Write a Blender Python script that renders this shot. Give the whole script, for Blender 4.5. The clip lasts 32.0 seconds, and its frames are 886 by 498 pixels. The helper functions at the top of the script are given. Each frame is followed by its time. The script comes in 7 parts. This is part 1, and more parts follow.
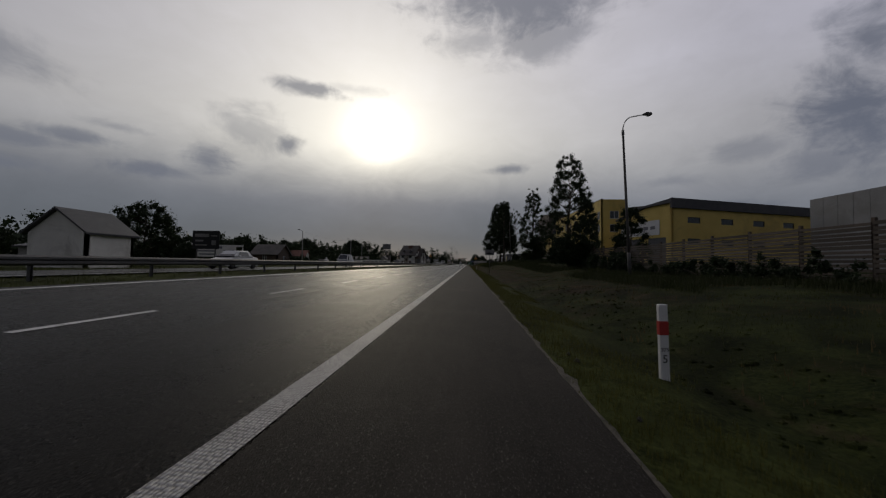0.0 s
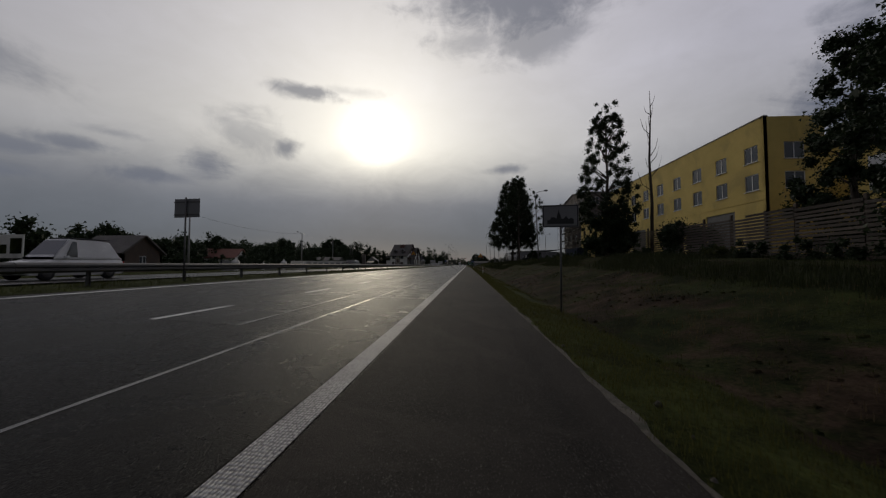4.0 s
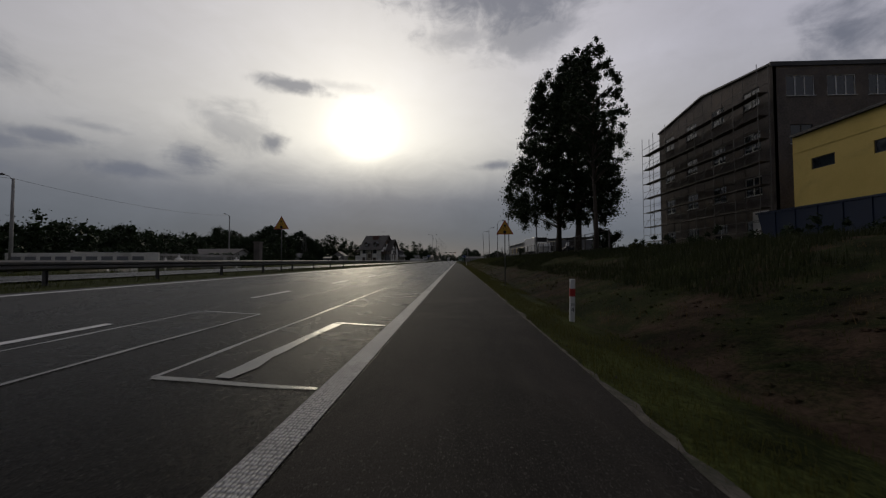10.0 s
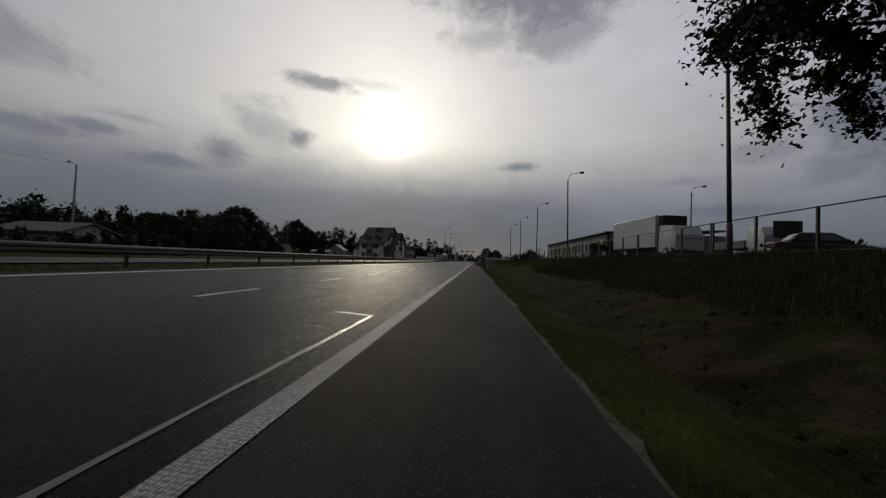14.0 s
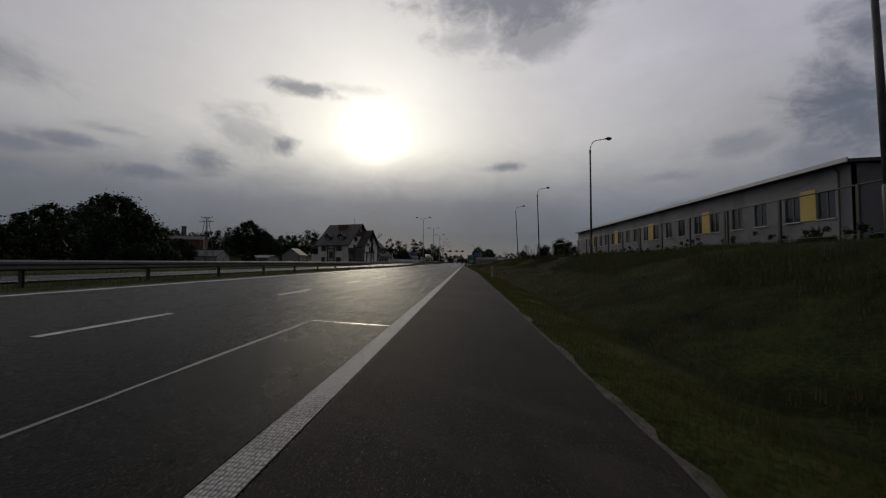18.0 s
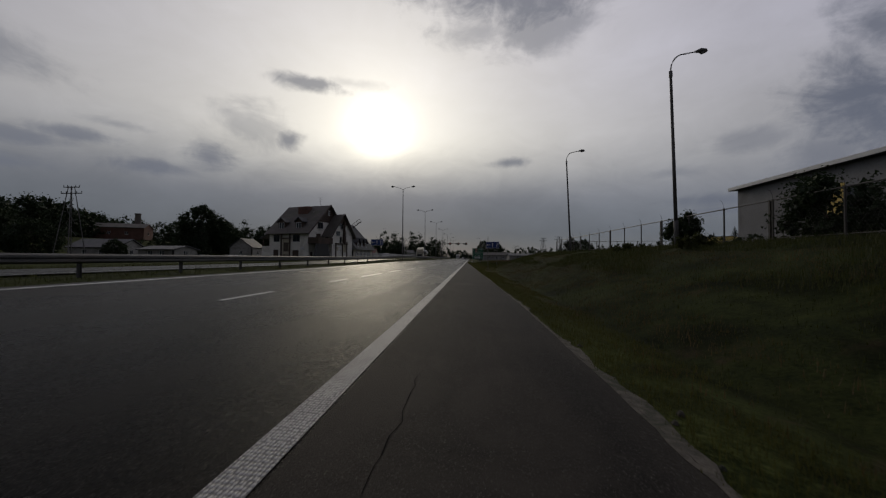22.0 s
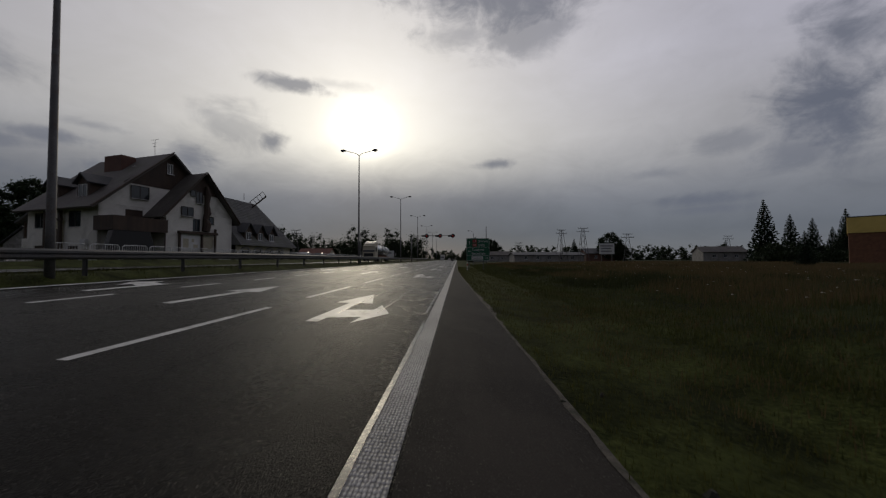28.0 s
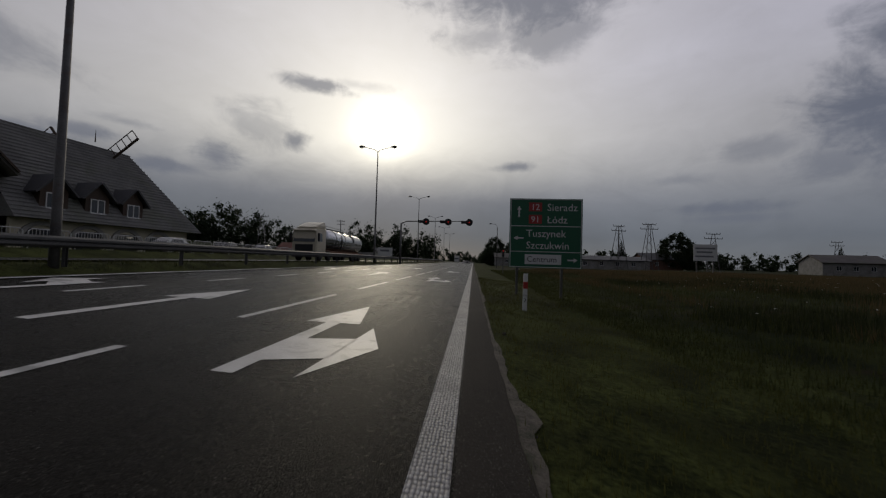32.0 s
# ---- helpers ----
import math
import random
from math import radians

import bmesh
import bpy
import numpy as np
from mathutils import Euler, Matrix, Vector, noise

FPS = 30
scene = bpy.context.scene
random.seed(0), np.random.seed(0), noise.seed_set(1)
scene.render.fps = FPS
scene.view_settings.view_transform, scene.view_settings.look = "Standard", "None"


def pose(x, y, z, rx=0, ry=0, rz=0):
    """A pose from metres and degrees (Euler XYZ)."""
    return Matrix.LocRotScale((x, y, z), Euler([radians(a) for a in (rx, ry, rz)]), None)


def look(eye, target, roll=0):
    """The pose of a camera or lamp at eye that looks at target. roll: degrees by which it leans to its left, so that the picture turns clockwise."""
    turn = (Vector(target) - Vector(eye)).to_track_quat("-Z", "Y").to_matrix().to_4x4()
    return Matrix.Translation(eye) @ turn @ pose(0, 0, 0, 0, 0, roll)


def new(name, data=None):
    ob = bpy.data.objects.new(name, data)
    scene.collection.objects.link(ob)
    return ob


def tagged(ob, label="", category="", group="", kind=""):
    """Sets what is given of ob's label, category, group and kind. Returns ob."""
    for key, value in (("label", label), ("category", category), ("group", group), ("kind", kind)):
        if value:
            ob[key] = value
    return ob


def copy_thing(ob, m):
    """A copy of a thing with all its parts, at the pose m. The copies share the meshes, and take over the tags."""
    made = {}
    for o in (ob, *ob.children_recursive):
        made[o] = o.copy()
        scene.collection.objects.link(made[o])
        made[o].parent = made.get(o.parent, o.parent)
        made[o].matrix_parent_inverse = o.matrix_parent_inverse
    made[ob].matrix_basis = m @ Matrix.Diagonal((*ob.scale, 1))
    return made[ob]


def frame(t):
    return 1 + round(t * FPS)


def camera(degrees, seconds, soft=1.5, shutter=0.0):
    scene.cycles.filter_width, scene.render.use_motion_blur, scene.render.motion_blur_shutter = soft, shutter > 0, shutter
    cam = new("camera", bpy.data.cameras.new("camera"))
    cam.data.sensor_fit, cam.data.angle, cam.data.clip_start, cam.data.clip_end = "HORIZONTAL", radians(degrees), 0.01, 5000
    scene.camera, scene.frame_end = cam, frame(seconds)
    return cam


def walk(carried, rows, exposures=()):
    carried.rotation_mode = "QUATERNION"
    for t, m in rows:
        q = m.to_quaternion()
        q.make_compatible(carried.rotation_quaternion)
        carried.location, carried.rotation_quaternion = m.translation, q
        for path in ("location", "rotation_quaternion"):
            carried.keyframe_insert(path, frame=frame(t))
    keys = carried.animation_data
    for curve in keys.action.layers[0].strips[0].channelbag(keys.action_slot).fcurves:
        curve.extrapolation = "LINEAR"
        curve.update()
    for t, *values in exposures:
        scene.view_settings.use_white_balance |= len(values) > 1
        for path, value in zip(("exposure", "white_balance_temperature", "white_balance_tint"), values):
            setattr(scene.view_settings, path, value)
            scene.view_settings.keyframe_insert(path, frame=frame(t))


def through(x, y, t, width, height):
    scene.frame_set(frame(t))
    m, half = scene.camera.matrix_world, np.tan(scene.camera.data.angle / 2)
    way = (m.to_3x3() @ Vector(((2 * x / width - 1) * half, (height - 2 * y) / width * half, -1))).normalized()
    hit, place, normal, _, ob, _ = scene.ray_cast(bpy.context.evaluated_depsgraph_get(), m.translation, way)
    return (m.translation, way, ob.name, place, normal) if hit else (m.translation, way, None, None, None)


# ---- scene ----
cam = camera(102.0, 32.0, soft=1.25, shutter=0.05)
ROWS = [
    (0.0, pose(1.55, 0.45, 1.20, 92.34, -1.03, 3.98)),
    (0.5, pose(1.57, 5.28, 1.20, 92.75, 0.35, 5.01)),
    (1.0, pose(1.58, 10.11, 1.20, 92.27, -1.77, 2.83)),
    (1.5, pose(1.56, 14.93, 1.20, 92.43, -0.01, 3.16)),
    (2.0, pose(1.50, 19.74, 1.20, 92.71, -0.60, 4.54)),
    (2.5, pose(1.38, 24.54, 1.20, 92.74, 0.51, 5.02)),
    (4.5, pose(1.26, 43.81, 1.20, 92.32, -0.25, 3.76)),
    (5.0, pose(1.14, 48.50, 1.20, 92.17, -0.45, 4.91)),
    (5.5, pose(0.98, 53.14, 1.20, 92.28, -2.13, 7.07)),
    (6.0, pose(0.90, 57.87, 1.20, 92.48, 1.19, 5.12)),
    (6.5, pose(0.85, 62.63, 1.20, 91.99, 2.25, 5.21)),
    (7.0, pose(0.86, 67.42, 1.20, 91.68, -0.33, 3.78)),
    (7.5, pose(0.91, 72.19, 1.20, 91.97, 0.82, 3.15)),
    (8.0, pose(1.00, 76.91, 1.20, 92.07, 0.08, 3.99)),
    (8.5, pose(1.08, 81.60, 1.20, 91.83, -2.00, 3.15)),
    (9.0, pose(1.13, 86.28, 1.20, 92.06, -1.09, 2.67)),
    (9.5, pose(1.15, 91.01, 1.20, 91.88, -0.59, 4.45)),
    (10.0, pose(1.17, 95.78, 1.20, 91.84, 0.15, 2.30)),
    (10.5, pose(1.24, 100.53, 1.20, 91.90, -1.06, 2.79)),
    (11.0, pose(1.35, 105.33, 1.20, 91.84, -1.53, 5.08)),
    (11.5, pose(1.45, 110.04, 1.20, 91.56, -0.79, 3.41)),
    (12.0, pose(1.52, 114.80, 1.20, 91.91, -1.31, 3.27)),
    (12.5, pose(1.53, 119.60, 1.20, 91.58, -0.99, 5.97)),
    (13.0, pose(1.54, 124.43, 1.20, 91.40, -0.17, 2.95)),
    (13.5, pose(1.54, 129.27, 1.20, 91.62, -0.61, 3.27)),
    (14.0, pose(1.51, 134.09, 1.20, 91.74, -2.42, 5.23)),
    (14.5, pose(1.46, 138.91, 1.20, 91.40, -1.63, 4.74)),
    (16.5, pose(1.18, 158.13, 1.20, 91.75, 0.19, 4.00)),
    (17.0, pose(1.22, 162.99, 1.20, 91.76, -1.33, 5.66)),
    (17.5, pose(1.27, 167.86, 1.20, 91.88, -1.02, 2.94)),
    (18.0, pose(1.30, 172.74, 1.20, 92.13, -0.13, 3.71)),
    (18.5, pose(1.29, 177.64, 1.20, 91.88, -1.15, 4.71)),
    (19.0, pose(1.28, 182.56, 1.20, 91.36, -0.67, 4.02)),
    (19.5, pose(1.29, 187.46, 1.20, 91.37, -1.26, 4.15)),
    (20.0, pose(1.30, 192.36, 1.20, 91.69, -0.25, 4.45)),
    (20.5, pose(1.31, 197.26, 1.20, 91.64, -1.44, 5.25)),
    (21.0, pose(1.31, 202.10, 1.20, 91.62, -0.20, 4.79)),
    (21.5, pose(1.28, 206.85, 1.20, 91.37, -0.01, 3.84)),
    (22.0, pose(1.23, 211.55, 1.20, 91.42, -0.47, 4.35)),
    (22.5, pose(1.16, 216.25, 1.20, 91.69, -0.59, 4.12)),
    (23.0, pose(1.08, 221.05, 1.20, 91.53, -0.30, 4.52)),
    (23.5, pose(0.95, 225.86, 1.20, 91.67, -0.43, 2.90)),
    (24.0, pose(0.82, 230.63, 1.20, 91.30, -2.42, 2.63)),
    (24.5, pose(0.69, 235.35, 1.20, 91.35, -3.30, 4.91)),
    (25.0, pose(0.55, 240.05, 1.20, 91.14, -0.66, 4.93)),
    (25.5, pose(0.44, 244.73, 1.20, 91.75, 1.50, 2.96)),
    (27.5, pose(0.41, 262.93, 1.20, 91.45, -0.63, 3.65)),
    (28.0, pose(0.48, 267.26, 1.20, 91.66, 0.17, 2.23)),
    (28.5, pose(0.56, 271.49, 1.20, 91.45, -0.47, 1.58)),
    (29.0, pose(0.60, 275.66, 1.20, 91.50, -2.99, 2.28)),
    (29.5, pose(0.52, 279.78, 1.20, 91.26, -2.70, 4.51)),
    (30.0, pose(0.45, 283.89, 1.20, 91.93, -0.04, 3.06)),
    (30.5, pose(0.40, 288.04, 1.20, 91.63, -1.21, 4.57)),
    (31.0, pose(0.36, 292.24, 1.20, 92.02, -0.50, 4.89)),
    (31.5, pose(0.30, 296.56, 1.20, 91.61, -0.33, 3.81)),
    (32.0, pose(0.21, 300.94, 1.20, 91.88, -1.66, 4.80)),
]

walk(cam, ROWS)

# ---- world, sun ----
SUN_AZ, SUN_EL = radians(-14.7), radians(19.2)


class Graph:
    """Short forms for building node trees."""

    def __init__(self, tree):
        self.t = tree
        tree.nodes.clear()

    def add(self, kind, **props):
        n = self.t.nodes.new(kind)
        for k, v in props.items():
            if k == "op":
                n.operation = v
            elif k == "blend":
                n.blend_type = v
            elif k == "sky":
                n.sky_type = v
            elif k == "data":
                n.data_type = v
            elif k == "inter":
                n.interpolation_type = v
            elif k == "feature":
                n.feature = v
        return n

    def put(self, sock, v):
        if v is None:
            return
        if isinstance(v, (int, float)):
            sock.default_value = v
        elif isinstance(v, (tuple, list)):
            if len(v) == 3 and len(sock.default_value) == 4:
                v = (*v, 1)
            sock.default_value = v
        else:
            self.t.links.new(v, sock)

    def m(self, op, a, b=None, c=None):
        n = self.add("ShaderNodeMath", op=op)
        for s, v in zip(n.inputs, (a, b, c)):
            self.put(s, v)
        return n.outputs[0]

    def vm(self, op, a, b=None):
        n = self.add("ShaderNodeVectorMath", op=op)
        for s, v in zip(n.inputs, (a, b)):
            self.put(s, v)
        return n.outputs[0]

    def noise(self, vec, scale, detail=3.0, rough=0.55, dist=0.0):
        n = self.add("ShaderNodeTexNoise")
        self.put(n.inputs["Vector"], vec)
        n.inputs["Scale"].default_value = scale
        n.inputs["Detail"].default_value = detail
        n.inputs["Roughness"].default_value = rough
        n.inputs["Distortion"].default_value = dist
        return n.outputs[0]

    def step(self, v, a, b, lo=0.0, hi=1.0):
        n = self.add("ShaderNodeMapRange", inter="SMOOTHSTEP")
        for s, x in zip(n.inputs, (v, a, b, lo, hi)):
            self.put(s, x)
        return n.outputs[0]

    def mix(self, f, a, b, blend="MIX"):
        n = self.add("ShaderNodeMix", data="RGBA", blend=blend)
        self.put(n.inputs[0], f)
        self.put(n.inputs[6], a)
        self.put(n.inputs[7], b)
        return n.outputs[2]

    def ramp(self, f, stops):
        n = self.add("ShaderNodeValToRGB")
        self.put(n.inputs[0], f)
        e = n.color_ramp.elements
        while len(e) < len(stops):
            e.new(0.5)
        for x, (p, c) in zip(e, stops):
            x.position = p
            x.color = (*c, 1) if len(c) == 3 else c
        return n.outputs[0]


world = bpy.data.worlds.new("sky")
scene.world = world
world.use_nodes = True
g = Graph(world.node_tree)
way = g.vm("NORMALIZE", g.add("ShaderNodeTexCoord").outputs["Generated"])
sep = g.add("ShaderNodeSeparateXYZ")
g.put(sep.inputs[0], way)
dx, dy, dz = sep.outputs
az = g.m("ARCTAN2", dx, dy)
el = g.m("ARCSINE", dz)
# a thin overcast veil: brightness by height over the horizon, and the glow of the veiled sun
sun_dir = (math.sin(SUN_AZ) * math.cos(SUN_EL), math.cos(SUN_AZ) * math.cos(SUN_EL), math.sin(SUN_EL))
dot = g.add("ShaderNodeVectorMath", op="DOT_PRODUCT")
g.put(dot.inputs[0], way)
dot.inputs[1].default_value = sun_dir
off = g.m("ARCCOSINE", g.m("MINIMUM", dot.outputs["Value"], 0.99999))
streak = g.vm("MULTIPLY", way, (1.0, 1.0, 2.0))
n_big = g.noise(streak, 2.3, 5, 0.55, 0.4)
n_mid = g.noise(streak, 7.0, 6, 0.6, 0.6)
n_fine = g.noise(way, 18.0, 6, 0.62, 0.6)
base = g.ramp(g.m("DIVIDE", el, 1.5708), [
    (0.0, (0.102, 0.112, 0.130)), (0.045, (0.096, 0.106, 0.130)), (0.085, (0.136, 0.144, 0.167)),
    (0.15, (0.242, 0.243, 0.264)), (0.30, (0.280, 0.278, 0.338)), (0.46, (0.258, 0.254, 0.320)), (0.62, (0.12, 0.12, 0.16)), (1.0, (0.06, 0.06, 0.08))])
glow_a = g.m("MULTIPLY", g.m("EXPONENT", g.m("MULTIPLY", g.m("POWER", g.m("DIVIDE", off, radians(3.5)), 2), -1)), 1.0)
glow_b = g.m("MULTIPLY", g.m("EXPONENT", g.m("MULTIPLY", g.m("DIVIDE", off, radians(20)), -1)), 1.0)
bank = g.step(g.m("ADD", el, g.m("MULTIPLY", g.m("SUBTRACT", n_mid, 0.5), 0.05)), radians(8.3), radians(19.5))
glow = g.m("MULTIPLY", g.m("ADD", glow_a, glow_b), bank)
away = g.step(off, radians(66), radians(112), 1.0, 0.42)
base = g.mix(1.0, base, g.m("MULTIPLY", away, g.step(az, 0.0, radians(36), 1.0, 1.2)), "MULTIPLY")
veil = g.mix(1.0, base, g.m("ADD", 0.58, g.m("ADD", g.m("MULTIPLY", n_big, 0.55), g.m("MULTIPLY", n_mid, 0.28))), "MULTIPLY")
lit = g.mix(1.0, veil, g.mix(1.0, (1.0, 0.935, 0.74), glow, "MULTIPLY"), "ADD")
# dark cloud shreds: azimuth, elevation, half width, half height (degrees), density
CLOUDS = [
    (7, 36.8, 14.0, 4.8, 0.62), (11, 31.8, 9.0, 2.8, 0.42), (1.5, 32.5, 6.0, 2.0, 0.35), (-25.2, 24.6, 4.6, 0.95, 0.58),
    (-18.5, 25.3, 4.5, 0.7, 0.2), (6.0, 14.8, 3.0, 0.7, 0.6), (-27.6, 16.8, 1.9, 1.4, 0.62), (-32.6, 18.0, 5.5, 2.6, 0.32), (-37.6, 12.9, 3.2, 1.7, 0.62),
    (-43.0, 10.8, 3.8, 0.9, 0.58), (45.5, 16.5, 4.4, 6.0, 0.8), (46.5, 23.5, 3.6, 4.5, 0.7), (43.0, 12.0, 4.0, 2.0, 0.5), (37.0, 14.3, 5.0, 1.3, 0.35),
    (33.4, 7.6, 4.8, 0.8, 0.75), (34.4, 6.3, 4.0, 0.6, 0.6), (-50.5, 13.4, 4.0, 0.7, 0.55), (-55.5, 12.2, 3.5, 0.8, 0.5), (-55.6, 9.4, 3.0, 0.7, 0.45),
    (28.5, 11.6, 3.4, 0.8, 0.3), (-62.0, 20.0, 9.0, 3.0, 0.4), (70.0, 22.0, 10.0, 4.0, 0.5), (-47.0, 15.2, 3.0, 0.5, 0.3)]
wob = g.m("MULTIPLY", g.m("SUBTRACT", g.m("ADD", g.m("MULTIPLY", n_mid, 0.6), g.m("MULTIPLY", n_fine, 0.4)), 0.5), 3.6)
dark = 0.0
for a, e, ra, re, k in CLOUDS:
    px = g.m("DIVIDE", g.m("SUBTRACT", az, radians(a)), radians(ra))
    py = g.m("DIVIDE", g.m("SUBTRACT", el, radians(e)), radians(re))
    d = g.m("ADD", g.m("SQRT", g.m("ADD", g.m("MULTIPLY", px, px), g.m("MULTIPLY", py, py))), wob)
    dark = g.m("MAXIMUM", dark, g.step(d, 1.5, 0.15, 0.0, min(1.0, 1.25 * k)))
cloudy = g.mix(dark, lit, (0.118, 0.128, 0.165))
sky = g.add("ShaderNodeTexSky", sky="NISHITA")
sky.sun_disc = False
sky.sun_elevation, sky.sun_rotation = SUN_EL, SUN_AZ
sky.air_density, sky.dust_density = 1.0, 0.5
blue = g.add("ShaderNodeBackground")
g.put(blue.inputs[0], sky.outputs[0])
blue.inputs[1].default_value = 0.003
cloud = g.add("ShaderNodeBackground")
g.put(cloud.inputs[0], cloudy)
cloud.inputs[1].default_value = 1.0
both = g.add("ShaderNodeAddShader")
g.put(both.inputs[0], blue.outputs[0])
g.put(both.inputs[1], cloud.outputs[0])
g.put(g.add("ShaderNodeOutputWorld").inputs[0], both.outputs[0])

sun = new("sun", bpy.data.lights.new("sun", "SUN"))
sun.data.energy, sun.data.angle, sun.data.color = 0.30, radians(11), (1.0, 0.88, 0.66)
sun.matrix_world = look((0, 0, 60), (-sun_dir[0], -sun_dir[1], 60 - sun_dir[2]))
tagged(sun, "sun behind a thin cloud veil", "sun", kind="structure")


# ---- materials ----
def coords(g, scale=(1, 1, 1)):
    n = g.add("ShaderNodeTexCoord")
    mp = g.add("ShaderNodeMapping")
    g.put(mp.inputs[0], n.outputs["Object"])
    mp.inputs["Scale"].default_value = scale
    return mp.outputs[0]


def surface(name, low, high, rough=0.8, scale=1.0, fine=40.0, bump=0.2, metal=0.0, stain=None, stain_scale=0.3, stain_amount=0.5,
            rough_var=0.15, stretch=(1, 1, 1), spec=0.5, vary=0.0, bump_dist=0.01, weave=None):
    """A surface with grain at two scales, optional stains, and fine relief."""
    mat = bpy.data.materials.new(name)
    mat.use_nodes = True
    g = Graph(mat.node_tree)
    v = coords(g, stretch)
    big = g.noise(v, scale, 4, 0.6, 0.3)
    small = g.noise(v, fine, 3, 0.65)
    f = g.m("ADD", g.m("MULTIPLY", big, 0.55), g.m("MULTIPLY", small, 0.45))
    col = g.mix(g.step(f, 0.3, 0.7), low, high)
    if stain:
        s = g.noise(v, stain_scale, 5, 0.62, 0.8)
        col = g.mix(g.step(s, 0.48, 0.68, 0, stain_amount), col, stain)
    if weave:
        dots = g.add("ShaderNodeTexVoronoi")
        g.put(dots.inputs["Vector"], coords(g, weave))
        dots.inputs["Scale"].default_value = 1.0
        dots.inputs["Randomness"].default_value = 0.35
        col = g.mix(g.step(dots.outputs["Distance"], 0.34, 0.56, 0, 0.75), col, (0.07, 0.068, 0.064))
    if vary:
        rnd = g.add("ShaderNodeObjectInfo").outputs["Random"]
        col = g.mix(1.0, col, g.m("ADD", 1 - vary, g.m("MULTIPLY", rnd, 2 * vary)), "MULTIPLY")
    b = g.add("ShaderNodeBsdfPrincipled")
    g.put(b.inputs["Base Color"], col)
    g.put(b.inputs["Roughness"], g.m("ADD", rough - rough_var * 0.5, g.m("MULTIPLY", big, rough_var)))
    b.inputs["Metallic"].default_value = metal
    b.inputs["Specular IOR Level"].default_value = spec
    if bump:
        h = small
        if weave:
            w = g.add("ShaderNodeTexVoronoi")
            g.put(w.inputs["Vector"], coords(g, weave))
            w.inputs["Scale"].default_value = 1.0
            w.inputs["Randomness"].default_value = 0.35
            h = g.m("ADD", g.m("MULTIPLY", w.outputs["Distance"], -1.4), g.m("MULTIPLY", small, 0.3))
        n = g.add("ShaderNodeBump")
        n.inputs["Strength"].default_value = bump
        n.inputs["Distance"].default_value = bump_dist
        g.put(n.inputs["Height"], h)
        g.put(b.inputs["Normal"], n.outputs[0])
    g.put(g.add("ShaderNodeOutputMaterial").inputs[0], b.outputs[0])
    return mat


def leaf_material(name, low, high, rough=0.6, through=0.35):
    """Leaves and grass: colour varies leaf by leaf, some light passes through."""
    mat = bpy.data.materials.new(name)
    mat.use_nodes = True
    g = Graph(mat.node_tree)
    rnd = g.add("ShaderNodeNewGeometry").outputs["Random Per Island"]
    patch = g.noise(coords(g), 0.35, 3, 0.6)
    f = g.m("ADD", g.m("MULTIPLY", rnd, 0.6), g.m("MULTIPLY", patch, 0.4))
    col = g.mix(f, low, high)
    d = g.add("ShaderNodeBsdfPrincipled")
    g.put(d.inputs["Base Color"], col)
    d.inputs["Roughness"].default_value = rough
    d.inputs["Specular IOR Level"].default_value = 0.25
    tr = g.add("ShaderNodeBsdfTranslucent")
    g.put(tr.inputs[0], col)
    mx = g.add("ShaderNodeMixShader")
    mx.inputs[0].default_value = through
    g.put(mx.inputs[1], d.outputs[0])
    g.put(mx.inputs[2], tr.outputs[0])
    g.put(g.add("ShaderNodeOutputMaterial").inputs[0], mx.outputs[0])
    return mat


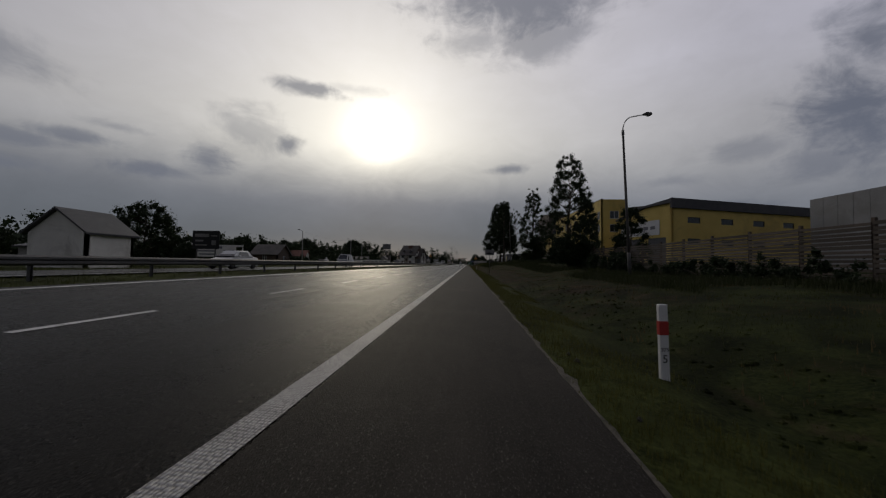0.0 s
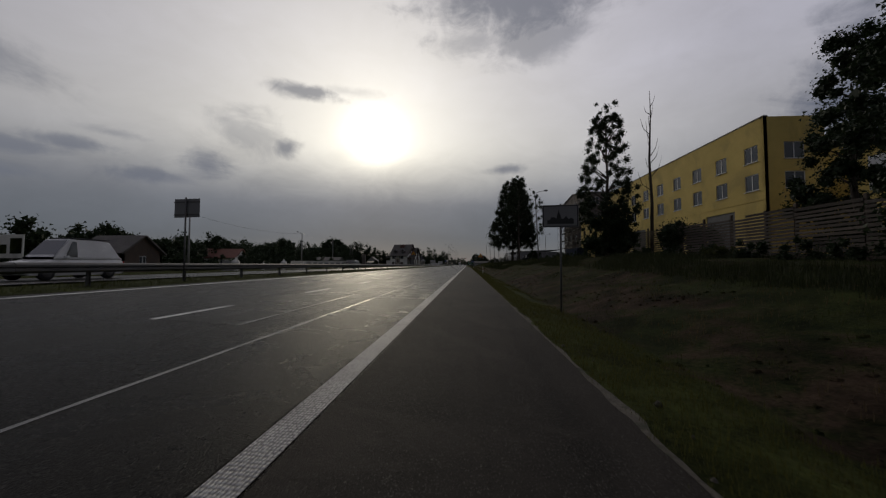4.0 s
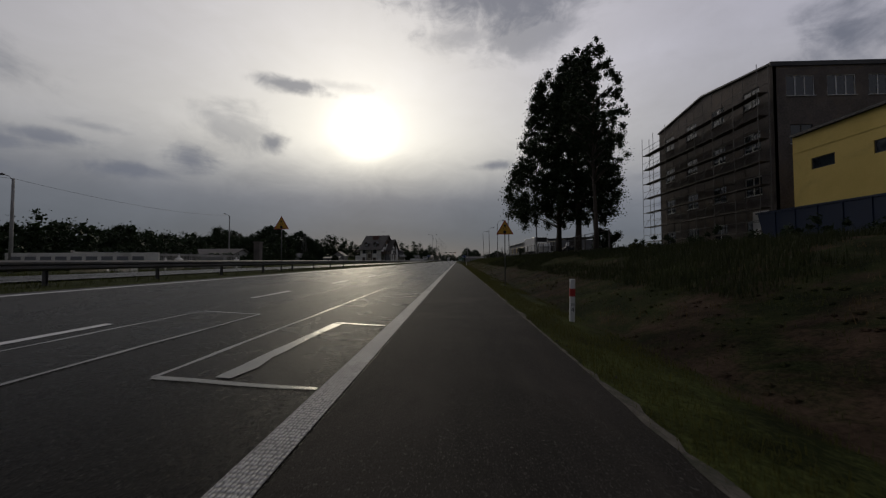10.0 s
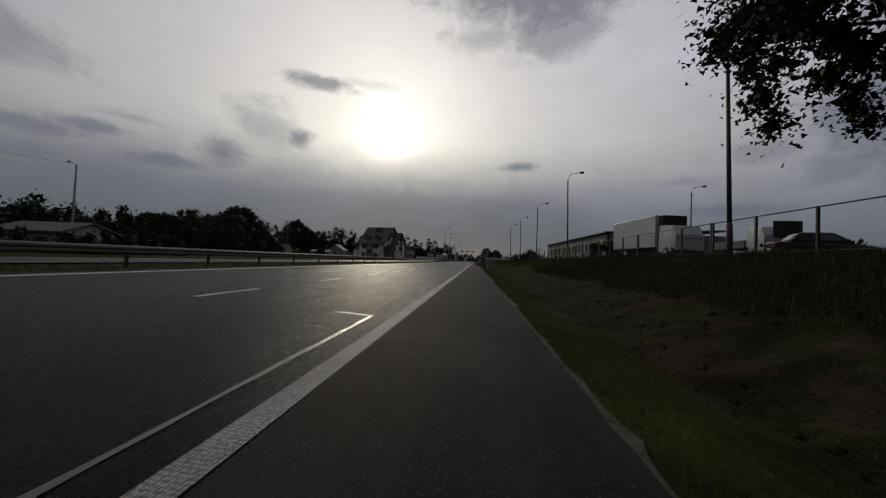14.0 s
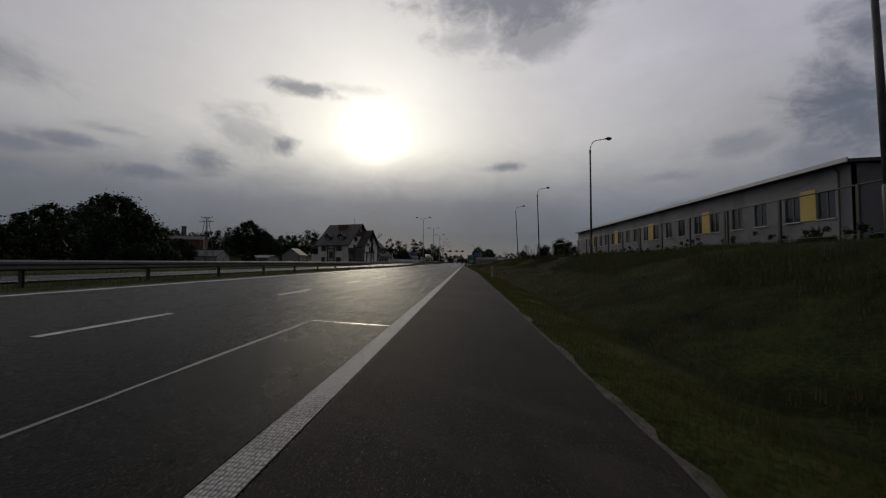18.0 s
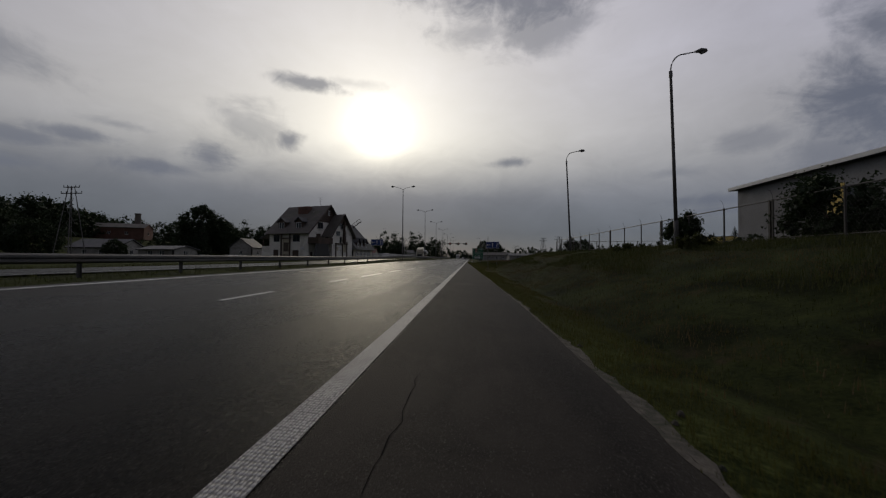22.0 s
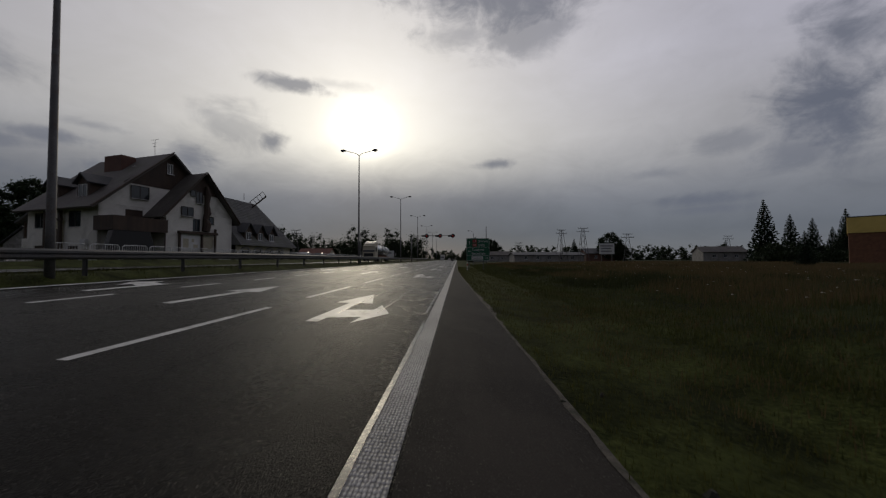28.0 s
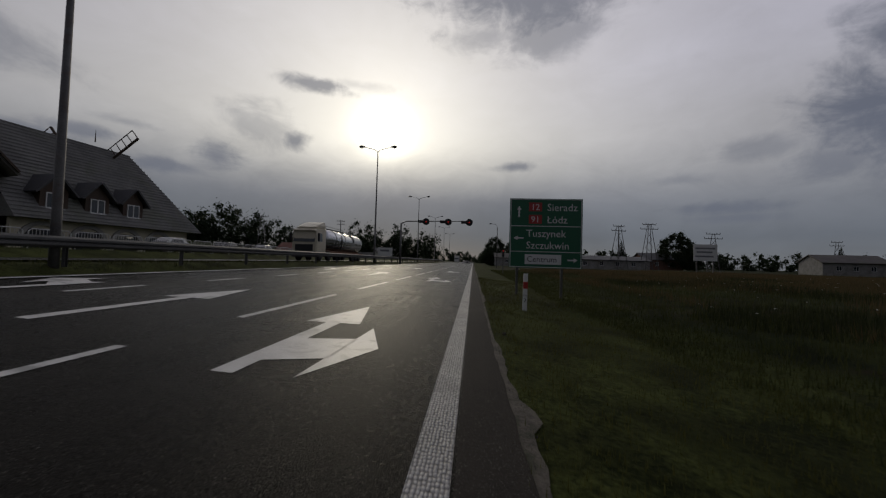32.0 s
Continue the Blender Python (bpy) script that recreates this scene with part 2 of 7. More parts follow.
def asphalt(name, low, high, rough, stain=None, wet=0.0, spec=0.045):
    """Rolled asphalt: stone grain, soft wear along the wheel tracks, stains along the road."""
    mat = bpy.data.materials.new(name)
    mat.use_nodes = True
    g = Graph(mat.node_tree)
    v = coords(g)
    long = g.noise(coords(g, (1.1, 0.06, 1)), 1.0, 4, 0.6, 0.5)
    blot = g.noise(v, 0.45, 5, 0.62, 0.6)
    grain = g.noise(v, 95.0, 2, 0.7)
    stone = g.add("ShaderNodeTexVoronoi")
    g.put(stone.inputs["Vector"], v)
    stone.inputs["Scale"].default_value = 85.0
    mottle = g.noise(v, 22.0, 3, 0.7)
    f = g.m("ADD", g.m("MULTIPLY", long, 0.35), g.m("ADD", g.m("MULTIPLY", blot, 0.3), g.m("MULTIPLY", g.m("ADD", grain, mottle), 0.175)))
    col = g.mix(g.step(f, 0.36, 0.64), low, high)
    col = g.mix(g.step(g.noise(v, 75.0, 2, 0.6), 0.60, 0.68, 0, 0.9), col, (0.125, 0.115, 0.10))
    if stain:
        col = g.mix(g.step(g.noise(v, 0.23, 6, 0.65, 1.2), 0.52, 0.66, 0, 0.55), col, stain)
    b = g.add("ShaderNodeBsdfPrincipled")
    g.put(b.inputs["Base Color"], col)
    r = g.m("ADD", rough - 0.14, g.m("MULTIPLY", g.m("ADD", g.m("MULTIPLY", long, 0.6), g.m("MULTIPLY", blot, 0.4)), 0.28))
    r = g.m("ADD", r, g.m("MULTIPLY", g.m("SUBTRACT", mottle, 0.5), 0.22))
    if wet:
        r = g.m("SUBTRACT", r, g.step(g.noise(v, 0.9, 5, 0.6, 1.0), 0.5, 0.64, 0.0, wet))
    g.put(b.inputs["Roughness"], r)
    b.inputs["Specular IOR Level"].default_value = spec
    n = g.add("ShaderNodeBump")
    n.inputs["Strength"].default_value = 0.95
    n.inputs["Distance"].default_value = 0.004
    g.put(n.inputs["Height"], g.m("ADD", g.m("ADD", stone.outputs["Distance"], grain), g.m("MULTIPLY", mottle, 0.35)))
    g.put(b.inputs["Normal"], n.outputs[0])
    g.put(g.add("ShaderNodeOutputMaterial").inputs[0], b.outputs[0])
    return mat


def plain(name, col, rough=0.5, metal=0.0, emit=None, power=0.0, spec=0.5, bump=0.0):
    lo = tuple(c * 0.85 for c in col)
    mat = surface(name, lo, col, rough, 2.0, 60.0, bump, metal, spec=spec)
    if emit:
        b = [n for n in mat.node_tree.nodes if n.type == "BSDF_PRINCIPLED"][0]
        b.inputs["Emission Color"].default_value = (*emit, 1)
        b.inputs["Emission Strength"].default_value = power
    return mat


def window_glass(name, tint=(0.02, 0.025, 0.03)):
    return surface(name, tint, tuple(c * 1.6 for c in tint), 0.06, 0.3, 3.0, 0.0, spec=0.8, rough_var=0.04)


M = dict(
    road=asphalt("road_asphalt", (0.0040, 0.0035, 0.0027), (0.0140, 0.0123, 0.0096), 0.285, spec=0.025),
    shoulder=asphalt("shoulder_asphalt", (0.0145, 0.0128, 0.0108), (0.047, 0.0415, 0.0350), 0.66, stain=(0.060, 0.053, 0.044)),
    patch=asphalt("patch_asphalt", (0.0046, 0.0041, 0.0033), (0.0155, 0.0138, 0.0110), 0.31, wet=0.08, spec=0.03),
    seal_pale=surface("pale_joint_sealant", (0.007, 0.0068, 0.006), (0.026, 0.025, 0.022), 0.24, 2.5, 40, 0.25, stain=(0.016, 0.016, 0.016), stain_scale=1.3, stain_amount=0.85),
    line=surface("profiled_marking_paint", (0.30, 0.295, 0.28), (0.58, 0.57, 0.55), 0.5, 0.8, 30, 0.9, stain=(0.13, 0.125, 0.115),
                 stain_scale=0.8, weave=(40, 24, 1), bump_dist=0.015),
    paint=surface("road_marking_paint", (0.42, 0.415, 0.40), (0.68, 0.67, 0.65), 0.45, 1.2, 50, 0.25, stain=(0.12, 0.118, 0.11), stain_scale=2.0,
                  stain_amount=0.6),
    gravel=surface("sandy_verge", (0.018, 0.016, 0.012), (0.085, 0.076, 0.062), 0.95, 3.4, 20, 1.0, stain=(0.016, 0.020, 0.008), stain_scale=2.3, stain_amount=0.9),
    steel=surface("galvanised_steel", (0.06, 0.06, 0.06), (0.13, 0.13, 0.128), 0.6, 0.8, 25, 0.08, metal=0.3, stain=(0.13, 0.11, 0.09), stain_scale=1.4),
    pole=surface("weathered_pole_steel", (0.075, 0.075, 0.075), (0.17, 0.165, 0.16), 0.6, 1.5, 30, 0.1, metal=0.3, stain=(0.10, 0.06, 0.035), stain_scale=2.0),
    concrete=surface("concrete", (0.22, 0.215, 0.20), (0.36, 0.35, 0.33), 0.9, 0.8, 25, 0.35, stain=(0.13, 0.125, 0.11), stain_scale=0.7),
    white=surface("white_render", (0.66, 0.64, 0.58), (0.82, 0.80, 0.74), 0.85, 0.6, 20, 0.2, stain=(0.38, 0.36, 0.31), stain_scale=0.35),
    cream=surface("cream_render", (0.42, 0.38, 0.28), (0.56, 0.52, 0.40), 0.88, 0.5, 20, 0.2, stain=(0.30, 0.27, 0.20), stain_scale=0.4),
    yellow=surface("yellow_render", (0.55, 0.405, 0.105), (0.70, 0.53, 0.165), 0.85, 0.35, 14, 0.15, stain=(0.36, 0.27, 0.09), stain_scale=0.25),
    greywall=surface("grey_cladding", (0.15, 0.155, 0.165), (0.22, 0.225, 0.235), 0.6, 0.4, 10, 0.05, stain=(0.12, 0.12, 0.12), stain_scale=0.3),
    darkwall=surface("unrendered_dark_wall", (0.074, 0.066, 0.060), (0.185, 0.160, 0.144), 0.9, 0.5, 6, 0.4, stain=(0.17, 0.13, 0.10), stain_scale=0.5),
    brick=surface("dark_red_brick", (0.085, 0.045, 0.034), (0.17, 0.088, 0.064), 0.88, 0.6, 12, 0.3),
    roofdark=surface("dark_roof_sheet", (0.032, 0.033, 0.037), (0.066, 0.067, 0.072), 0.6, 0.4, 9, 0.2, stain=(0.09, 0.085, 0.08), stain_scale=0.4),
    rooftile=surface("grey_brown_roof_tiles", (0.065, 0.058, 0.052), (0.14, 0.125, 0.112), 0.75, 0.6, 10, 0.5, stain=(0.09, 0.10, 0.06), stain_scale=0.3),
    roofred=surface("red_roof_tiles", (0.13, 0.055, 0.04), (0.23, 0.10, 0.07), 0.8, 0.8, 10, 0.5),
    thatch=surface("grey_shingle_roof", (0.10, 0.10, 0.098), (0.20, 0.198, 0.19), 0.8, 0.5, 8, 0.5, stain=(0.12, 0.13, 0.09), stain_scale=0.3),
    timber=surface("dark_stained_timber", (0.035, 0.022, 0.015), (0.085, 0.055, 0.036), 0.7, 1.5, 30, 0.3, stretch=(1, 1, 0.2)),
    plank=surface("weathered_fence_board", (0.034, 0.026, 0.020), (0.105, 0.084, 0.066), 0.8, 0.8, 24, 0.35, stain=(0.07, 0.055, 0.045), stain_scale=0.6,
                  stretch=(1, 0.12, 4), vary=0.35),
    glass=window_glass("window_glass"),
    frame_w=plain("white_window_frame", (0.66, 0.66, 0.65), 0.45),
    frame_d=plain("dark_window_frame", (0.05, 0.045, 0.04), 0.5),
    door=surface("grey_roller_door", (0.07, 0.073, 0.077), (0.13, 0.13, 0.135), 0.6, 0.5, 8, 0.1),
    bark=surface("tree_bark", (0.035, 0.028, 0.021), (0.10, 0.08, 0.062), 0.95, 3.0, 22, 0.9, stretch=(1, 1, 0.25), bump_dist=0.03),
    leaf=leaf_material("broad_leaves", (0.014, 0.026, 0.008), (0.055, 0.085, 0.024)),
    leaf_dark=leaf_material("dark_leaves", (0.010, 0.018, 0.007), (0.032, 0.052, 0.018), through=0.2),
    needle=leaf_material("conifer_needles", (0.008, 0.018, 0.009), (0.026, 0.046, 0.020), through=0.12),
    grass=leaf_material("grass_blades", (0.036, 0.040, 0.011), (0.108, 0.106, 0.029), 0.6, 0.5),
    grass_dry=leaf_material("dry_grass", (0.060, 0.044, 0.020), (0.15, 0.108, 0.052), 0.7, 0.45),
    weed=leaf_material("tall_weeds", (0.024, 0.034, 0.010), (0.082, 0.086, 0.026), 0.65, 0.4),
    weed_dark=leaf_material("dark_tall_weeds", (0.010, 0.015, 0.005), (0.042, 0.050, 0.016), 0.65, 0.35),
    hallgrey=surface("dark_grey_hall_render", (0.155, 0.156, 0.16), (0.235, 0.236, 0.242), 0.8, 0.4, 10, 0.08, stain=(0.06, 0.06, 0.06), stain_scale=0.3),
    sand=surface("pale_road_sand", (0.034, 0.030, 0.023), (0.135, 0.118, 0.092), 0.95, 7.0, 45, 0.7, stain=(0.022, 0.026, 0.010), stain_scale=2.6, stain_amount=0.9),
    rubber=plain("tyre_rubber", (0.018, 0.018, 0.018), 0.8),
    black=plain("black_plastic", (0.016, 0.016, 0.017), 0.5),
    hollow=surface("worn_binder", (0.006, 0.0058, 0.0055), (0.016, 0.015, 0.014), 0.9, 3.0, 60, 0.4, spec=0.05),
    red=plain("red_retroreflective", (0.42, 0.035, 0.03), 0.4),
    green=plain("green_sign_face", (0.012, 0.115, 0.055), 0.4),
    blue=plain("blue_sign_face", (0.015, 0.045, 0.20), 0.4),
    signwhite=plain("white_sign_face", (0.72, 0.72, 0.70), 0.4),
    # white sign face with its backlit shade put into the colour
    signshade=plain("shaded_white_sign_face", (0.20, 0.20, 0.20), 0.5),
    signyellow=plain("yellow_sign_face", (0.66, 0.36, 0.03), 0.4),
    ink=plain("sign_black", (0.015, 0.015, 0.015), 0.5),
    chrome=plain("polished_tank_steel", (0.62, 0.63, 0.64), 0.22, 0.9),
    carwhite=plain("white_car_paint", (0.70, 0.70, 0.68), 0.25),
    carcream=plain("cream_lorry_paint", (0.62, 0.56, 0.42), 0.3),
    cardark=plain("dark_car_paint", (0.022, 0.022, 0.025), 0.22),
    carblue=plain("blue_skip_paint", (0.012, 0.022, 0.05), 0.5),
    rust=surface("rusty_brown_steel", (0.10, 0.045, 0.025), (0.22, 0.10, 0.05), 0.8, 2.0, 20, 0.3),
    tail=plain("red_tail_lamp", (0.35, 0.01, 0.01), 0.25),
    redlight=plain("lit_red_signal", (0.6, 0.02, 0.02), 0.3, emit=(1.0, 0.04, 0.02), power=0.15),
)


def ground_material():
    """Turf and bare earth: green by the road, brown earth on the cut bank, dry meadow far off."""
    mat = bpy.data.materials.new("turf_and_earth")
    mat.use_nodes = True
    g = Graph(mat.node_tree)
    v = coords(g)
    big = g.noise(v, 0.16, 5, 0.6, 0.6)
    mid = g.noise(v, 1.1, 5, 0.65, 0.4)
    fine = g.noise(v, 14.0, 4, 0.7)
    f = g.m("ADD", g.m("MULTIPLY", mid, 0.5), g.m("MULTIPLY", fine, 0.5))
    green = g.mix(g.step(f, 0.34, 0.66), (0.008, 0.012, 0.004), (0.036, 0.044, 0.012))
    earth = g.mix(g.step(f, 0.34, 0.66), (0.012, 0.0085, 0.0055), (0.056, 0.038, 0.025))
    at = g.add("ShaderNodeSeparateXYZ")
    g.put(at.inputs[0], v)
    meadow = g.step(at.outputs[1], 240, 275)
    wide = g.m("ADD", g.m("ADD", at.outputs[0], g.m("MULTIPLY", g.m("SUBTRACT", mid, 0.5), 2.4)), g.m("MULTIPLY", meadow, -1.6))
    lawn = g.step(wide, 3.7, 5.0, 1.0, 0.0)
    cut = g.m("MULTIPLY", g.m("MULTIPLY", g.step(at.outputs[0], 4.0, 5.2), g.step(at.outputs[0], 10.5, 7.5)), g.step(at.outputs[1], 135, 165, 1.0, 0.0))
    grown = g.m("ADD", g.step(at.outputs[1], 135, 165, 0.0, 0.05), g.step(at.outputs[1], 38, 18, 0.0, 0.06))
    patchy = g.m("ADD", g.m("ADD", g.m("MULTIPLY", big, 0.55), g.m("MULTIPLY", mid, 0.45)), g.m("SUBTRACT", g.m("SUBTRACT", g.m("MULTIPLY", cut, 0.045), grown), g.m("MULTIPLY", lawn, 0.12)))
    col = g.mix(g.step(patchy, 0.47, 0.60), green, earth)
    lush = g.mix(g.step(f, 0.36, 0.64), (0.014, 0.019, 0.005), (0.082, 0.094, 0.026))
    col = g.mix(g.m("MULTIPLY", lawn, g.step(mid, 0.66, 0.40, 0.35, 0.95)), col, lush)
    col = g.mix(1.0, col, g.step(g.noise(v, 0.5, 4, 0.6, 0.8), 0.32, 0.66, 0.45, 1.3), "MULTIPLY")
    b = g.add("ShaderNodeBsdfPrincipled")
    g.put(b.inputs["Base Color"], col)
    b.inputs["Roughness"].default_value = 0.95
    b.inputs["Specular IOR Level"].default_value = 0.045
    n = g.add("ShaderNodeBump")
    n.inputs["Strength"].default_value = 0.9
    n.inputs["Distance"].default_value = 0.05
    g.put(n.inputs["Height"], f)
    g.put(b.inputs["Normal"], n.outputs[0])
    g.put(g.add("ShaderNodeOutputMaterial").inputs[0], b.outputs[0])
    return mat


M["turf"] = ground_material()


# ---- building helpers ----
class Geo:
    """Collects vertices and faces for one mesh."""

    def __init__(self):
        self.v, self.f = [], []

    def quad(self, a, b, c, d):
        i = len(self.v)
        self.v += [a, b, c, d]
        self.f.append((i, i + 1, i + 2, i + 3))
        return self

    def box(self, x0, x1, y0, y1, z0, z1, bevel=0.0):
        if bevel > 0:
            bm = bmesh.new()
            bmesh.ops.create_cube(bm, size=1.0)
            for p in bm.verts:
                p.co = ((x0 + x1) / 2 + p.co.x * (x1 - x0), (y0 + y1) / 2 + p.co.y * (y1 - y0), (z0 + z1) / 2 + p.co.z * (z1 - z0))
            bmesh.ops.bevel(bm, geom=bm.edges[:], offset=bevel, segments=2, affect="EDGES", profile=0.5)
            self.take(bm)
            return self
        i = len(self.v)
        self.v += [(x, y, z) for z in (z0, z1) for x, y in ((x0, y0), (x1, y0), (x1, y1), (x0, y1))]
        self.f += [(i + 3, i + 2, i + 1, i), (i + 4, i + 5, i + 6, i + 7)]
        self.f += [(i + k, i + (k + 1) % 4, i + 4 + (k + 1) % 4, i + 4 + k) for k in range(4)]
        return self

    def take(self, bm):
        bm.verts.index_update()
        i = len(self.v)
        self.v += [tuple(p.co) for p in bm.verts]
        self.f += [tuple(i + p.index for p in f.verts) for f in bm.faces]
        bm.free()

    def tube(self, pts, radii, n=8, cap=True):
        """A tube along points, with a radius at each."""
        pts = [Vector(p) for p in pts]
        if isinstance(radii, (int, float)):
            radii = [radii] * len(pts)
        i0 = len(self.v)
        for k, p in enumerate(pts):
            d = (pts[min(k + 1, len(pts) - 1)] - pts[max(k - 1, 0)]).normalized()
            ref = Vector((0, 0, 1)) if abs(d.z) < 0.9 else Vector((1, 0, 0))
            s = d.cross(ref).normalized()
            w = s.cross(d)
            for j in range(n):
                a = 2 * math.pi * j / n
                self.v.append(tuple(p + (s * math.cos(a) + w * math.sin(a)) * radii[k]))
        for k in range(len(pts) - 1):
            for j in range(n):
                a, b = i0 + k * n + j, i0 + k * n + (j + 1) % n
                self.f.append((a, b, b + n, a + n))
        if cap:
            self.f.append(tuple(i0 + j for j in range(n))[::-1])
            self.f.append(tuple(i0 + (len(pts) - 1) * n + j for j in range(n)))
        return self

    def prism(self, outline, axis, lo, hi):
        """An outline of 2D points pushed along an axis ('x': points are y,z; 'y': x,z; 'z': x,y)."""
        put = {"x": lambda p, h: (h, p[0], p[1]), "y": lambda p, h: (p[0], h, p[1]), "z": lambda p, h: (p[0], p[1], h)}[axis]
        i, n = len(self.v), len(outline)
        self.v += [put(p, lo) for p in outline] + [put(p, hi) for p in outline]
        self.f += [tuple(range(i, i + n))[::-1], tuple(range(i + n, i + 2 * n))]
        self.f += [(i + k, i + (k + 1) % n, i + n + (k + 1) % n, i + n + k) for k in range(n)]
        return self

    def mesh(self, name, mat, smooth=False):
        me = bpy.data.meshes.new(name)
        me.from_pydata(self.v, [], self.f)
        bm = bmesh.new()
        bm.from_mesh(me)
        bmesh.ops.recalc_face_normals(bm, faces=bm.faces[:])
        bm.to_mesh(me)
        bm.free()
        me.materials.append(mat)
        if smooth:
            me.polygons.foreach_set("use_smooth", [True] * len(me.polygons))
        return me


def raw_mesh(name, verts, faces, mat, smooth=False):
    """A mesh from arrays, for what has many small faces."""
    me = bpy.data.meshes.new(name)
    verts, faces = np.asarray(verts, dtype=np.float32), np.asarray(faces, dtype=np.int32)
    n, k = faces.shape
    me.vertices.add(len(verts))
    me.vertices.foreach_set("co", verts.ravel())
    me.loops.add(n * k)
    me.loops.foreach_set("vertex_index", faces.ravel())
    me.polygons.add(n)
    me.polygons.foreach_set("loop_start", np.arange(0, n * k, k, dtype=np.int32))
    me.update(calc_edges=True)
    me.materials.append(mat)
    if smooth:
        me.polygons.foreach_set("use_smooth", np.ones(n, dtype=bool))
    return me


def part(name, geo, mat, parent, label="", smooth=False):
    ob = new(name, geo.mesh(name, mat, smooth) if isinstance(geo, Geo) else geo)
    ob.parent = parent
    if label:
        ob["label"] = label
    return ob


def thing(name, m, label, category, group="", kind=""):
    ob = new(name)
    ob.empty_display_size = 0.3
    ob.matrix_basis = m
    return tagged(ob, label, category, group, kind)


def whole(name, geo, mat, label, category, group="", kind="", m=None, smooth=False):
    ob = new(name, geo.mesh(name, mat, smooth) if isinstance(geo, Geo) else geo)
    if m is not None:
        ob.matrix_basis = m
    return tagged(ob, label, category, group, kind)


def soft(a, b, x):
    t = min(max((x - a) / (b - a), 0.0), 1.0)
    return t * t * (3 - 2 * t)


def lerp_table(tab, x):
    for (a, u), (b, v) in zip(tab, tab[1:]):
        if x <= b:
            return u + (v - u) * max(0.0, (x - a) / (b - a))
    return tab[-1][1]


# ---- ground and road ----
FALL = 0.055
MEDIAN_Z = 0.49
EDGE = [(-400, 2.8), (222, 2.75), (249, 2.0), (272, 1.43), (293, 0.80), (306, 0.57), (340, 0.55), (2000, 0.55)]
BANK_A = [(0, -0.015), (1.0, -0.14), (2.2, -0.38), (4.0, 0.0), (7.0, 0.45), (11.0, 0.75), (18.0, 0.95), (40.0, 1.4), (200.0, 2.0)]
BANK_B = [(0, -0.015), (1.0, -0.14), (2.2, -0.40), (4.2, 0.25), (7.4, 1.35), (10.5, 2.05), (18.0, 2.2), (40.0, 2.4), (200.0, 2.0)]
FIELD = [(0, -0.015), (1.0, -0.14), (3.0, -0.32), (5.5, -0.40), (9.0, -0.15), (16.0, 0.05), (40.0, 0.2), (200.0, 0.4)]


def edge_x(y):
    return lerp_table(EDGE, y)


def rise(y):
    """How far the median and the opposite carriageway climb towards the crossing."""
    return 0.33 * soft(252, 278, y)


def road_z(x, y=0.0):
    if x > -9.6:
        return -FALL * x
    return MEDIAN_Z + 0.044 - 0.012 * max(0.0, -13.5 - x) + rise(y) * soft(10.7, 11.5, -x)


def ground_z(x, y, rough=True):
    e = edge_x(y)
    if x > e:
        d = x - e
        a, b, c = lerp_table(BANK_A, d), lerp_table(BANK_B, d), lerp_table(FIELD, d)
        k1, k2 = soft(30, 75, y), soft(266, 280, y)
        z = (a + (b - a) * k1) * (1 - k2) + c * k2 - FALL * e
        amp = 0.10 * soft(0.8, 4.0, d)
    elif x > -9.3:
        return road_z(x) - (0.012 if x > e - 1.4 else 0.06)
    elif x > -22.5:
        z, amp = road_z(x, y) - 0.06, 0.0
    else:
        z, amp = road_z(-22.5) - 0.06 - 0.25 * soft(22.5, 30, -x) + (rise(y) + 0.6 * soft(22.7, 23.8, -x) * soft(276, 290, y)) * (1 - soft(27, 31, -x)), 0.06
    if x < -80:
        z += 8.0 * soft(90, 150, -x) * soft(250, 320, y)
    if rough and amp:
        z += amp * (noise.noise((x * 0.7, y * 0.55, 0)) + 0.5 * noise.noise((x * 2.1, y * 1.9, 4)))
    return z


def grid_mesh(name, xs, ys, zf, mat, smooth=True):
    verts = [(x, y, zf(x, y)) for y in ys for x in xs]
    n = len(xs)
    faces = [(j * n + i, j * n + i + 1, (j + 1) * n + i + 1, (j + 1) * n + i) for j in range(len(ys) - 1) for i in range(n - 1)]
    return raw_mesh(name, verts, faces, mat, smooth)


def span(a, b, step):
    n = max(1, round((b - a) / step))
    return [a + (b - a) * i / n for i in range(n)]


gx = span(-2500, -200, 230) + span(-200, -30, 12) + span(-30, -22, 1.5) + span(-22, -13, 1.5) + span(-13, -9, 0.4) + span(-9, 0, 3) + span(0, 14, 0.45) + span(14, 40, 1.6)
gx += span(40, 220, 15) + span(220, 2500, 240) + [2500]
gy = span(-1200, -20, 120) + span(-20, 345, 0.9) + span(345, 420, 5) + span(420, 900, 40) + span(900, 2600, 200) + [2600]
whole("ground", grid_mesh("ground", gx, gy, ground_z, M["turf"]), None, "grassy verges, earth bank and flat meadow along the road", "ground", kind="structure")

LINE_L = [(-400, -8.4), (236, -8.45), (251, -9.0), (275, -10.2), (2000, -10.3)]


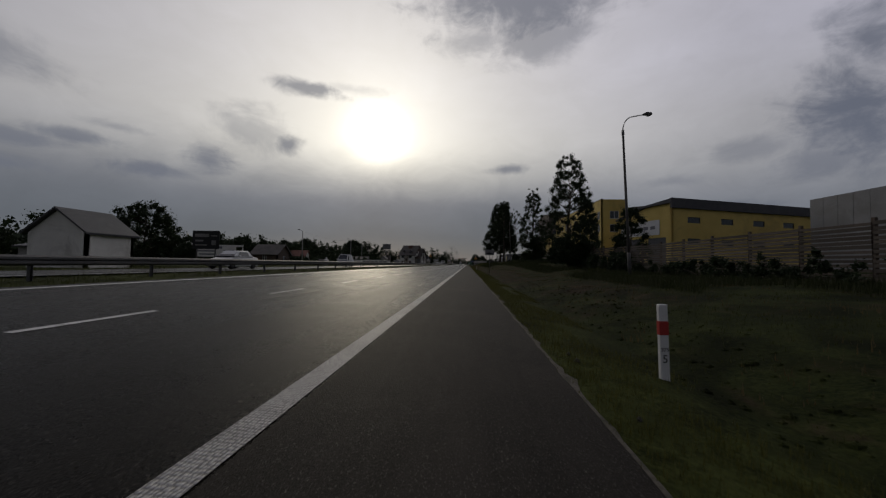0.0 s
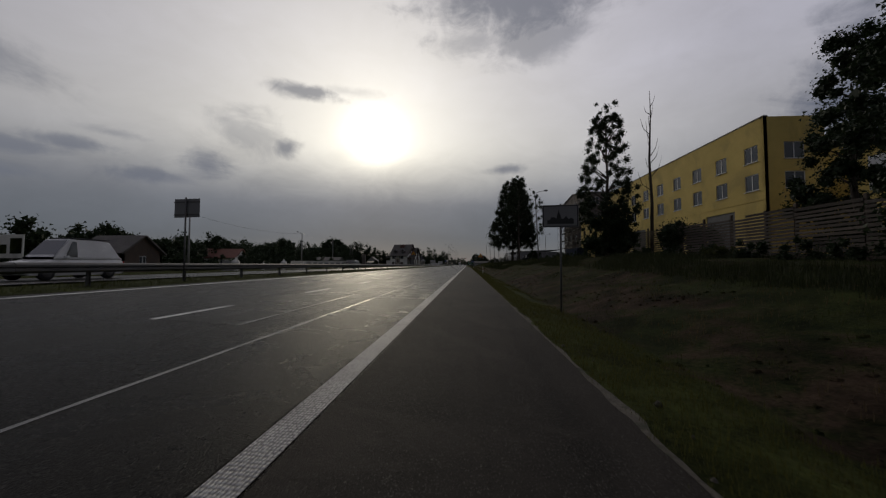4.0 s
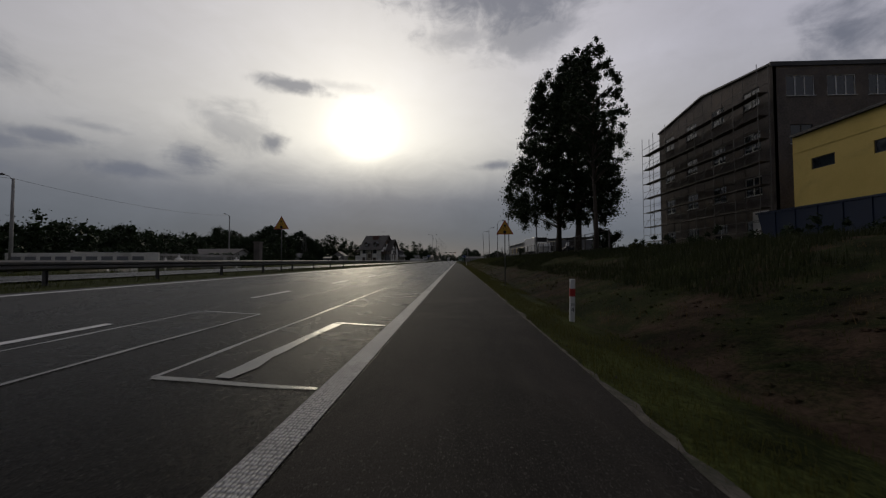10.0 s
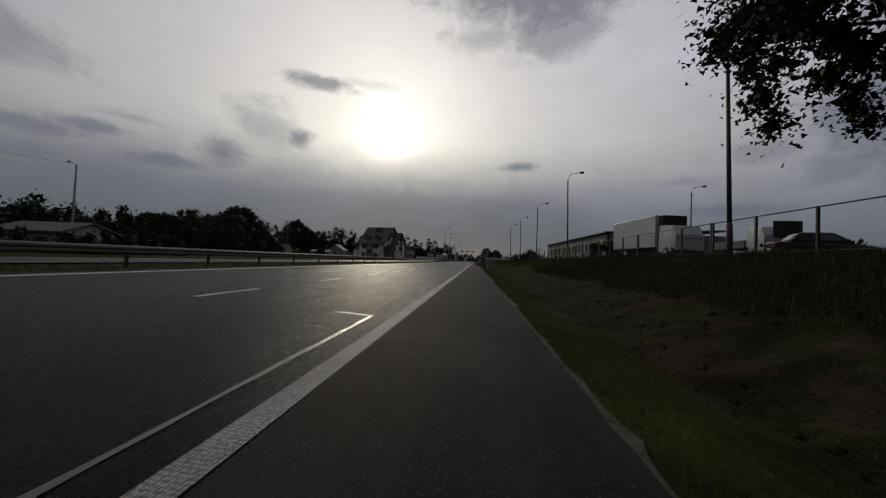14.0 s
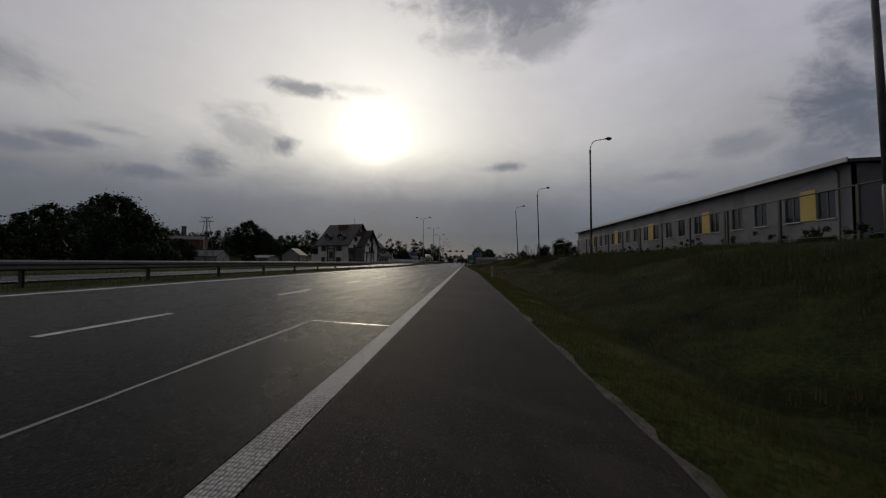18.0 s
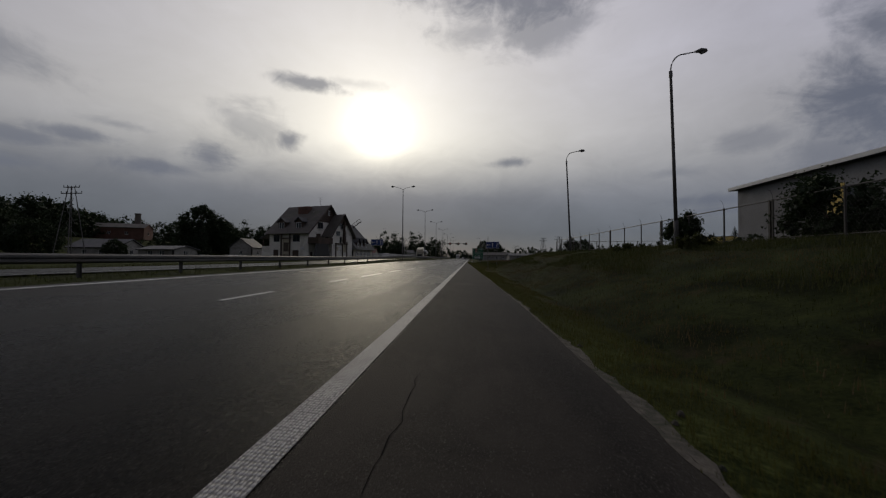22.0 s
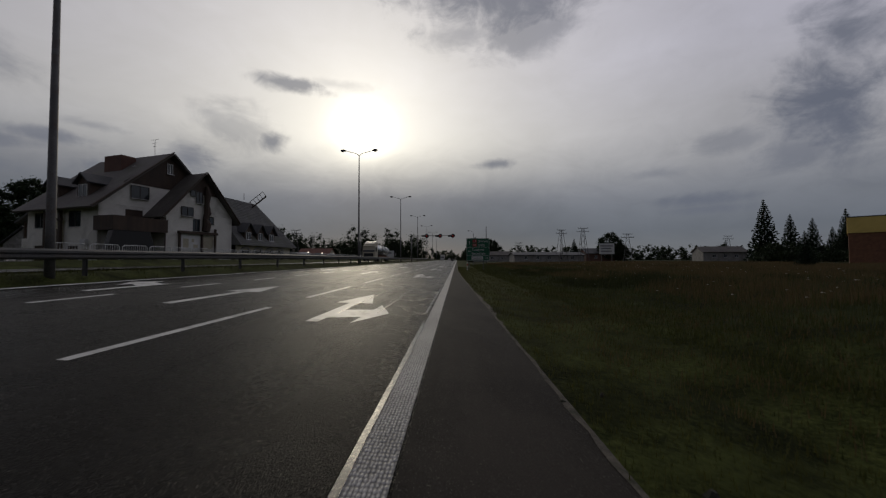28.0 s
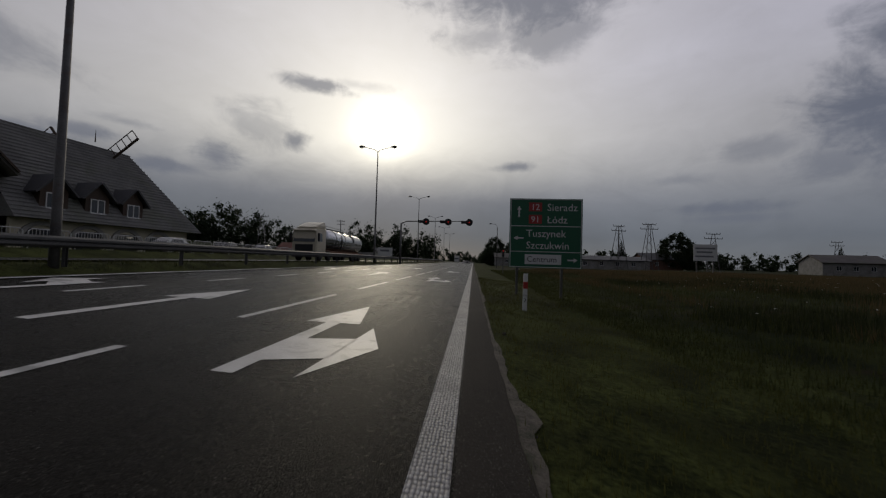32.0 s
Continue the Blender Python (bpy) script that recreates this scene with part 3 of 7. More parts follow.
def strip(name, x0, x1, y0, y1, mat, label, lift, step=4.0, category="road", kind="structure"):
    """A thin strip lying on the road; x0 and x1 may be functions of y."""
    f0 = x0 if callable(x0) else (lambda y: x0)
    f1 = x1 if callable(x1) else (lambda y: x1)
    ys = span(y0, y1, step) + [y1]
    verts, faces = [], []
    for y in ys:
        a, b = f0(y), f1(y)
        for k in range(5):
            x = a + (b - a) * k / 4
            verts.append((x, y, road_z(x, y) + lift))
    for j in range(len(ys) - 1):
        for k in range(4):
            i = j * 5 + k
            faces.append((i, i + 1, i + 6, i + 5))
    return whole(name, raw_mesh(name, verts, faces, mat), None, label, category, kind=kind)


strip("road", lambda y: lerp_table(LINE_L, y) - 0.45, 0.14, -200, 1500, M["road"], "dark grey asphalt carriageway, worn and slightly shiny", 0.0, 10)
strip("shoulder", 0.14, edge_x, -200, 1500, M["shoulder"], "dark asphalt hard shoulder beside the edge line", 0.0, 2.0)
strip("opposite_road", -22.3, -13.2, -200, 1500, M["road"], "asphalt carriageway for the oncoming traffic", 0.0, 10)
def sand_width(y):
    """Width of the loose sand between asphalt and grass, broken and uneven."""
    n = 0.035 + 0.20 * noise.noise((y * 0.16, 6.0, 0)) + 0.16 * noise.noise((y * 0.9, 2.0, 0)) + 0.10 * noise.noise((y * 4.0, 8.0, 0))
    return max(0.012, n)


sv, sf = [], []
ys = span(-12, 345, 0.22) + [345]
for y in ys:
    e = edge_x(y)
    a = e - 0.03 - 0.07 * abs(noise.noise((y * 1.3, 12.0, 0)))
    for k in range(4):
        x = a + (e + sand_width(y) - a) * k / 3
        sv.append((x, y, (road_z(x) + 0.004) if x < e else ground_z(x, y, False) + 0.014))
sf = [(j * 4 + k, j * 4 + k + 1, j * 4 + k + 5, j * 4 + k + 4) for j in range(len(ys) - 1) for k in range(3)]
whole("sandy_edge", raw_mesh("sandy_edge", sv, sf, M["sand"], True), None, "ragged strip of pale sand beside the asphalt", "verge", kind="structure")

strip("edge_line", -0.12, 0.12, -200, 700, M["line"], "wide white profiled edge line with a dimpled surface", 0.008, 2.0, "road marking")
strip("median_line", lambda y: lerp_table(LINE_L, y) - 0.09 - 0.08 * soft(245, 270, y), lambda y: lerp_table(LINE_L, y) + 0.09 + 0.08 * soft(245, 270, y), -200, 900, M["paint"],
      "solid white line beside the median", 0.006, 4.0, "road marking")
strip("opposite_line", -13.75, -13.6, -200, 900, M["paint"], "solid white line of the opposite carriageway", 0.006, 10.0, "road marking")
LANE_X = [(-400, -4.2), (234, -4.15), (252, -3.6), (270, -3.5), (2000, -3.65)]
LANE_LEFT = [(-400, -7.3), (300, -7.5), (2000, -7.7)]


def dash(x, y, length, width=0.13, name="lane_dash"):
    gq = Geo()
    for k in range(2):
        ya, yb = y + length * k / 2, y + length * (k + 1) / 2
        gq.quad(*[(xx, yy, road_z(xx) + 0.006) for xx, yy in ((x - width / 2, ya), (x + width / 2, ya), (x + width / 2, yb), (x - width / 2, yb))])
    return whole(name, gq, M["paint"], "white dashed lane line painted on asphalt", "road marking", "lane dashes", kind="structure")


for k in range(-5, 38):
    dash(-4.2, 6.0 * k + (3.0 if k > 5 else 4.6), 2.15)
for k in range(27):
    dash(lerp_table(LANE_X, 229 + 5.95 * k), 229.1 + 5.95 * k, 4.0)
for k in range(34):
    dash(lerp_table(LANE_LEFT, 247.6 + 3.72 * k), 247.6 + 3.72 * k, 1.7)


# ---- repaired patches and turning arrows ----
def joint(x0, y0, x1, y1, w, seed, lift=0.0065):
    """A smeared band of sealant with ragged sides."""
    n = max(2, int(math.hypot(x1 - x0, y1 - y0) / 0.35))
    dx, dy = x1 - x0, y1 - y0
    l = math.hypot(dx, dy)
    nx, ny = -dy / l, dx / l
    gq = Geo()
    row = []
    for k in range(n + 1):
        t = k / n
        a = w * (0.5 + 0.45 * noise.noise((k * 0.6, seed, 0)))
        b = w * (0.5 + 0.45 * noise.noise((k * 0.6, seed + 7.7, 0)))
        x, y = x0 + dx * t, y0 + dy * t
        row.append(((x + nx * a, y + ny * a), (x - nx * b, y - ny * b)))
    for (a, b), (c, d) in zip(row, row[1:]):
        gq.quad(*[(p[0], p[1], road_z(p[0]) + lift) for p in (a, b, d, c)])
    return gq


def road_patch(x0, x1, y0, y1, seed, sides="lbt", w=0.06, lift=0.003):
    t = thing("road_patch", pose(0, 0, 0), "repaired asphalt patch with pale sealed joints round it", "road patch", "repairs in the lane", "structure")
    gq = Geo()
    n = max(1, int((y1 - y0) / 4))
    for k in range(n):
        a, b = y0 + (y1 - y0) * k / n, y0 + (y1 - y0) * (k + 1) / n
        gq.quad(*[(x, y, road_z(x) + lift) for x, y in ((x0, a), (x1, a), (x1, b), (x0, b))])
    part("surface", gq, M["patch"], t)
    for s in sides:
        p = {"l": (x0, y0, x0, y1), "r": (x1, y0, x1, y1), "b": (x0, y0, x1, y0), "t": (x0, y1, x1, y1)}[s]
        part("joint", joint(*p, w if s in "lr" else w * 1.5, seed + ord(s)), M["seal_pale"], t)
    return t


PATCHES = [(-1.75, -0.14, 35.1, 54.3, "lb"), (-1.72, -0.14, 54.3, 97.0, "lbt"), (-1.35, -0.25, 55.6, 57.5, "lbt"), (-1.47, -0.25, 59.3, 60.9, "lbt"),
           (-1.72, -0.14, 99.1, 111.2, "lbt"), (-3.85, -2.72, 96.9, 102.7, "lrtb"), (-4.1, -2.65, 45.0, 51.6, "rt"), (-1.55, -0.14, 126.2, 135.1, "lbt"),
           (-1.25, -0.5, 135.2, 141.1, "rt"), (-1.62, -0.14, 167.9, 179.4, "lbt"), (-1.2, -0.14, 227.7, 236.6, "lb"), (-1.45, -0.14, 236.7, 240.6, "lt"),
           (-1.35, -0.14, 240.7, 243.9, "lt"), (-1.65, -0.14, 246.0, 262, "l"), (-1.72, -0.18, 267.4, 269.55, ""), (-1.2, -0.16, 274.8, 280.7, "lt"),
           (-3.4, -1.95, 274.5, 280.4, "rt"), (-3.05, -0.16, 280.9, 285.0, "t")]
for i, (x0, x1, y0, y1, s) in enumerate(PATCHES):
    road_patch(x0, x1, y0, y1, i * 3.3, s, 0.035 if y0 > 265 else 0.06, 0.0048 if i in (2, 3) else 0.003)


for i, (xa, ya, xb, yb, w) in enumerate(((-1.1, 99.2, -1.0, 102.2, 0.17), (-1.05, 102.3, -0.16, 102.3, 0.10), (-1.4, 59.95, -0.5, 59.85, 0.12), (-1.2, 168.0, -0.2, 167.8, 0.16), (-1.2, 135.1, -0.2, 134.9, 0.16), 
                                         (-0.2, 275, -0.19, 281.5, 0.045), (-1.2, 280.2, -0.95, 280.8, 0.12), (-1.3, 55.6, -0.8, 57.3, 0.12), (-0.15, 241.5, -0.14, 262.5, 0.075), (-0.15, 262.5, -0.14, 274.0, 0.05))):
    whole("sealant_smear", joint(xa, ya, xb, yb, w, 40.0 + i, 0.0125), M["seal_pale"], "pale smeared sealant on the asphalt", "road repair", "sealant smears", "structure")


def arrow(x, y, turn):
    """A painted arrow: shaft, head, and a side branch where the lane also turns."""
    polys = [[(-0.11, 0), (0.11, 0), (0.11, 2.75), (-0.11, 2.75)], [(-0.43, 2.6), (0.43, 2.75), (0.0, 4.8)]]
    if turn == 1:
        polys += [[(0.11, 0.45), (0.11, 1.5), (0.72, 1.75), (0.72, 0.75)], [(0.66, 0.05), (1.12, 1.35), (0.72, 2.55)]]
    if turn == -1:
        polys = [[(-0.11, 0), (0.11, 0), (0.11, 2.5), (-0.11, 2.4)], [(-0.11, 1.5), (-0.11, 2.4), (-0.6, 2.7), (-0.6, 1.9)], [(-0.6, 1.4), (-0.6, 3.2), (-1.1, 2.4)]]
    gq = Geo()
    for p in polys:
        i = len(gq.v)
        gq.v += [(x + a, y + b, road_z(x + a) + 0.006) for a, b in p]
        gq.f.append(tuple(range(i, i + len(p))))
    return whole("lane_arrow", gq, M["paint"], "white lane arrow painted on the asphalt, worn", "road marking", "lane arrows", "structure")


for k in range(5):
    arrow(-2.08, 273.5 + 15.3 * k, 1)
    arrow(-5.55, 274.5 + 15.3 * k, 0)
    arrow(-8.5, 275.6 + 15.3 * k, -1)


# ---- cracks and worn hollows in the surface ----
crk = random.Random(21)
for k in range(15):
    x, y = crk.choice([0.35, 0.5, -2.6, 1.2, -1.0]) + 0.3 * crk.random(), 6 + 20 * k + 9 * crk.random()
    pts, n = [(x, y)], 6 + int(10 * crk.random())
    for j in range(n):
        pts.append((pts[-1][0] + crk.uniform(-0.05, 0.05), pts[-1][1] + 0.12 + 0.15 * crk.random()))
    gq = Geo()
    for (xa, ya), (xb, yb) in zip(pts, pts[1:]):
        w = 0.002 + 0.004 * crk.random()
        gq.quad(*[(xx, yy, road_z(xx) + 0.0045) for xx, yy in ((xa - w, ya), (xa + w, ya), (xb + w, yb), (xb - w, yb))])
    whole("crack", gq, M["hollow"], "thin dark crack in the asphalt", "crack", "cracks in the asphalt", "structure")
for x, y, r in ((-0.85, 61.35, 0.10), (-0.91, 82.7, 0.07), (-0.8, 74, 0.05), (-0.7, 248, 0.05)):
    gq = Geo()
    ring = [(x + r * math.cos(a) * (0.7 + 0.4 * noise.noise((x * 3 + math.cos(a), y + math.sin(a), 0))), y + 2.4 * r * math.sin(a) * (0.7 + 0.4 * noise.noise((math.sin(a) * 2, y, 5)))) for a in
            [k * math.pi / 9 for k in range(18)]]
    gq.v += [(a, b, road_z(a) + 0.0055) for a, b in ring]
    gq.f.append(tuple(range(18)))
    whole("worn_hollow", gq, M["hollow"], "dark worn hollow in the asphalt", "pothole", "worn hollows", "structure")


# ---- guard rail ----
RAIL_X = -11.1


def rail_beam(y0, y1, x, z, side):
    """A W-profile beam."""
    prof = [(0.0, 0.0), (0.03, 0.02), (0.08, 0.06), (0.08, 0.12), (0.02, 0.155), (0.08, 0.19), (0.08, 0.25), (0.03, 0.29), (0.0, 0.31),
            (-0.004, 0.31), (0.026, 0.285), (0.07, 0.245), (0.07, 0.195), (0.01, 0.155), (0.07, 0.115), (0.07, 0.065), (0.026, 0.025), (-0.004, 0.0)]
    return Geo().prism([(x + side * a, z + b) for a, b in prof], "y", y0, y1)


rail = thing("guard_rail", pose(RAIL_X, 0, MEDIAN_Z), "galvanised steel guard rail on short posts along the median", "guard rail")
for k in range(-6, 27):
    for side in (1, -1):
        beam = rail_beam(16 * k, 16 * k + 15.98, 0.06 * side, 0.44, side)
        beam.v = [(a, b, c + rise(b)) for a, b, c in beam.v]
        part("beam", beam, M["steel"], rail)
post_mesh = Geo().prism([(-0.05, -0.04), (0.05, -0.04), (0.05, -0.033), (-0.043, -0.033), (-0.043, 0.033), (0.05, 0.033), (0.05, 0.04), (-0.05, 0.04)],
                        "z", -0.1, 0.74).mesh("post", M["steel"])
spacer_mesh = Geo().box(-0.06, 0.06, -0.03, 0.03, 0.52, 0.64).mesh("spacer", M["steel"])
for k in range(-8, 100):
    for nm, me in (("post", post_mesh), ("spacer", spacer_mesh)):
        ob = part(nm, me, None, rail)
        ob.location = (0, 4.0 * k + 2.0, rise(4.0 * k + 2.0))


# ---- street lamps ----
def bend(x0, z0, x1, z1, n=7):
    """Points of a quarter bend that starts upright and ends level."""
    return [(x0 + (x1 - x0) * (1 - math.cos(a)), 0, z0 + (z1 - z0) * math.sin(a)) for a in [i * math.pi / 2 / n for i in range(n + 1)]]


def lamp_head(x, z, side):
    """A drop-shaped luminaire housing and its bowl."""
    body, bowl = Geo(), Geo()
    body.tube([(x, 0, z), (x + side * 0.12, 0, z + 0.02), (x + side * 0.35, 0, z + 0.05), (x + side * 0.62, 0, z + 0.03), (x + side * 0.72, 0, z)],
              [0.05, 0.09, 0.15, 0.13, 0.03], 10)
    bowl.tube([(x + side * 0.25, 0, z - 0.03), (x + side * 0.4, 0, z - 0.06), (x + side * 0.6, 0, z - 0.05)], [0.06, 0.11, 0.05], 10)
    return body, bowl


def street_lamp():
    t = thing("street_lamp", pose(0, 0, 0), "tall grey street lamp with a curved single arm", "street lamp", "lamps along the bank")
    part("base_sleeve", Geo().tube([(0, 0, -0.3), (0, 0, 1.6), (0, 0, 1.68)], [0.13, 0.13, 0.10], 12), M["pole"], t, smooth=True)
    part("pole", Geo().tube([(0, 0, 1.6), (0, 0, 6.0), (0, 0, 10.4), (0, 0, 10.45), (0, 0, 10.8)], [0.105, 0.09, 0.075, 0.10, 0.10], 12), M["pole"], t, smooth=True)
    part("arm", Geo().tube(bend(0, 10.75, 0.75, 11.8) + [(1.5, 0, 11.91)], 0.04, 8), M["pole"], t, smooth=True)
    body, bowl = lamp_head(1.45, 11.91, 1)
    head = part("luminaire", body, M["pole"], t, "dark luminaire housing", True)
    part("bowl", bowl, M["concrete"], head, smooth=True)
    part("door", Geo().box(-0.06, 0.06, -0.142, -0.12, 0.5, 0.95), M["steel"], t)
    return t


def place(proto, spots, first=True):
    """Puts the prototype at the first spot and copies at the rest."""
    proto.matrix_basis = spots[0]
    return [proto] + [copy_thing(proto, m) for m in spots[1:]]


place(street_lamp(), [pose(x, y, ground_z(x, y), 0, lean, 0) for x, y, lean in
                      ((13.4, 27.7, -2.5), (13.4, 101.2, -2.5), (13.7, 152.6, -1.5), (13.9, 184.2, -1.5), (13.9, 209.8, 0), (13.6, 234.1, -1.5), (13.0, 254.8, -2.5))])


def double_lamp():
    t = thing("double_street_lamp", pose(0, 0, 0), "slim grey street lamp with two arms", "street lamp", "lamps on the median")
    part("pole", Geo().tube([(0, 0, -0.2), (0, 0, 1.5), (0, 0, 13.1)], [0.12, 0.11, 0.055], 10), M["pole"], t, smooth=True)
    for s in (1, -1):
        part("arm", Geo().tube([(0, 0, 13.0), (s * 0.3, 0, 13.25), (s * 1.6, 0, 13.6)], 0.035, 8), M["pole"], t, smooth=True)
        body, bowl = lamp_head(s * 1.55, 13.6, s)
        head = part("luminaire", body, M["pole"], t, "flat luminaire housing", True)
        part("bowl", bowl, M["concrete"], head, smooth=True)
    return t


place(double_lamp(), [pose(-11.3, y, MEDIAN_Z + rise(y) - 0.05) for y in (277.2, 309.9, 342.0, 374.5, 407, 440, 473)])


# ---- trees ----
def leaf_cloud(rng, centres, radii, count, size, flat=1.0, dense=0.22, reach=0.98):
    """Many small leaves scattered in clumps, with gaps between the clumps."""
    n = len(centres)
    w = radii ** 2
    idx = rng.choice(n, count, p=w / w.sum())
    d = rng.normal(size=(count, 3))
    d /= np.linalg.norm(d, axis=1)[:, None]
    core = rng.random(count) < dense
    r = radii[idx] * np.where(core, 0.55 * rng.random(count) ** 0.5, np.minimum(reach, np.abs(rng.normal(size=count)) * 0.6))
    p = centres[idx] + d * r[:, None] * np.array([1, 1, flat])
    a = rng.normal(size=(count, 3))
    a /= np.linalg.norm(a, axis=1)[:, None]
    b = np.cross(a, rng.normal(size=(count, 3)))
    b /= np.linalg.norm(b, axis=1)[:, None]
    s = (size * (0.6 + 0.8 * rng.random(count)) * np.where(core, 1.9, 0.9))[:, None]
    v = np.stack([p - a * s * 0.9, p + a * s * 0.5 + b * s * 0.75, p + a * s * 0.5 - b * s * 0.75], axis=1).reshape(-1, 3)
    f = np.arange(count * 3).reshape(-1, 3)
    return v, f


def broad_tree(name, x, y, h, width, seed, label, trunk_h=0.25, leaves=9000, size=0.28, mat="leaf", clumps=70, lean=0.0, group="", shape="oval", gap=0.0, radius=None, spread=1.0, dense=0.22, reach=0.98):
    rng = np.random.default_rng(seed)
    t = thing(name, pose(x, y, ground_z(x, y) - 0.1, 0, 0, seed * 47 % 360), label, "tree", group)
    r0 = radius or (0.05 + h * 0.014)
    trunk = Geo()
    top = h * 0.8
    pts = [(lean * k / 6 * h * 0.1 + 0.12 * math.sin(k * 1.7 + seed), 0.12 * math.cos(k * 1.3 + seed), top * k / 6) for k in range(7)]
    trunk.tube(pts, [r0 * 1.25] + [r0 * (1 - 0.14 * k) for k in range(1, 7)], 10)
    part("trunk", trunk, M["bark"], t, smooth=True)
    cs, rs = [], []
    limbs = Geo()
    for k in range(clumps):
        u = trunk_h + (1 - trunk_h) * (k + 0.5) / clumps
        q = (u - trunk_h) / (1 - trunk_h)
        if shape == "oval":
            prof = math.sin(math.pi * min(1.0, 0.10 + 0.86 * q)) ** 0.7
        elif shape == "low":
            prof = (1 - q * 0.7) * min(1.0, 0.78 + 1.5 * q)
        elif shape == "cone":
            prof = (1 - q) ** 0.8 * 0.9 + 0.06
        else:
            prof = (1 - q * 0.75) * min(1.0, 0.35 + 3 * q)
        rr = width / 2 * prof * (0.45 + 0.55 * rng.random() ** 0.6)
        a = k * 2.399 + rng.random() * 0.8
        c = (rr * math.cos(a), rr * math.sin(a), h * u + rng.normal() * 0.02 * h)
        if rng.random() < gap:
            continue
        cs.append(c)
        rs.append(width * spread * (0.085 + 0.075 * rng.random()) * (0.65 + 0.5 * prof))
        if k % max(2, clumps // 70) == 0 and u < 0.92:
            z0 = max(h * trunk_h * 0.8, c[2] - 0.35 * rr - 0.05 * h)
            i = min(5, int(z0 / top * 6))
            p0 = pts[i]
            mid = ((p0[0] + c[0]) / 2, (p0[1] + c[1]) / 2, (z0 + c[2]) / 2 + 0.08 * rr)
            limbs.tube([(p0[0], p0[1], z0), mid, c], [r0 * 0.32, r0 * 0.2, r0 * 0.07], 5)
    part("branch_frame", limbs, M["bark"], t, smooth=True)
    v, f = leaf_cloud(rng, np.array(cs), np.array(rs), leaves, size, 1.0, dense, reach)
    part("crown", raw_mesh("crown", v, f, M[mat]), None, t)
    return t


def conifer(name, x, y, h, width, seed, label, group="", leaves=4000):
    rng = np.random.default_rng(seed)
    t = thing(name, pose(x, y, ground_z(x, y) - 0.1), label, "tree", group)
    part("trunk", Geo().tube([(0, 0, 0), (0.05, 0, h * 0.5), (0, 0, h * 0.98)], [0.02 * h, 0.012 * h, 0.003 * h], 8), M["bark"], t, smooth=True)
    cs, rs = [], []
    tiers = int(h * 1.6)
    for k in range(tiers):
        q = k / tiers
        for j in range(7):
            a = j * 0.9 + k * 0.7 + rng.random() * 0.4
            for m in (0.35, 0.7, 1.0):
                r = width / 2 * (1 - q) ** 0.85 * m * (0.75 + 0.35 * rng.random())
                cs.append((r * math.cos(a), r * math.sin(a), h * (0.08 + 0.91 * q) - 0.18 * r))
                rs.append(0.10 + 0.07 * width * (1 - q))
    v, f = leaf_cloud(rng, np.array(cs), np.array(rs), leaves, 0.17, 0.6)
    part("crown", raw_mesh("crown", v, f, M["needle"]), None, t)
    return t


def bush(name, x, y, h, width, seed, label, leaves=2500, mat="leaf_dark", group="", depth=None, woody=True):
    rng = np.random.default_rng(seed)
    t = thing(name, pose(x, y, ground_z(x, y) - 0.05), label, "bush", group)
    d = depth or width
    cs, rs = [], []
    stems = Geo()
    for k in range(26):
        a, r = rng.random() * 6.28, rng.random() ** 0.5
        z = h * (0.12 + 0.78 * rng.random() * (1 - 0.45 * r))
        c = (r * width / 2 * 0.8 * math.cos(a), r * d / 2 * 0.8 * math.sin(a), z)
        cs.append(c)
        rs.append(min(width, d, h * 1.4) * (0.14 + 0.08 * rng.random()))
        if k % 3 == 0:
            stems.tube([(c[0] * 0.2, c[1] * 0.2, 0), (c[0] * 0.6, c[1] * 0.6, z * 0.6), c], [0.035, 0.025, 0.01], 5)
    if woody:
        part("stems", stems, M["bark"], t)
    v, f = leaf_cloud(rng, np.array(cs), np.array(rs), leaves * 3, 0.05 + 0.008 * h)
    part("foliage", raw_mesh("foliage", v, f, M[mat]), None, t)
    return t


# ---- buildings ----
WINDOWS = {}


def window_parts(w, h, style):
    """Shared meshes of a window: frame with bars, pane and sill."""
    key = (round(w, 2), round(h, 2), style)
    if key not in WINDOWS:
        dark = style in ("dark", "small")
        fm = M["frame_d"] if dark else M["frame_w"]
        f = 0.07
        fr = Geo().box(-w / 2, -w / 2 + f, 0.06, 0.13, 0, h).box(w / 2 - f, w / 2, 0.06, 0.13, 0, h)
        fr.box(-w / 2 + f, w / 2 - f, 0.06, 0.13, 0, f).box(-w / 2 + f, w / 2 - f, 0.06, 0.13, h - f, h)
        if style == "double" or style == "dark":
            fr.box(-0.045, 0.045, 0.06, 0.13, f, h - f)
        if style == "triple":
            for x in (-w / 6, w / 6):
                fr.box(x - 0.045, x + 0.045, 0.06, 0.13, f, h - f)
        pane = Geo().box(-w / 2 + f, w / 2 - f, 0.095, 0.11, f, h - f)
        sill = Geo().box(-w / 2 - 0.06, w / 2 + 0.06, -0.09, 0.10, -0.05, -0.003)
        WINDOWS[key] = (fr.mesh("window_frame", fm), pane.mesh("pane", M["glass"]), sill.mesh("window_sill", M["frame_w"]))
    return WINDOWS[key]


def add_window(house, m, u, v, w, h, style):
    fr, pane, sill = window_parts(w, h, style)
    wob = part("window", fr, None, house)
    wob.matrix_basis = m @ pose(u, 0, v)
    part("pane", pane, None, wob)
    if style != "small":
        part("sill", sill, None, wob)
    return wob


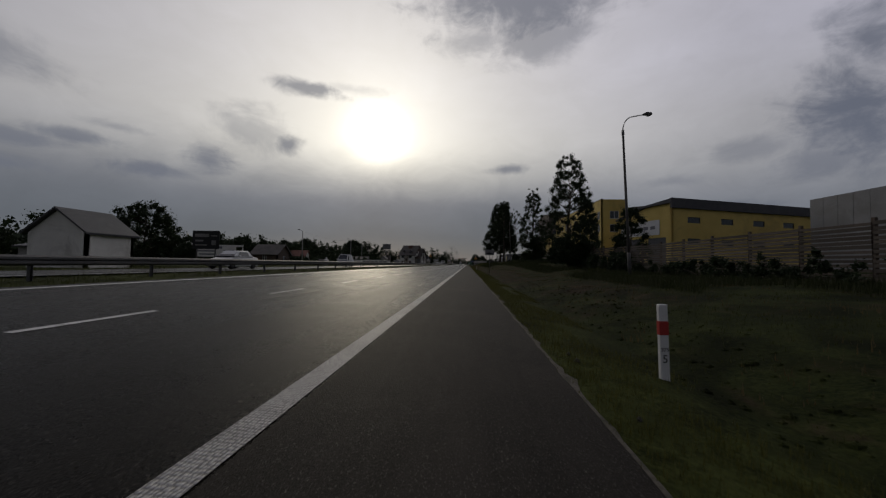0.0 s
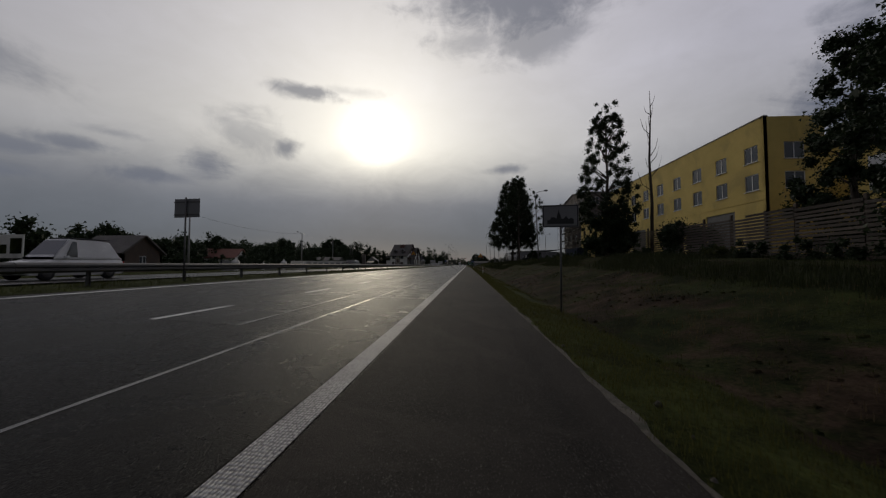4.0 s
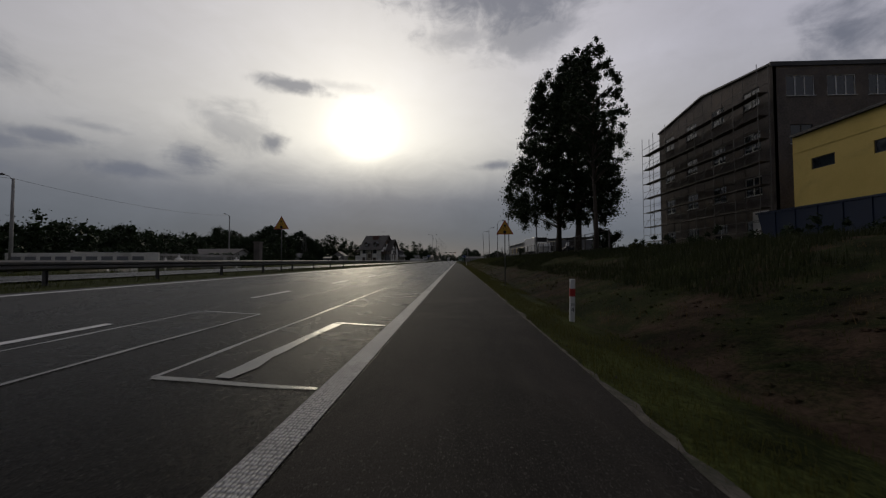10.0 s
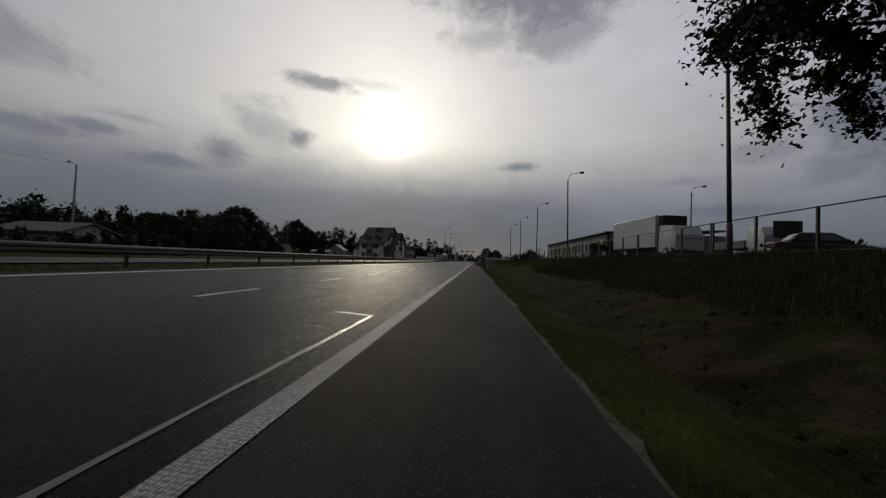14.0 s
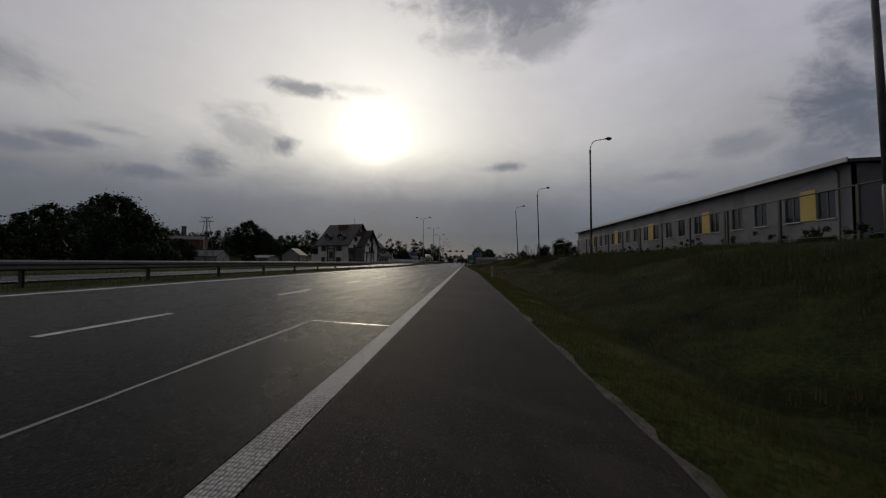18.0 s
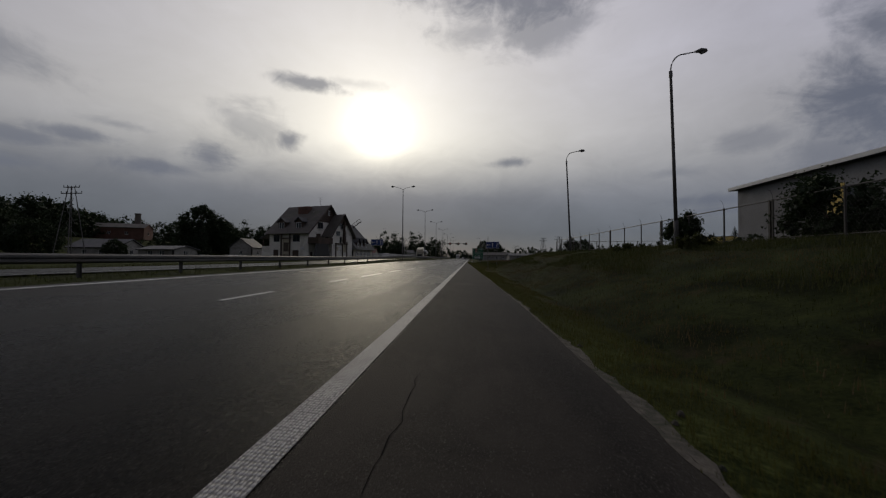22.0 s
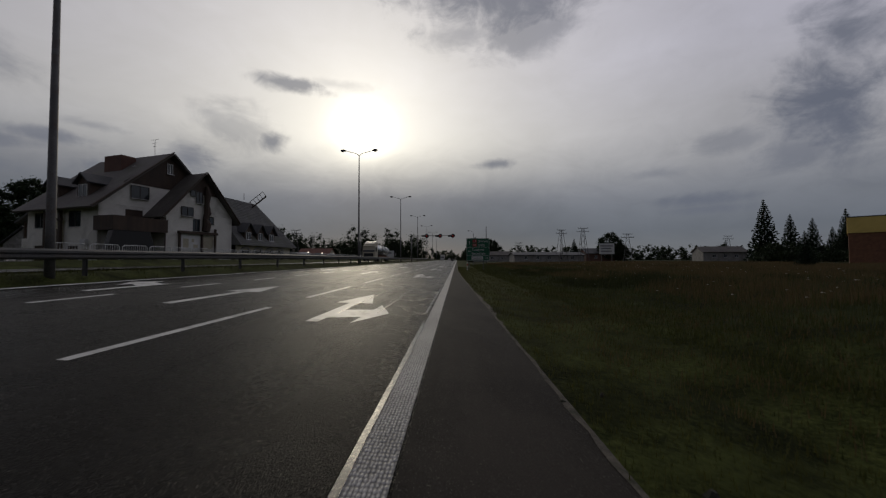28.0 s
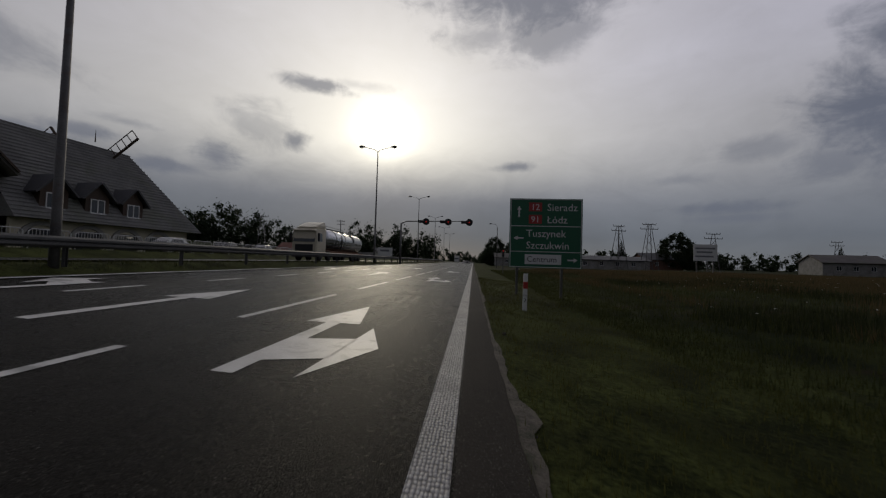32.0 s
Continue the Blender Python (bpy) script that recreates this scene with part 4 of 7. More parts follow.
def add_door(house, m, u, v, w, h, mat="door", name="door"):
    ob = part(name, Geo().box(-w / 2, w / 2, 0.13, 0.17, 0, h), M[mat], house)
    ob.matrix_basis = m @ pose(u, 0, v)
    n = max(3, int(h / 0.5))
    me = Geo().box(-w / 2, w / 2, 0.10, 0.13, 0.0, h / n - 0.02).mesh("panel", M[mat])
    for k in range(n):
        pn = part("panel", me, None, ob)
        pn.location = (0, 0, h * k / n)
    return ob


def facade(house, m, length, height, mat, openings=(), thick=0.3, gable=None, base=None):
    """A wall with real openings in it. Its local x runs along the wall, -y faces out. openings: (kind, centre, bottom, width, height)."""
    us = sorted({0.0, length, *[o[1] - o[3] / 2 for o in openings], *[o[1] + o[3] / 2 for o in openings]})
    vs = sorted({0.0, height, *[o[2] for o in openings], *[o[2] + o[4] for o in openings]})
    nu, nv = len(us) - 1, len(vs) - 1

    def solid(i, j):
        if not (0 <= i < nu and 0 <= j < nv):
            return False
        u, v = (us[i] + us[i + 1]) / 2, (vs[j] + vs[j + 1]) / 2
        return not any(abs(u - o[1]) < o[3] / 2 and o[2] < v < o[2] + o[4] for o in openings)

    gq, seen = Geo(), {}

    def at(i, j, s):
        if (i, j, s) not in seen:
            seen[i, j, s] = len(gq.v)
            gq.v.append((us[i], thick * s, vs[j]))
        return seen[i, j, s]

    for i in range(nu):
        for j in range(nv):
            if not solid(i, j):
                continue
            ring = [(i, j), (i + 1, j), (i + 1, j + 1), (i, j + 1)]
            gq.f.append(tuple(at(*p, 0) for p in ring))
            gq.f.append(tuple(at(*p, 1) for p in ring[::-1]))
            for (p, q), (di, dj) in zip(zip(ring, ring[1:] + ring[:1]), ((0, -1), (1, 0), (0, 1), (-1, 0))):
                if not solid(i + di, j + dj):
                    gq.f.append((at(*p, 0), at(*p, 1), at(*q, 1), at(*q, 0)))
    wall = part("wall", gq, M[mat], house)
    wall.matrix_basis = m
    if gable:
        gb = part("gable", Geo().prism([(0, height), (length, height)] + [(length * p, height + q) for p, q in gable], "y", 0, thick), M[mat], house)
        gb.matrix_basis = m
    for kind, u, v, w, h in openings:
        if kind in ("garage", "wood_door"):
            add_door(house, m, u, v, w, h, "door" if kind == "garage" else "timber", "garage_door" if kind == "garage" else "door")
        else:
            add_window(house, m, u, v, w, h, kind)
    if base:
        pl = part("plinth", Geo().box(-0.01, length + 0.01, -0.03, 0.02, 0, base), M["concrete"], house)
        pl.matrix_basis = m
    return wall


# yellow three-storey block facing the road
YX, Y0, Y1, YG = 27.3, 72.0, 108.2, 1.6
yb = thing("office_block", pose(YX, Y1, YG), "yellow rendered three-storey block with white double windows and roller doors", "building")
m = pose(0, 0, 0, 0, 0, -90)
ops = []
for k in range(9):
    u = 3.5 + 3.9 * k
    ops += [("double", u, 8.95, 1.6, 1.5), ("double", u, 6.35, 1.6, 1.5)]
for k in range(4):
    ops.append(("garage", 4.0 + 8.8 * k, 0.05, 4.2, 4.75))
facade(yb, m, Y1 - Y0, 12.7, "yellow", ops, base=0.4)
facade(yb, pose(0, Y0 - Y1, 0), 5, 12.7, "yellow", [("double", 2.5, z, 1.7, 1.5) for z in (8.95, 6.35)])
part("back_wall", Geo().box(4.7, 5, Y0 - Y1 + 0.3, 0, 0, 12.7), M["yellow"], yb)
part("end_wall", Geo().box(0.3, 4.7, -0.3, 0, 0, 12.7), M["yellow"], yb)
part("roof", Geo().box(0.3, 4.7, Y0 - Y1 + 0.3, -0.3, 12.4, 12.65), M["roofdark"], yb)
part("parapet_flashing", Geo().box(-0.05, 0.36, Y0 - Y1 - 0.05, 0.02, 12.703, 12.8), M["steel"], yb)
part("downpipe", Geo().tube([(-0.1, -0.4, 0), (-0.1, -0.4, 8.6), (-0.1, 0.1, 8.9)], 0.07, 8), M["frame_w"], yb)
part("cornice_joint", Geo().box(-0.03, 0.0, Y0 - Y1, 0, 5.35, 5.42), M["yellow"], yb)

# low yellow wing
wing = thing("garage_wing", pose(28.0, 125.3, 1.5), "low yellow rendered garage wing with small dark windows and grey doors", "building")
ops = [("small", 2.3 + 4.1 * k, 6.5, 1.7, 0.85) for k in range(4)] + [("garage", 10.7, 0.05, 3.5, 5.3), ("garage", 14.7, 0.05, 3.5, 5.3)]
facade(wing, pose(0, 0, 0, 0, 0, -90), 17.0, 9.4, "yellow", ops, base=0.5)
part("roof", Geo().prism([(-0.25, 9.4), (14, 10.2), (14, 10.4), (-0.25, 9.58)], "y", -17.0, 0), M["roofdark"], wing)
part("end_wall", Geo().prism([(0.3, 0), (14, 0), (14, 10.15), (0.3, 9.42)], "y", -0.3, 0), M["yellow"], wing)
part("cornice_joint", Geo().box(-0.03, 0.0, -17.0, 0, 8.1, 8.17), M["yellow"], wing)
part("downpipe", Geo().tube([(-0.1, -16.7, 0), (-0.1, -16.7, 9.3)], 0.06, 8), M["frame_w"], wing)
part("door_lamp", Geo().box(-0.22, -0.003, -15.6, -15.4, 6.0, 6.2, 0.02), M["black"], wing)

gw = thing("steel_bracket_post", pose(25.4, 108.3, ground_z(25.4, 108.3) - 0.1), "dark steel post with a short bracket arm before the garages", "post")
part("post", Geo().box(-0.14, 0.14, -0.14, 0.14, 0, 7.2), M["timber"], gw)
part("arm", Geo().box(-1.25, 0.2, -0.1, 0.1, 6.95, 7.2), M["timber"], gw)
part("brace", Geo().tube([(-0.8, 0, 7.0), (-0.1, 0, 6.2)], 0.05, 6), M["timber"], gw)

# unfinished dark block with scaffolding
SX, SY0, SY1, SG = 30.0, 129.2, 147.6, 1.8
sb = thing("unfinished_block", pose(SX, SY1, SG), "dark unrendered four-storey block with white windows, under renovation", "building")
L = SY1 - SY0
ops = []
for fl, z in enumerate((1.4, 5.6, 9.9, 14.2)):
    for k in range(4):
        ops.append(("double" if (k + fl) % 3 else "dark", 2.4 + 4.5 * k, z, 2.0, 1.8))
facade(sb, pose(0, 0, 0, 0, 0, -90), L, 17.0, "darkwall", ops, gable=[(1.0, 0.3), (0.5, 1.5), (0.0, 0.3)])
facade(sb, pose(0, -L, 0), 19, 17.2, "darkwall", [("triple", 2.4 + 3.6 * k, 14.3, 2.5, 1.9) for k in range(4)] + [("dark", 2.4 + 3.6 * k, 9.9, 2.0, 1.8) for k in range(4)])
part("end_wall", Geo().box(0.3, 19, -0.3, 0, 0, 17.0), M["darkwall"], sb)
part("roof", Geo().prism([(0.0, 17.25), (-L / 2, 18.45), (-L, 17.25), (-L, 17.4), (-L / 2, 18.62), (0.0, 17.4)], "x", -0.25, 19.2), M["roofdark"], sb)
part("fascia", Geo().box(-0.27, 19.2, -L - 0.12, -L - 0.002, 17.05, 17.45), M["roofdark"], sb)
part("vent", Geo().tube([(3, -6, 17.9), (3, -6, 19.1), (3, -6, 19.15), (3, -6, 19.4)], [0.25, 0.25, 0.4, 0.1], 10), M["roofdark"], sb)
part("white_panel", Geo().box(-0.06, 0.0, -L + 0.8, -L + 2.6, 1.8, 4.0), M["frame_w"], sb, "white board leaning on the wall")

scaff = thing("scaffolding", pose(SX - 1.5, SY1 + 1.8, SG), "steel tube scaffolding with wooden decks in front of the block", "scaffolding")
std = Geo().tube([(0, 0, -0.2), (0, 0, 17.2)], 0.03, 6).mesh("standard", M["pole"])
lev = [2.0, 4.1, 6.2, 8.3, 10.4, 12.5, 14.6]
for k in range(8):
    for x in (0, 1.0):
        ob = part("standard", std, None, scaff)
        ob.location = (x, -2.9 * k, 0)
led = Geo().tube([(0, 0, 0), (0, -20.3, 0)], 0.025, 6).mesh("ledger", M["pole"])
deck = Geo().box(0.05, 0.95, -20.3, 0, 0, 0.05).mesh("deck", M["plank"])
for z in lev:
    for x in (0, 1.0):
        for dz in (0, 1.0):
            ob = part("ledger", led, None, scaff)
            ob.location = (x, 0, z + dz - 0.06)
    ob = part("deck", deck, None, scaff)
    ob.location = (0, 0, z)
for k in range(7):
    for j in range(0, 7, 2):
        part("brace", Geo().tube([(0, -2.9 * k, 2 * j), (0, -2.9 * (k + 1), 2 * (j + 1))], 0.022, 5), M["pole"], scaff)

# yellow hall with the dark roof, standing askew to the road
hall = thing("hall", pose(31.3, 55.0, 1.5, 0, 0, 18), "yellow rendered hall with a dark sheet roof and small windows", "building")
facade(hall, pose(0, 0, 0), 46, 9.2, "yellow", [("small", 4 + 6.4 * k, z, 2.4, 0.9) for k in range(7) for z in (6.4, 3.2)], base=0.4)
facade(hall, pose(0, 11, 0, 0, 0, -90), 11, 7.6, "yellow", [("garage", 3.2, 0.05, 3.4, 4.2), ("garage", 8.2, 0.05, 3.4, 4.2)], gable=[(1.0, 1.8), (0.55, 1.5), (0.0, -0.0)])
part("back_wall", Geo().box(0.3, 46, 10.7, 11, 0, 7.6), M["yellow"], hall)
part("roof", Geo().prism([(-0.3, 9.25), (5, 9.2), (11.3, 7.65), (11.3, 7.9), (5, 9.45), (-0.3, 9.9)], "x", -0.35, 46), M["roofdark"], hall)
part("fascia", Geo().box(-0.36, 46, -0.32, -0.003, 8.5, 9.95), M["roofdark"], hall)
part("banner", Geo().box(-0.08, -0.03, 2.2, 10.2, 4.7, 7.0), M["signwhite"], hall, "creased white banner")
for k in range(5):
    part("banner_bar", Geo().box(-0.10, -0.083, 3.0 + 1.35 * k, 3.9 + 1.35 * k, 5.6, 6.1), M["greywall"], hall)
upper = thing("rear_hall", pose(38.0, 72.5, 1.0, 0, 0, 18), "taller yellow hall behind with a long dark roof", "building")
part("wall", Geo().box(0, 52, 0, 16, 0, 11.6), M["yellow"], upper)
part("roof", Geo().prism([(-0.4, 11.6), (8, 12.6), (16.4, 11.6), (16.4, 11.9), (8, 12.95), (-0.4, 12.3)], "x", -0.4, 52.5), M["roofdark"], upper)
part("window_band", Geo().box(1, 50, -0.04, 0.0, 10.3, 11.2), M["glass"], upper)
grey = thing("grey_hall", pose(37.0, 27.5, 0.9), "plain grey sheet-clad hall behind the fence", "building")
for k in range(16):
    part("cladding_panel", Geo().box(1.4 * k, 1.4 * k + 1.37, 0, 0.08, 0, 7.6 + 0.06 * k), M["greywall"], grey)
for k in range(9):
    part("cladding_panel", Geo().box(-0.08, 0, 1.4 * k, 1.4 * k + 1.37, 0, 7.6), M["greywall"], grey)
part("roof", Geo().box(0, 22.4, 0.08, 12.5, 7.3, 7.55), M["roofdark"], grey)

# grey hall with the yellow panels, along the bank
GX, GY0, GY1 = 22.3, 193.6, 241.5
gz = ground_z(GX, 212) - 0.25
gh = thing("workshop_hall", pose(GX, GY1, gz), "long grey workshop hall with yellow panels between its windows", "building")
GL = GY1 - GY0
ops, panels = [], []
for k in range(9):
    u = GY1 - (196.1 + 4.72 * k) - 1.1
    ops += [("dark", u, 1.95, 1.05, 1.65), ("dark", u + 2.2, 1.95, 1.05, 1.65)]
    if k % 2 == 0:
        panels.append(u + 1.1)
facade(gh, pose(0, 0, 0, 0, 0, -90), GL, 4.85, "hallgrey", [("double" if o[0] == "tall" else o[0], *o[1:]) for o in ops])
for u in panels:
    part("panel", Geo().box(-0.04, 0.0, -u - 0.5, -u + 0.5, 1.95, 3.8), M["yellow"], gh, "yellow wall panel")
facade(gh, pose(0, -GL, 0), 18, 4.85, "hallgrey", [("double", 4, 1.7, 2.4, 1.7)])
part("end_wall", Geo().box(0.3, 18, -0.3, 0, 0, 4.85), M["hallgrey"], gh)
part("roof", Geo().prism([(-0.45, 4.85), (18, 5.6), (18, 5.8), (-0.45, 5.02)], "y", -GL - 0.3, 0.3), M["roofdark"], gh)
part("eave_flashing", Geo().box(-0.52, -0.453, -GL - 0.32, 0.32, 4.86, 5.10), M["frame_w"], gh, "bright sheet-metal eave")
part("downpipe", Geo().tube([(-0.08, -GL + 0.6, 0), (-0.08, -GL + 0.6, 4.5), (-0.4, -GL + 0.6, 4.85)], 0.05, 8), M["steel"], gh)

# ---- inn with the half-timbered front ----
inn = thing("inn", pose(-44.6, 310.5, 0.05, 0, 0, -15), "white rendered inn with steep grey roofs, dormers and dark timber", "building")
W, D, EV, RG = 12.0, 14.4, 7.1, 14.0
facade(inn, pose(-W, 0, 0), W, EV, "white", [("dark", 2.2, 4.6, 1.9, 1.7), ("dark", 8.2, 4.6, 2.1, 1.7), ("wood_door", 2.0, 0.05, 1.6, 2.6), ("wood_door", 8.0, 0.05, 1.9, 2.5)])
facade(inn, pose(0, 0, 0, 0, 0, 90), D, EV, "white", [("wood_door", 3.4, 4.6, 1.8, 2.1), ("wood_door", 0.9, 0.05, 1.0, 2.1)])
part("gable", Geo().prism([(0, EV), (D, EV), (D / 2, RG - 0.2)], "x", -0.3, 0), M["white"], inn)
part("gable_cladding", Geo().prism([(2.2, 9.7), (D - 2.2, 9.7), (D / 2, RG - 0.05)], "x", 0.003, 0.06), M["timber"], inn)
add_window(inn, pose(0.2, 0, 0, 0, 0, 90), D / 2, 11.6, 0.7, 1.3, "double")
add_window(inn, pose(0.2, 0, 0, 0, 0, 90), 3.9, 8.0, 1.9, 1.5, "dark")
part("left_wall", Geo().box(-W, -W + 0.3, 0.3, D, 0, EV), M["white"], inn)
part("left_gable", Geo().prism([(0, EV), (D, EV), (D / 2, RG - 0.2)], "x", -W, -W + 0.3), M["white"], inn)
part("back_wall", Geo().box(-W, 0, D - 0.3, D, 0, EV), M["white"], inn)


def roof_slab(y0, z0, y1, z1, x0, x1, t=0.22):
    d = math.hypot(y1 - y0, z1 - z0)
    ny, nz = -(z1 - z0) / d * t, (y1 - y0) / d * t
    if nz < 0:
        ny, nz = -ny, -nz
    return Geo().prism([(y0, z0), (y1, z1), (y1 + ny, z1 + nz), (y0 + ny, z0 + nz)], "x", x0, x1)


part("roof_front", roof_slab(-0.9, EV - 0.75, D / 2, RG, -W - 0.7, 0.8), M["rooftile"], inn)
part("roof_back", roof_slab(D + 0.9, EV - 0.75, D / 2, RG, -W - 0.7, 0.8), M["rooftile"], inn)
for s in (0.62, 0.80):
    part("roof_batten", roof_slab(-0.95, EV - 0.55, D / 2, RG + 0.22, s, s + 0.14, 0.12), M["timber"], inn)
for k in range(20):
    part("roof_seam", roof_slab(-0.9, EV - 0.53, D / 2, RG + 0.20, -W - 0.6 + k * 0.68, -W - 0.56 + k * 0.68, 0.06), M["roofdark"], inn)
part("brick_chimney", Geo().box(-W + 4.6, -W + 7.6, D / 2 - 2.6, D / 2 - 1.0, RG - 3.0, RG - 0.2), M["brick"], inn)
part("skylight", roof_slab(D / 2 - 2.6, RG - 2.3, D / 2 - 1.9, RG - 1.6, -3.6, -2.8, 0.08), M["frame_w"], inn)
part("aerial", Geo().tube([(-2.6, D / 2, RG), (-2.6, D / 2, RG + 2.3)], 0.025, 6), M["pole"], inn)
for dz, l in ((2.25, 0.7), (1.8, 0.45), (1.4, 0.3)):
    part("aerial_bar", Geo().tube([(-2.6 - l, D / 2, RG + dz), (-2.6 + l, D / 2, RG + dz)], 0.018, 5), M["pole"], inn)


def dormer(house, x, y, z, w=2.0, h=1.9):
    d = part("dormer", Geo().box(x - w / 2, x + w / 2, y, y + 2.4, z, z + h).prism([(x - w / 2, z + h), (x + w / 2, z + h), (x, z + h + 0.9)], "y", y, y + 2.4), M["timber"], house)
    part("dormer_roof", Geo().prism([(x - w / 2 - 0.3, z + h - 0.15), (x, z + h + 0.95), (x, z + h + 1.12), (x - w / 2 - 0.35, z + h - 0.02)], "y", y - 0.35, y + 3.0)
         .prism([(x + w / 2 + 0.3, z + h - 0.15), (x, z + h + 0.95), (x, z + h + 1.12), (x + w / 2 + 0.35, z + h - 0.02)], "y", y - 0.35, y + 3.0), M["roofdark"], d)
    add_window(house, pose(x, y - 0.14, z), 0, 0.2, w * 0.72, h * 0.8, "double")


dormer(inn, -W + 3.2, 0.6, EV + 0.5)
dormer(inn, -W + 8.4, 0.6, EV + 0.5)
for x in (-W + 4.0, -W + 6.6):
    part("timber_post", Geo().box(x - 0.14, x + 0.14, -0.5, -0.25, 0, 6.4), M["timber"], inn)
for z in (1.2, 5.3):
    part("timber_beam", Geo().box(-W + 3.7, -W + 6.9, -0.48, -0.27, z, z + 0.25), M["timber"], inn)
part("painted_panel", Geo().box(-W + 4.16, -W + 6.44, -0.10, -0.003, 1.5, 5.2), M["cream"], inn, "weathered painted picture panel")
part("painted_band", Geo().box(-W + 4.5, -W + 6.0, -0.12, -0.103, 2.2, 4.4), M["plank"], inn)
part("terrace", Geo().box(0.003, 3.0, -0.4, 5.03, 4.1, 4.4), M["timber"], inn)
part("terrace_rail", Geo().box(2.85, 3.0, -0.4, 5.03, 4.4, 5.6).box(0.003, 2.85, -0.4, -0.25, 4.4, 5.6), M["timber"], inn)
part("tarpaulin", Geo().prism([(-0.3, 4.1), (3.2, 4.1), (3.6, 2.6), (4.3, 0.0), (-1.4, 0.0)], "x", 2.2, 2.95), M["black"], inn, "dark sheet hung below the terrace")
part("annex", Geo().box(-W - 3.4, -W - 0.01, 1.0, 9, 0, 3.6), M["white"], inn)
part("annex_roof", Geo().prism([(-W - 3.8, 5.4), (-W - 0.02, 6.9), (-W - 0.02, 7.1), (-W - 3.8, 5.6)], "y", 0.5, 9.5), M["roofdark"], inn)
part("annex_post", Geo().box(-W - 3.3, -W - 3.1, 1.1, 1.3, 3.6, 5.6), M["timber"], inn)
# second gabled wing
WX, WY0, WY1, WE, WR = 2.6, 5.05, 13.95, 6.7, 11.9
facade(inn, pose(WX, WY0, 0, 0, 0, 90), WY1 - WY0, WE, "white", [("dark", 3.75, 4.55, 1.0, 1.6), ("dark", 5.6, 5.6, 1.2, 1.0)])
part("wing_gable", Geo().prism([(WY0, WE), (WY1, WE), ((WY0 + WY1) / 2, WR - 0.2)], "x", WX - 0.3, WX), M["white"], inn)
part("gable_cladding", Geo().prism([(WY0 + 2.2, 9.3), (WY1 - 2.2, 9.3), ((WY0 + WY1) / 2, WR - 0.1)], "x", WX + 0.003, WX + 0.06), M["timber"], inn)
part("wing_wall", Geo().box(0.003, WX - 0.3, WY0, WY0 + 0.3, 0, WE), M["white"], inn)
add_window(inn, pose(WX + 0.2, WY0, 0, 0, 0, 90), 4.0, 8.1, 0.9, 1.5, "dark")
add_window(inn, pose(WX + 0.2, WY0, 0, 0, 0, 90), 2.5, 6.35, 1.5, 1.15, "dark")
add_window(inn, pose(WX + 0.2, WY0, 0, 0, 0, 90), 3.2, 8.9, 0.7, 0.8, "small")
for u, top in ((1.4, 4.2), (4.25, 4.2), (6.1, 5.0)):
    part("timber_post", Geo().box(WX + 0.1, WX + 0.32, WY0 + u, WY0 + u + 0.2, 0, top), M["timber"], inn)
part("wall_lamp", Geo().box(0.02, 0.2, 1.2, 1.4, 5.0, 5.35, 0.02), M["black"], inn)
part("arched_window", Geo().prism([(0.8, 4.9), (1.7, 4.9), (1.7, 6.0), (1.55, 6.35), (1.25, 6.5), (0.95, 6.35), (0.8, 6.0)], "y", WY0 - 0.05, WY0 - 0.003), M["glass"], inn)
part("gutter_pipe", Geo().tube([(WX + 0.1, WY0 - 0.1, 0), (WX + 0.1, WY0 - 0.1, WE - 0.9)], 0.06, 8), M["timber"], inn)
for a, b in ((WY0 - 0.7, (WY0 + WY1) / 2), (WY1 + 0.7, (WY0 + WY1) / 2)):
    part("wing_roof", roof_slab(a, WE - 0.9, b, WR, -6, WX + 0.7), M["rooftile"], inn)
    part("roof_batten", roof_slab(a, WE - 0.7, b, WR + 0.2, WX + 0.7, WX + 0.84, 0.12), M["timber"], inn)
part("carved_post", Geo().tube([(WX + 0.3, WY0 + 4.75, 4.6), (WX + 0.32, WY0 + 4.9, 5.6), (WX + 0.34, WY0 + 4.7, 6.2), (WX + 0.3, WY0 + 5.0, 7.0), (WX + 0.33, WY0 + 4.85, 8.2), (WX + 0.3, WY0 + 5.0, 9.4), (WX + 0.3, WY0 + 4.9, 10.4)],
     [0.45, 0.5, 0.3, 0.42, 0.28, 0.4, 0.22], 9), M["timber"], inn, "dark carved figure post on the gable")
part("balcony_beam", Geo().box(WX + 0.08, WX + 0.5, WY0 + 1.3, WY0 + 6.4, 4.2, 4.5), M["timber"], inn)
banner = part("banner", Geo().box(WX + 0.003, WX + 0.07, WY0 + 1.7, WY0 + 4.2, 2.2, 4.1), M["signwhite"], inn, "pale printed banner under the beam")
for y0, y1, z0, z1 in ((2.0, 2.7, 2.5, 3.6), (3.1, 3.4, 3.2, 3.6), (3.3, 3.9, 2.5, 2.9)):
    part("print", Geo().box(WX + 0.073, WX + 0.08, WY0 + y0, WY0 + y1, z0, z1), M["cream"], banner)
part("banner", Geo().box(WX + 0.003, WX + 0.07, WY0 + 4.55, WY0 + 6.0, 2.2, 4.0), M["cream"], inn, "cream banner beside the post")
part("air_conditioner", Geo().box(-2.2, -1.4, -0.35, -0.003, 2.6, 3.2, 0.03), M["frame_w"], inn)

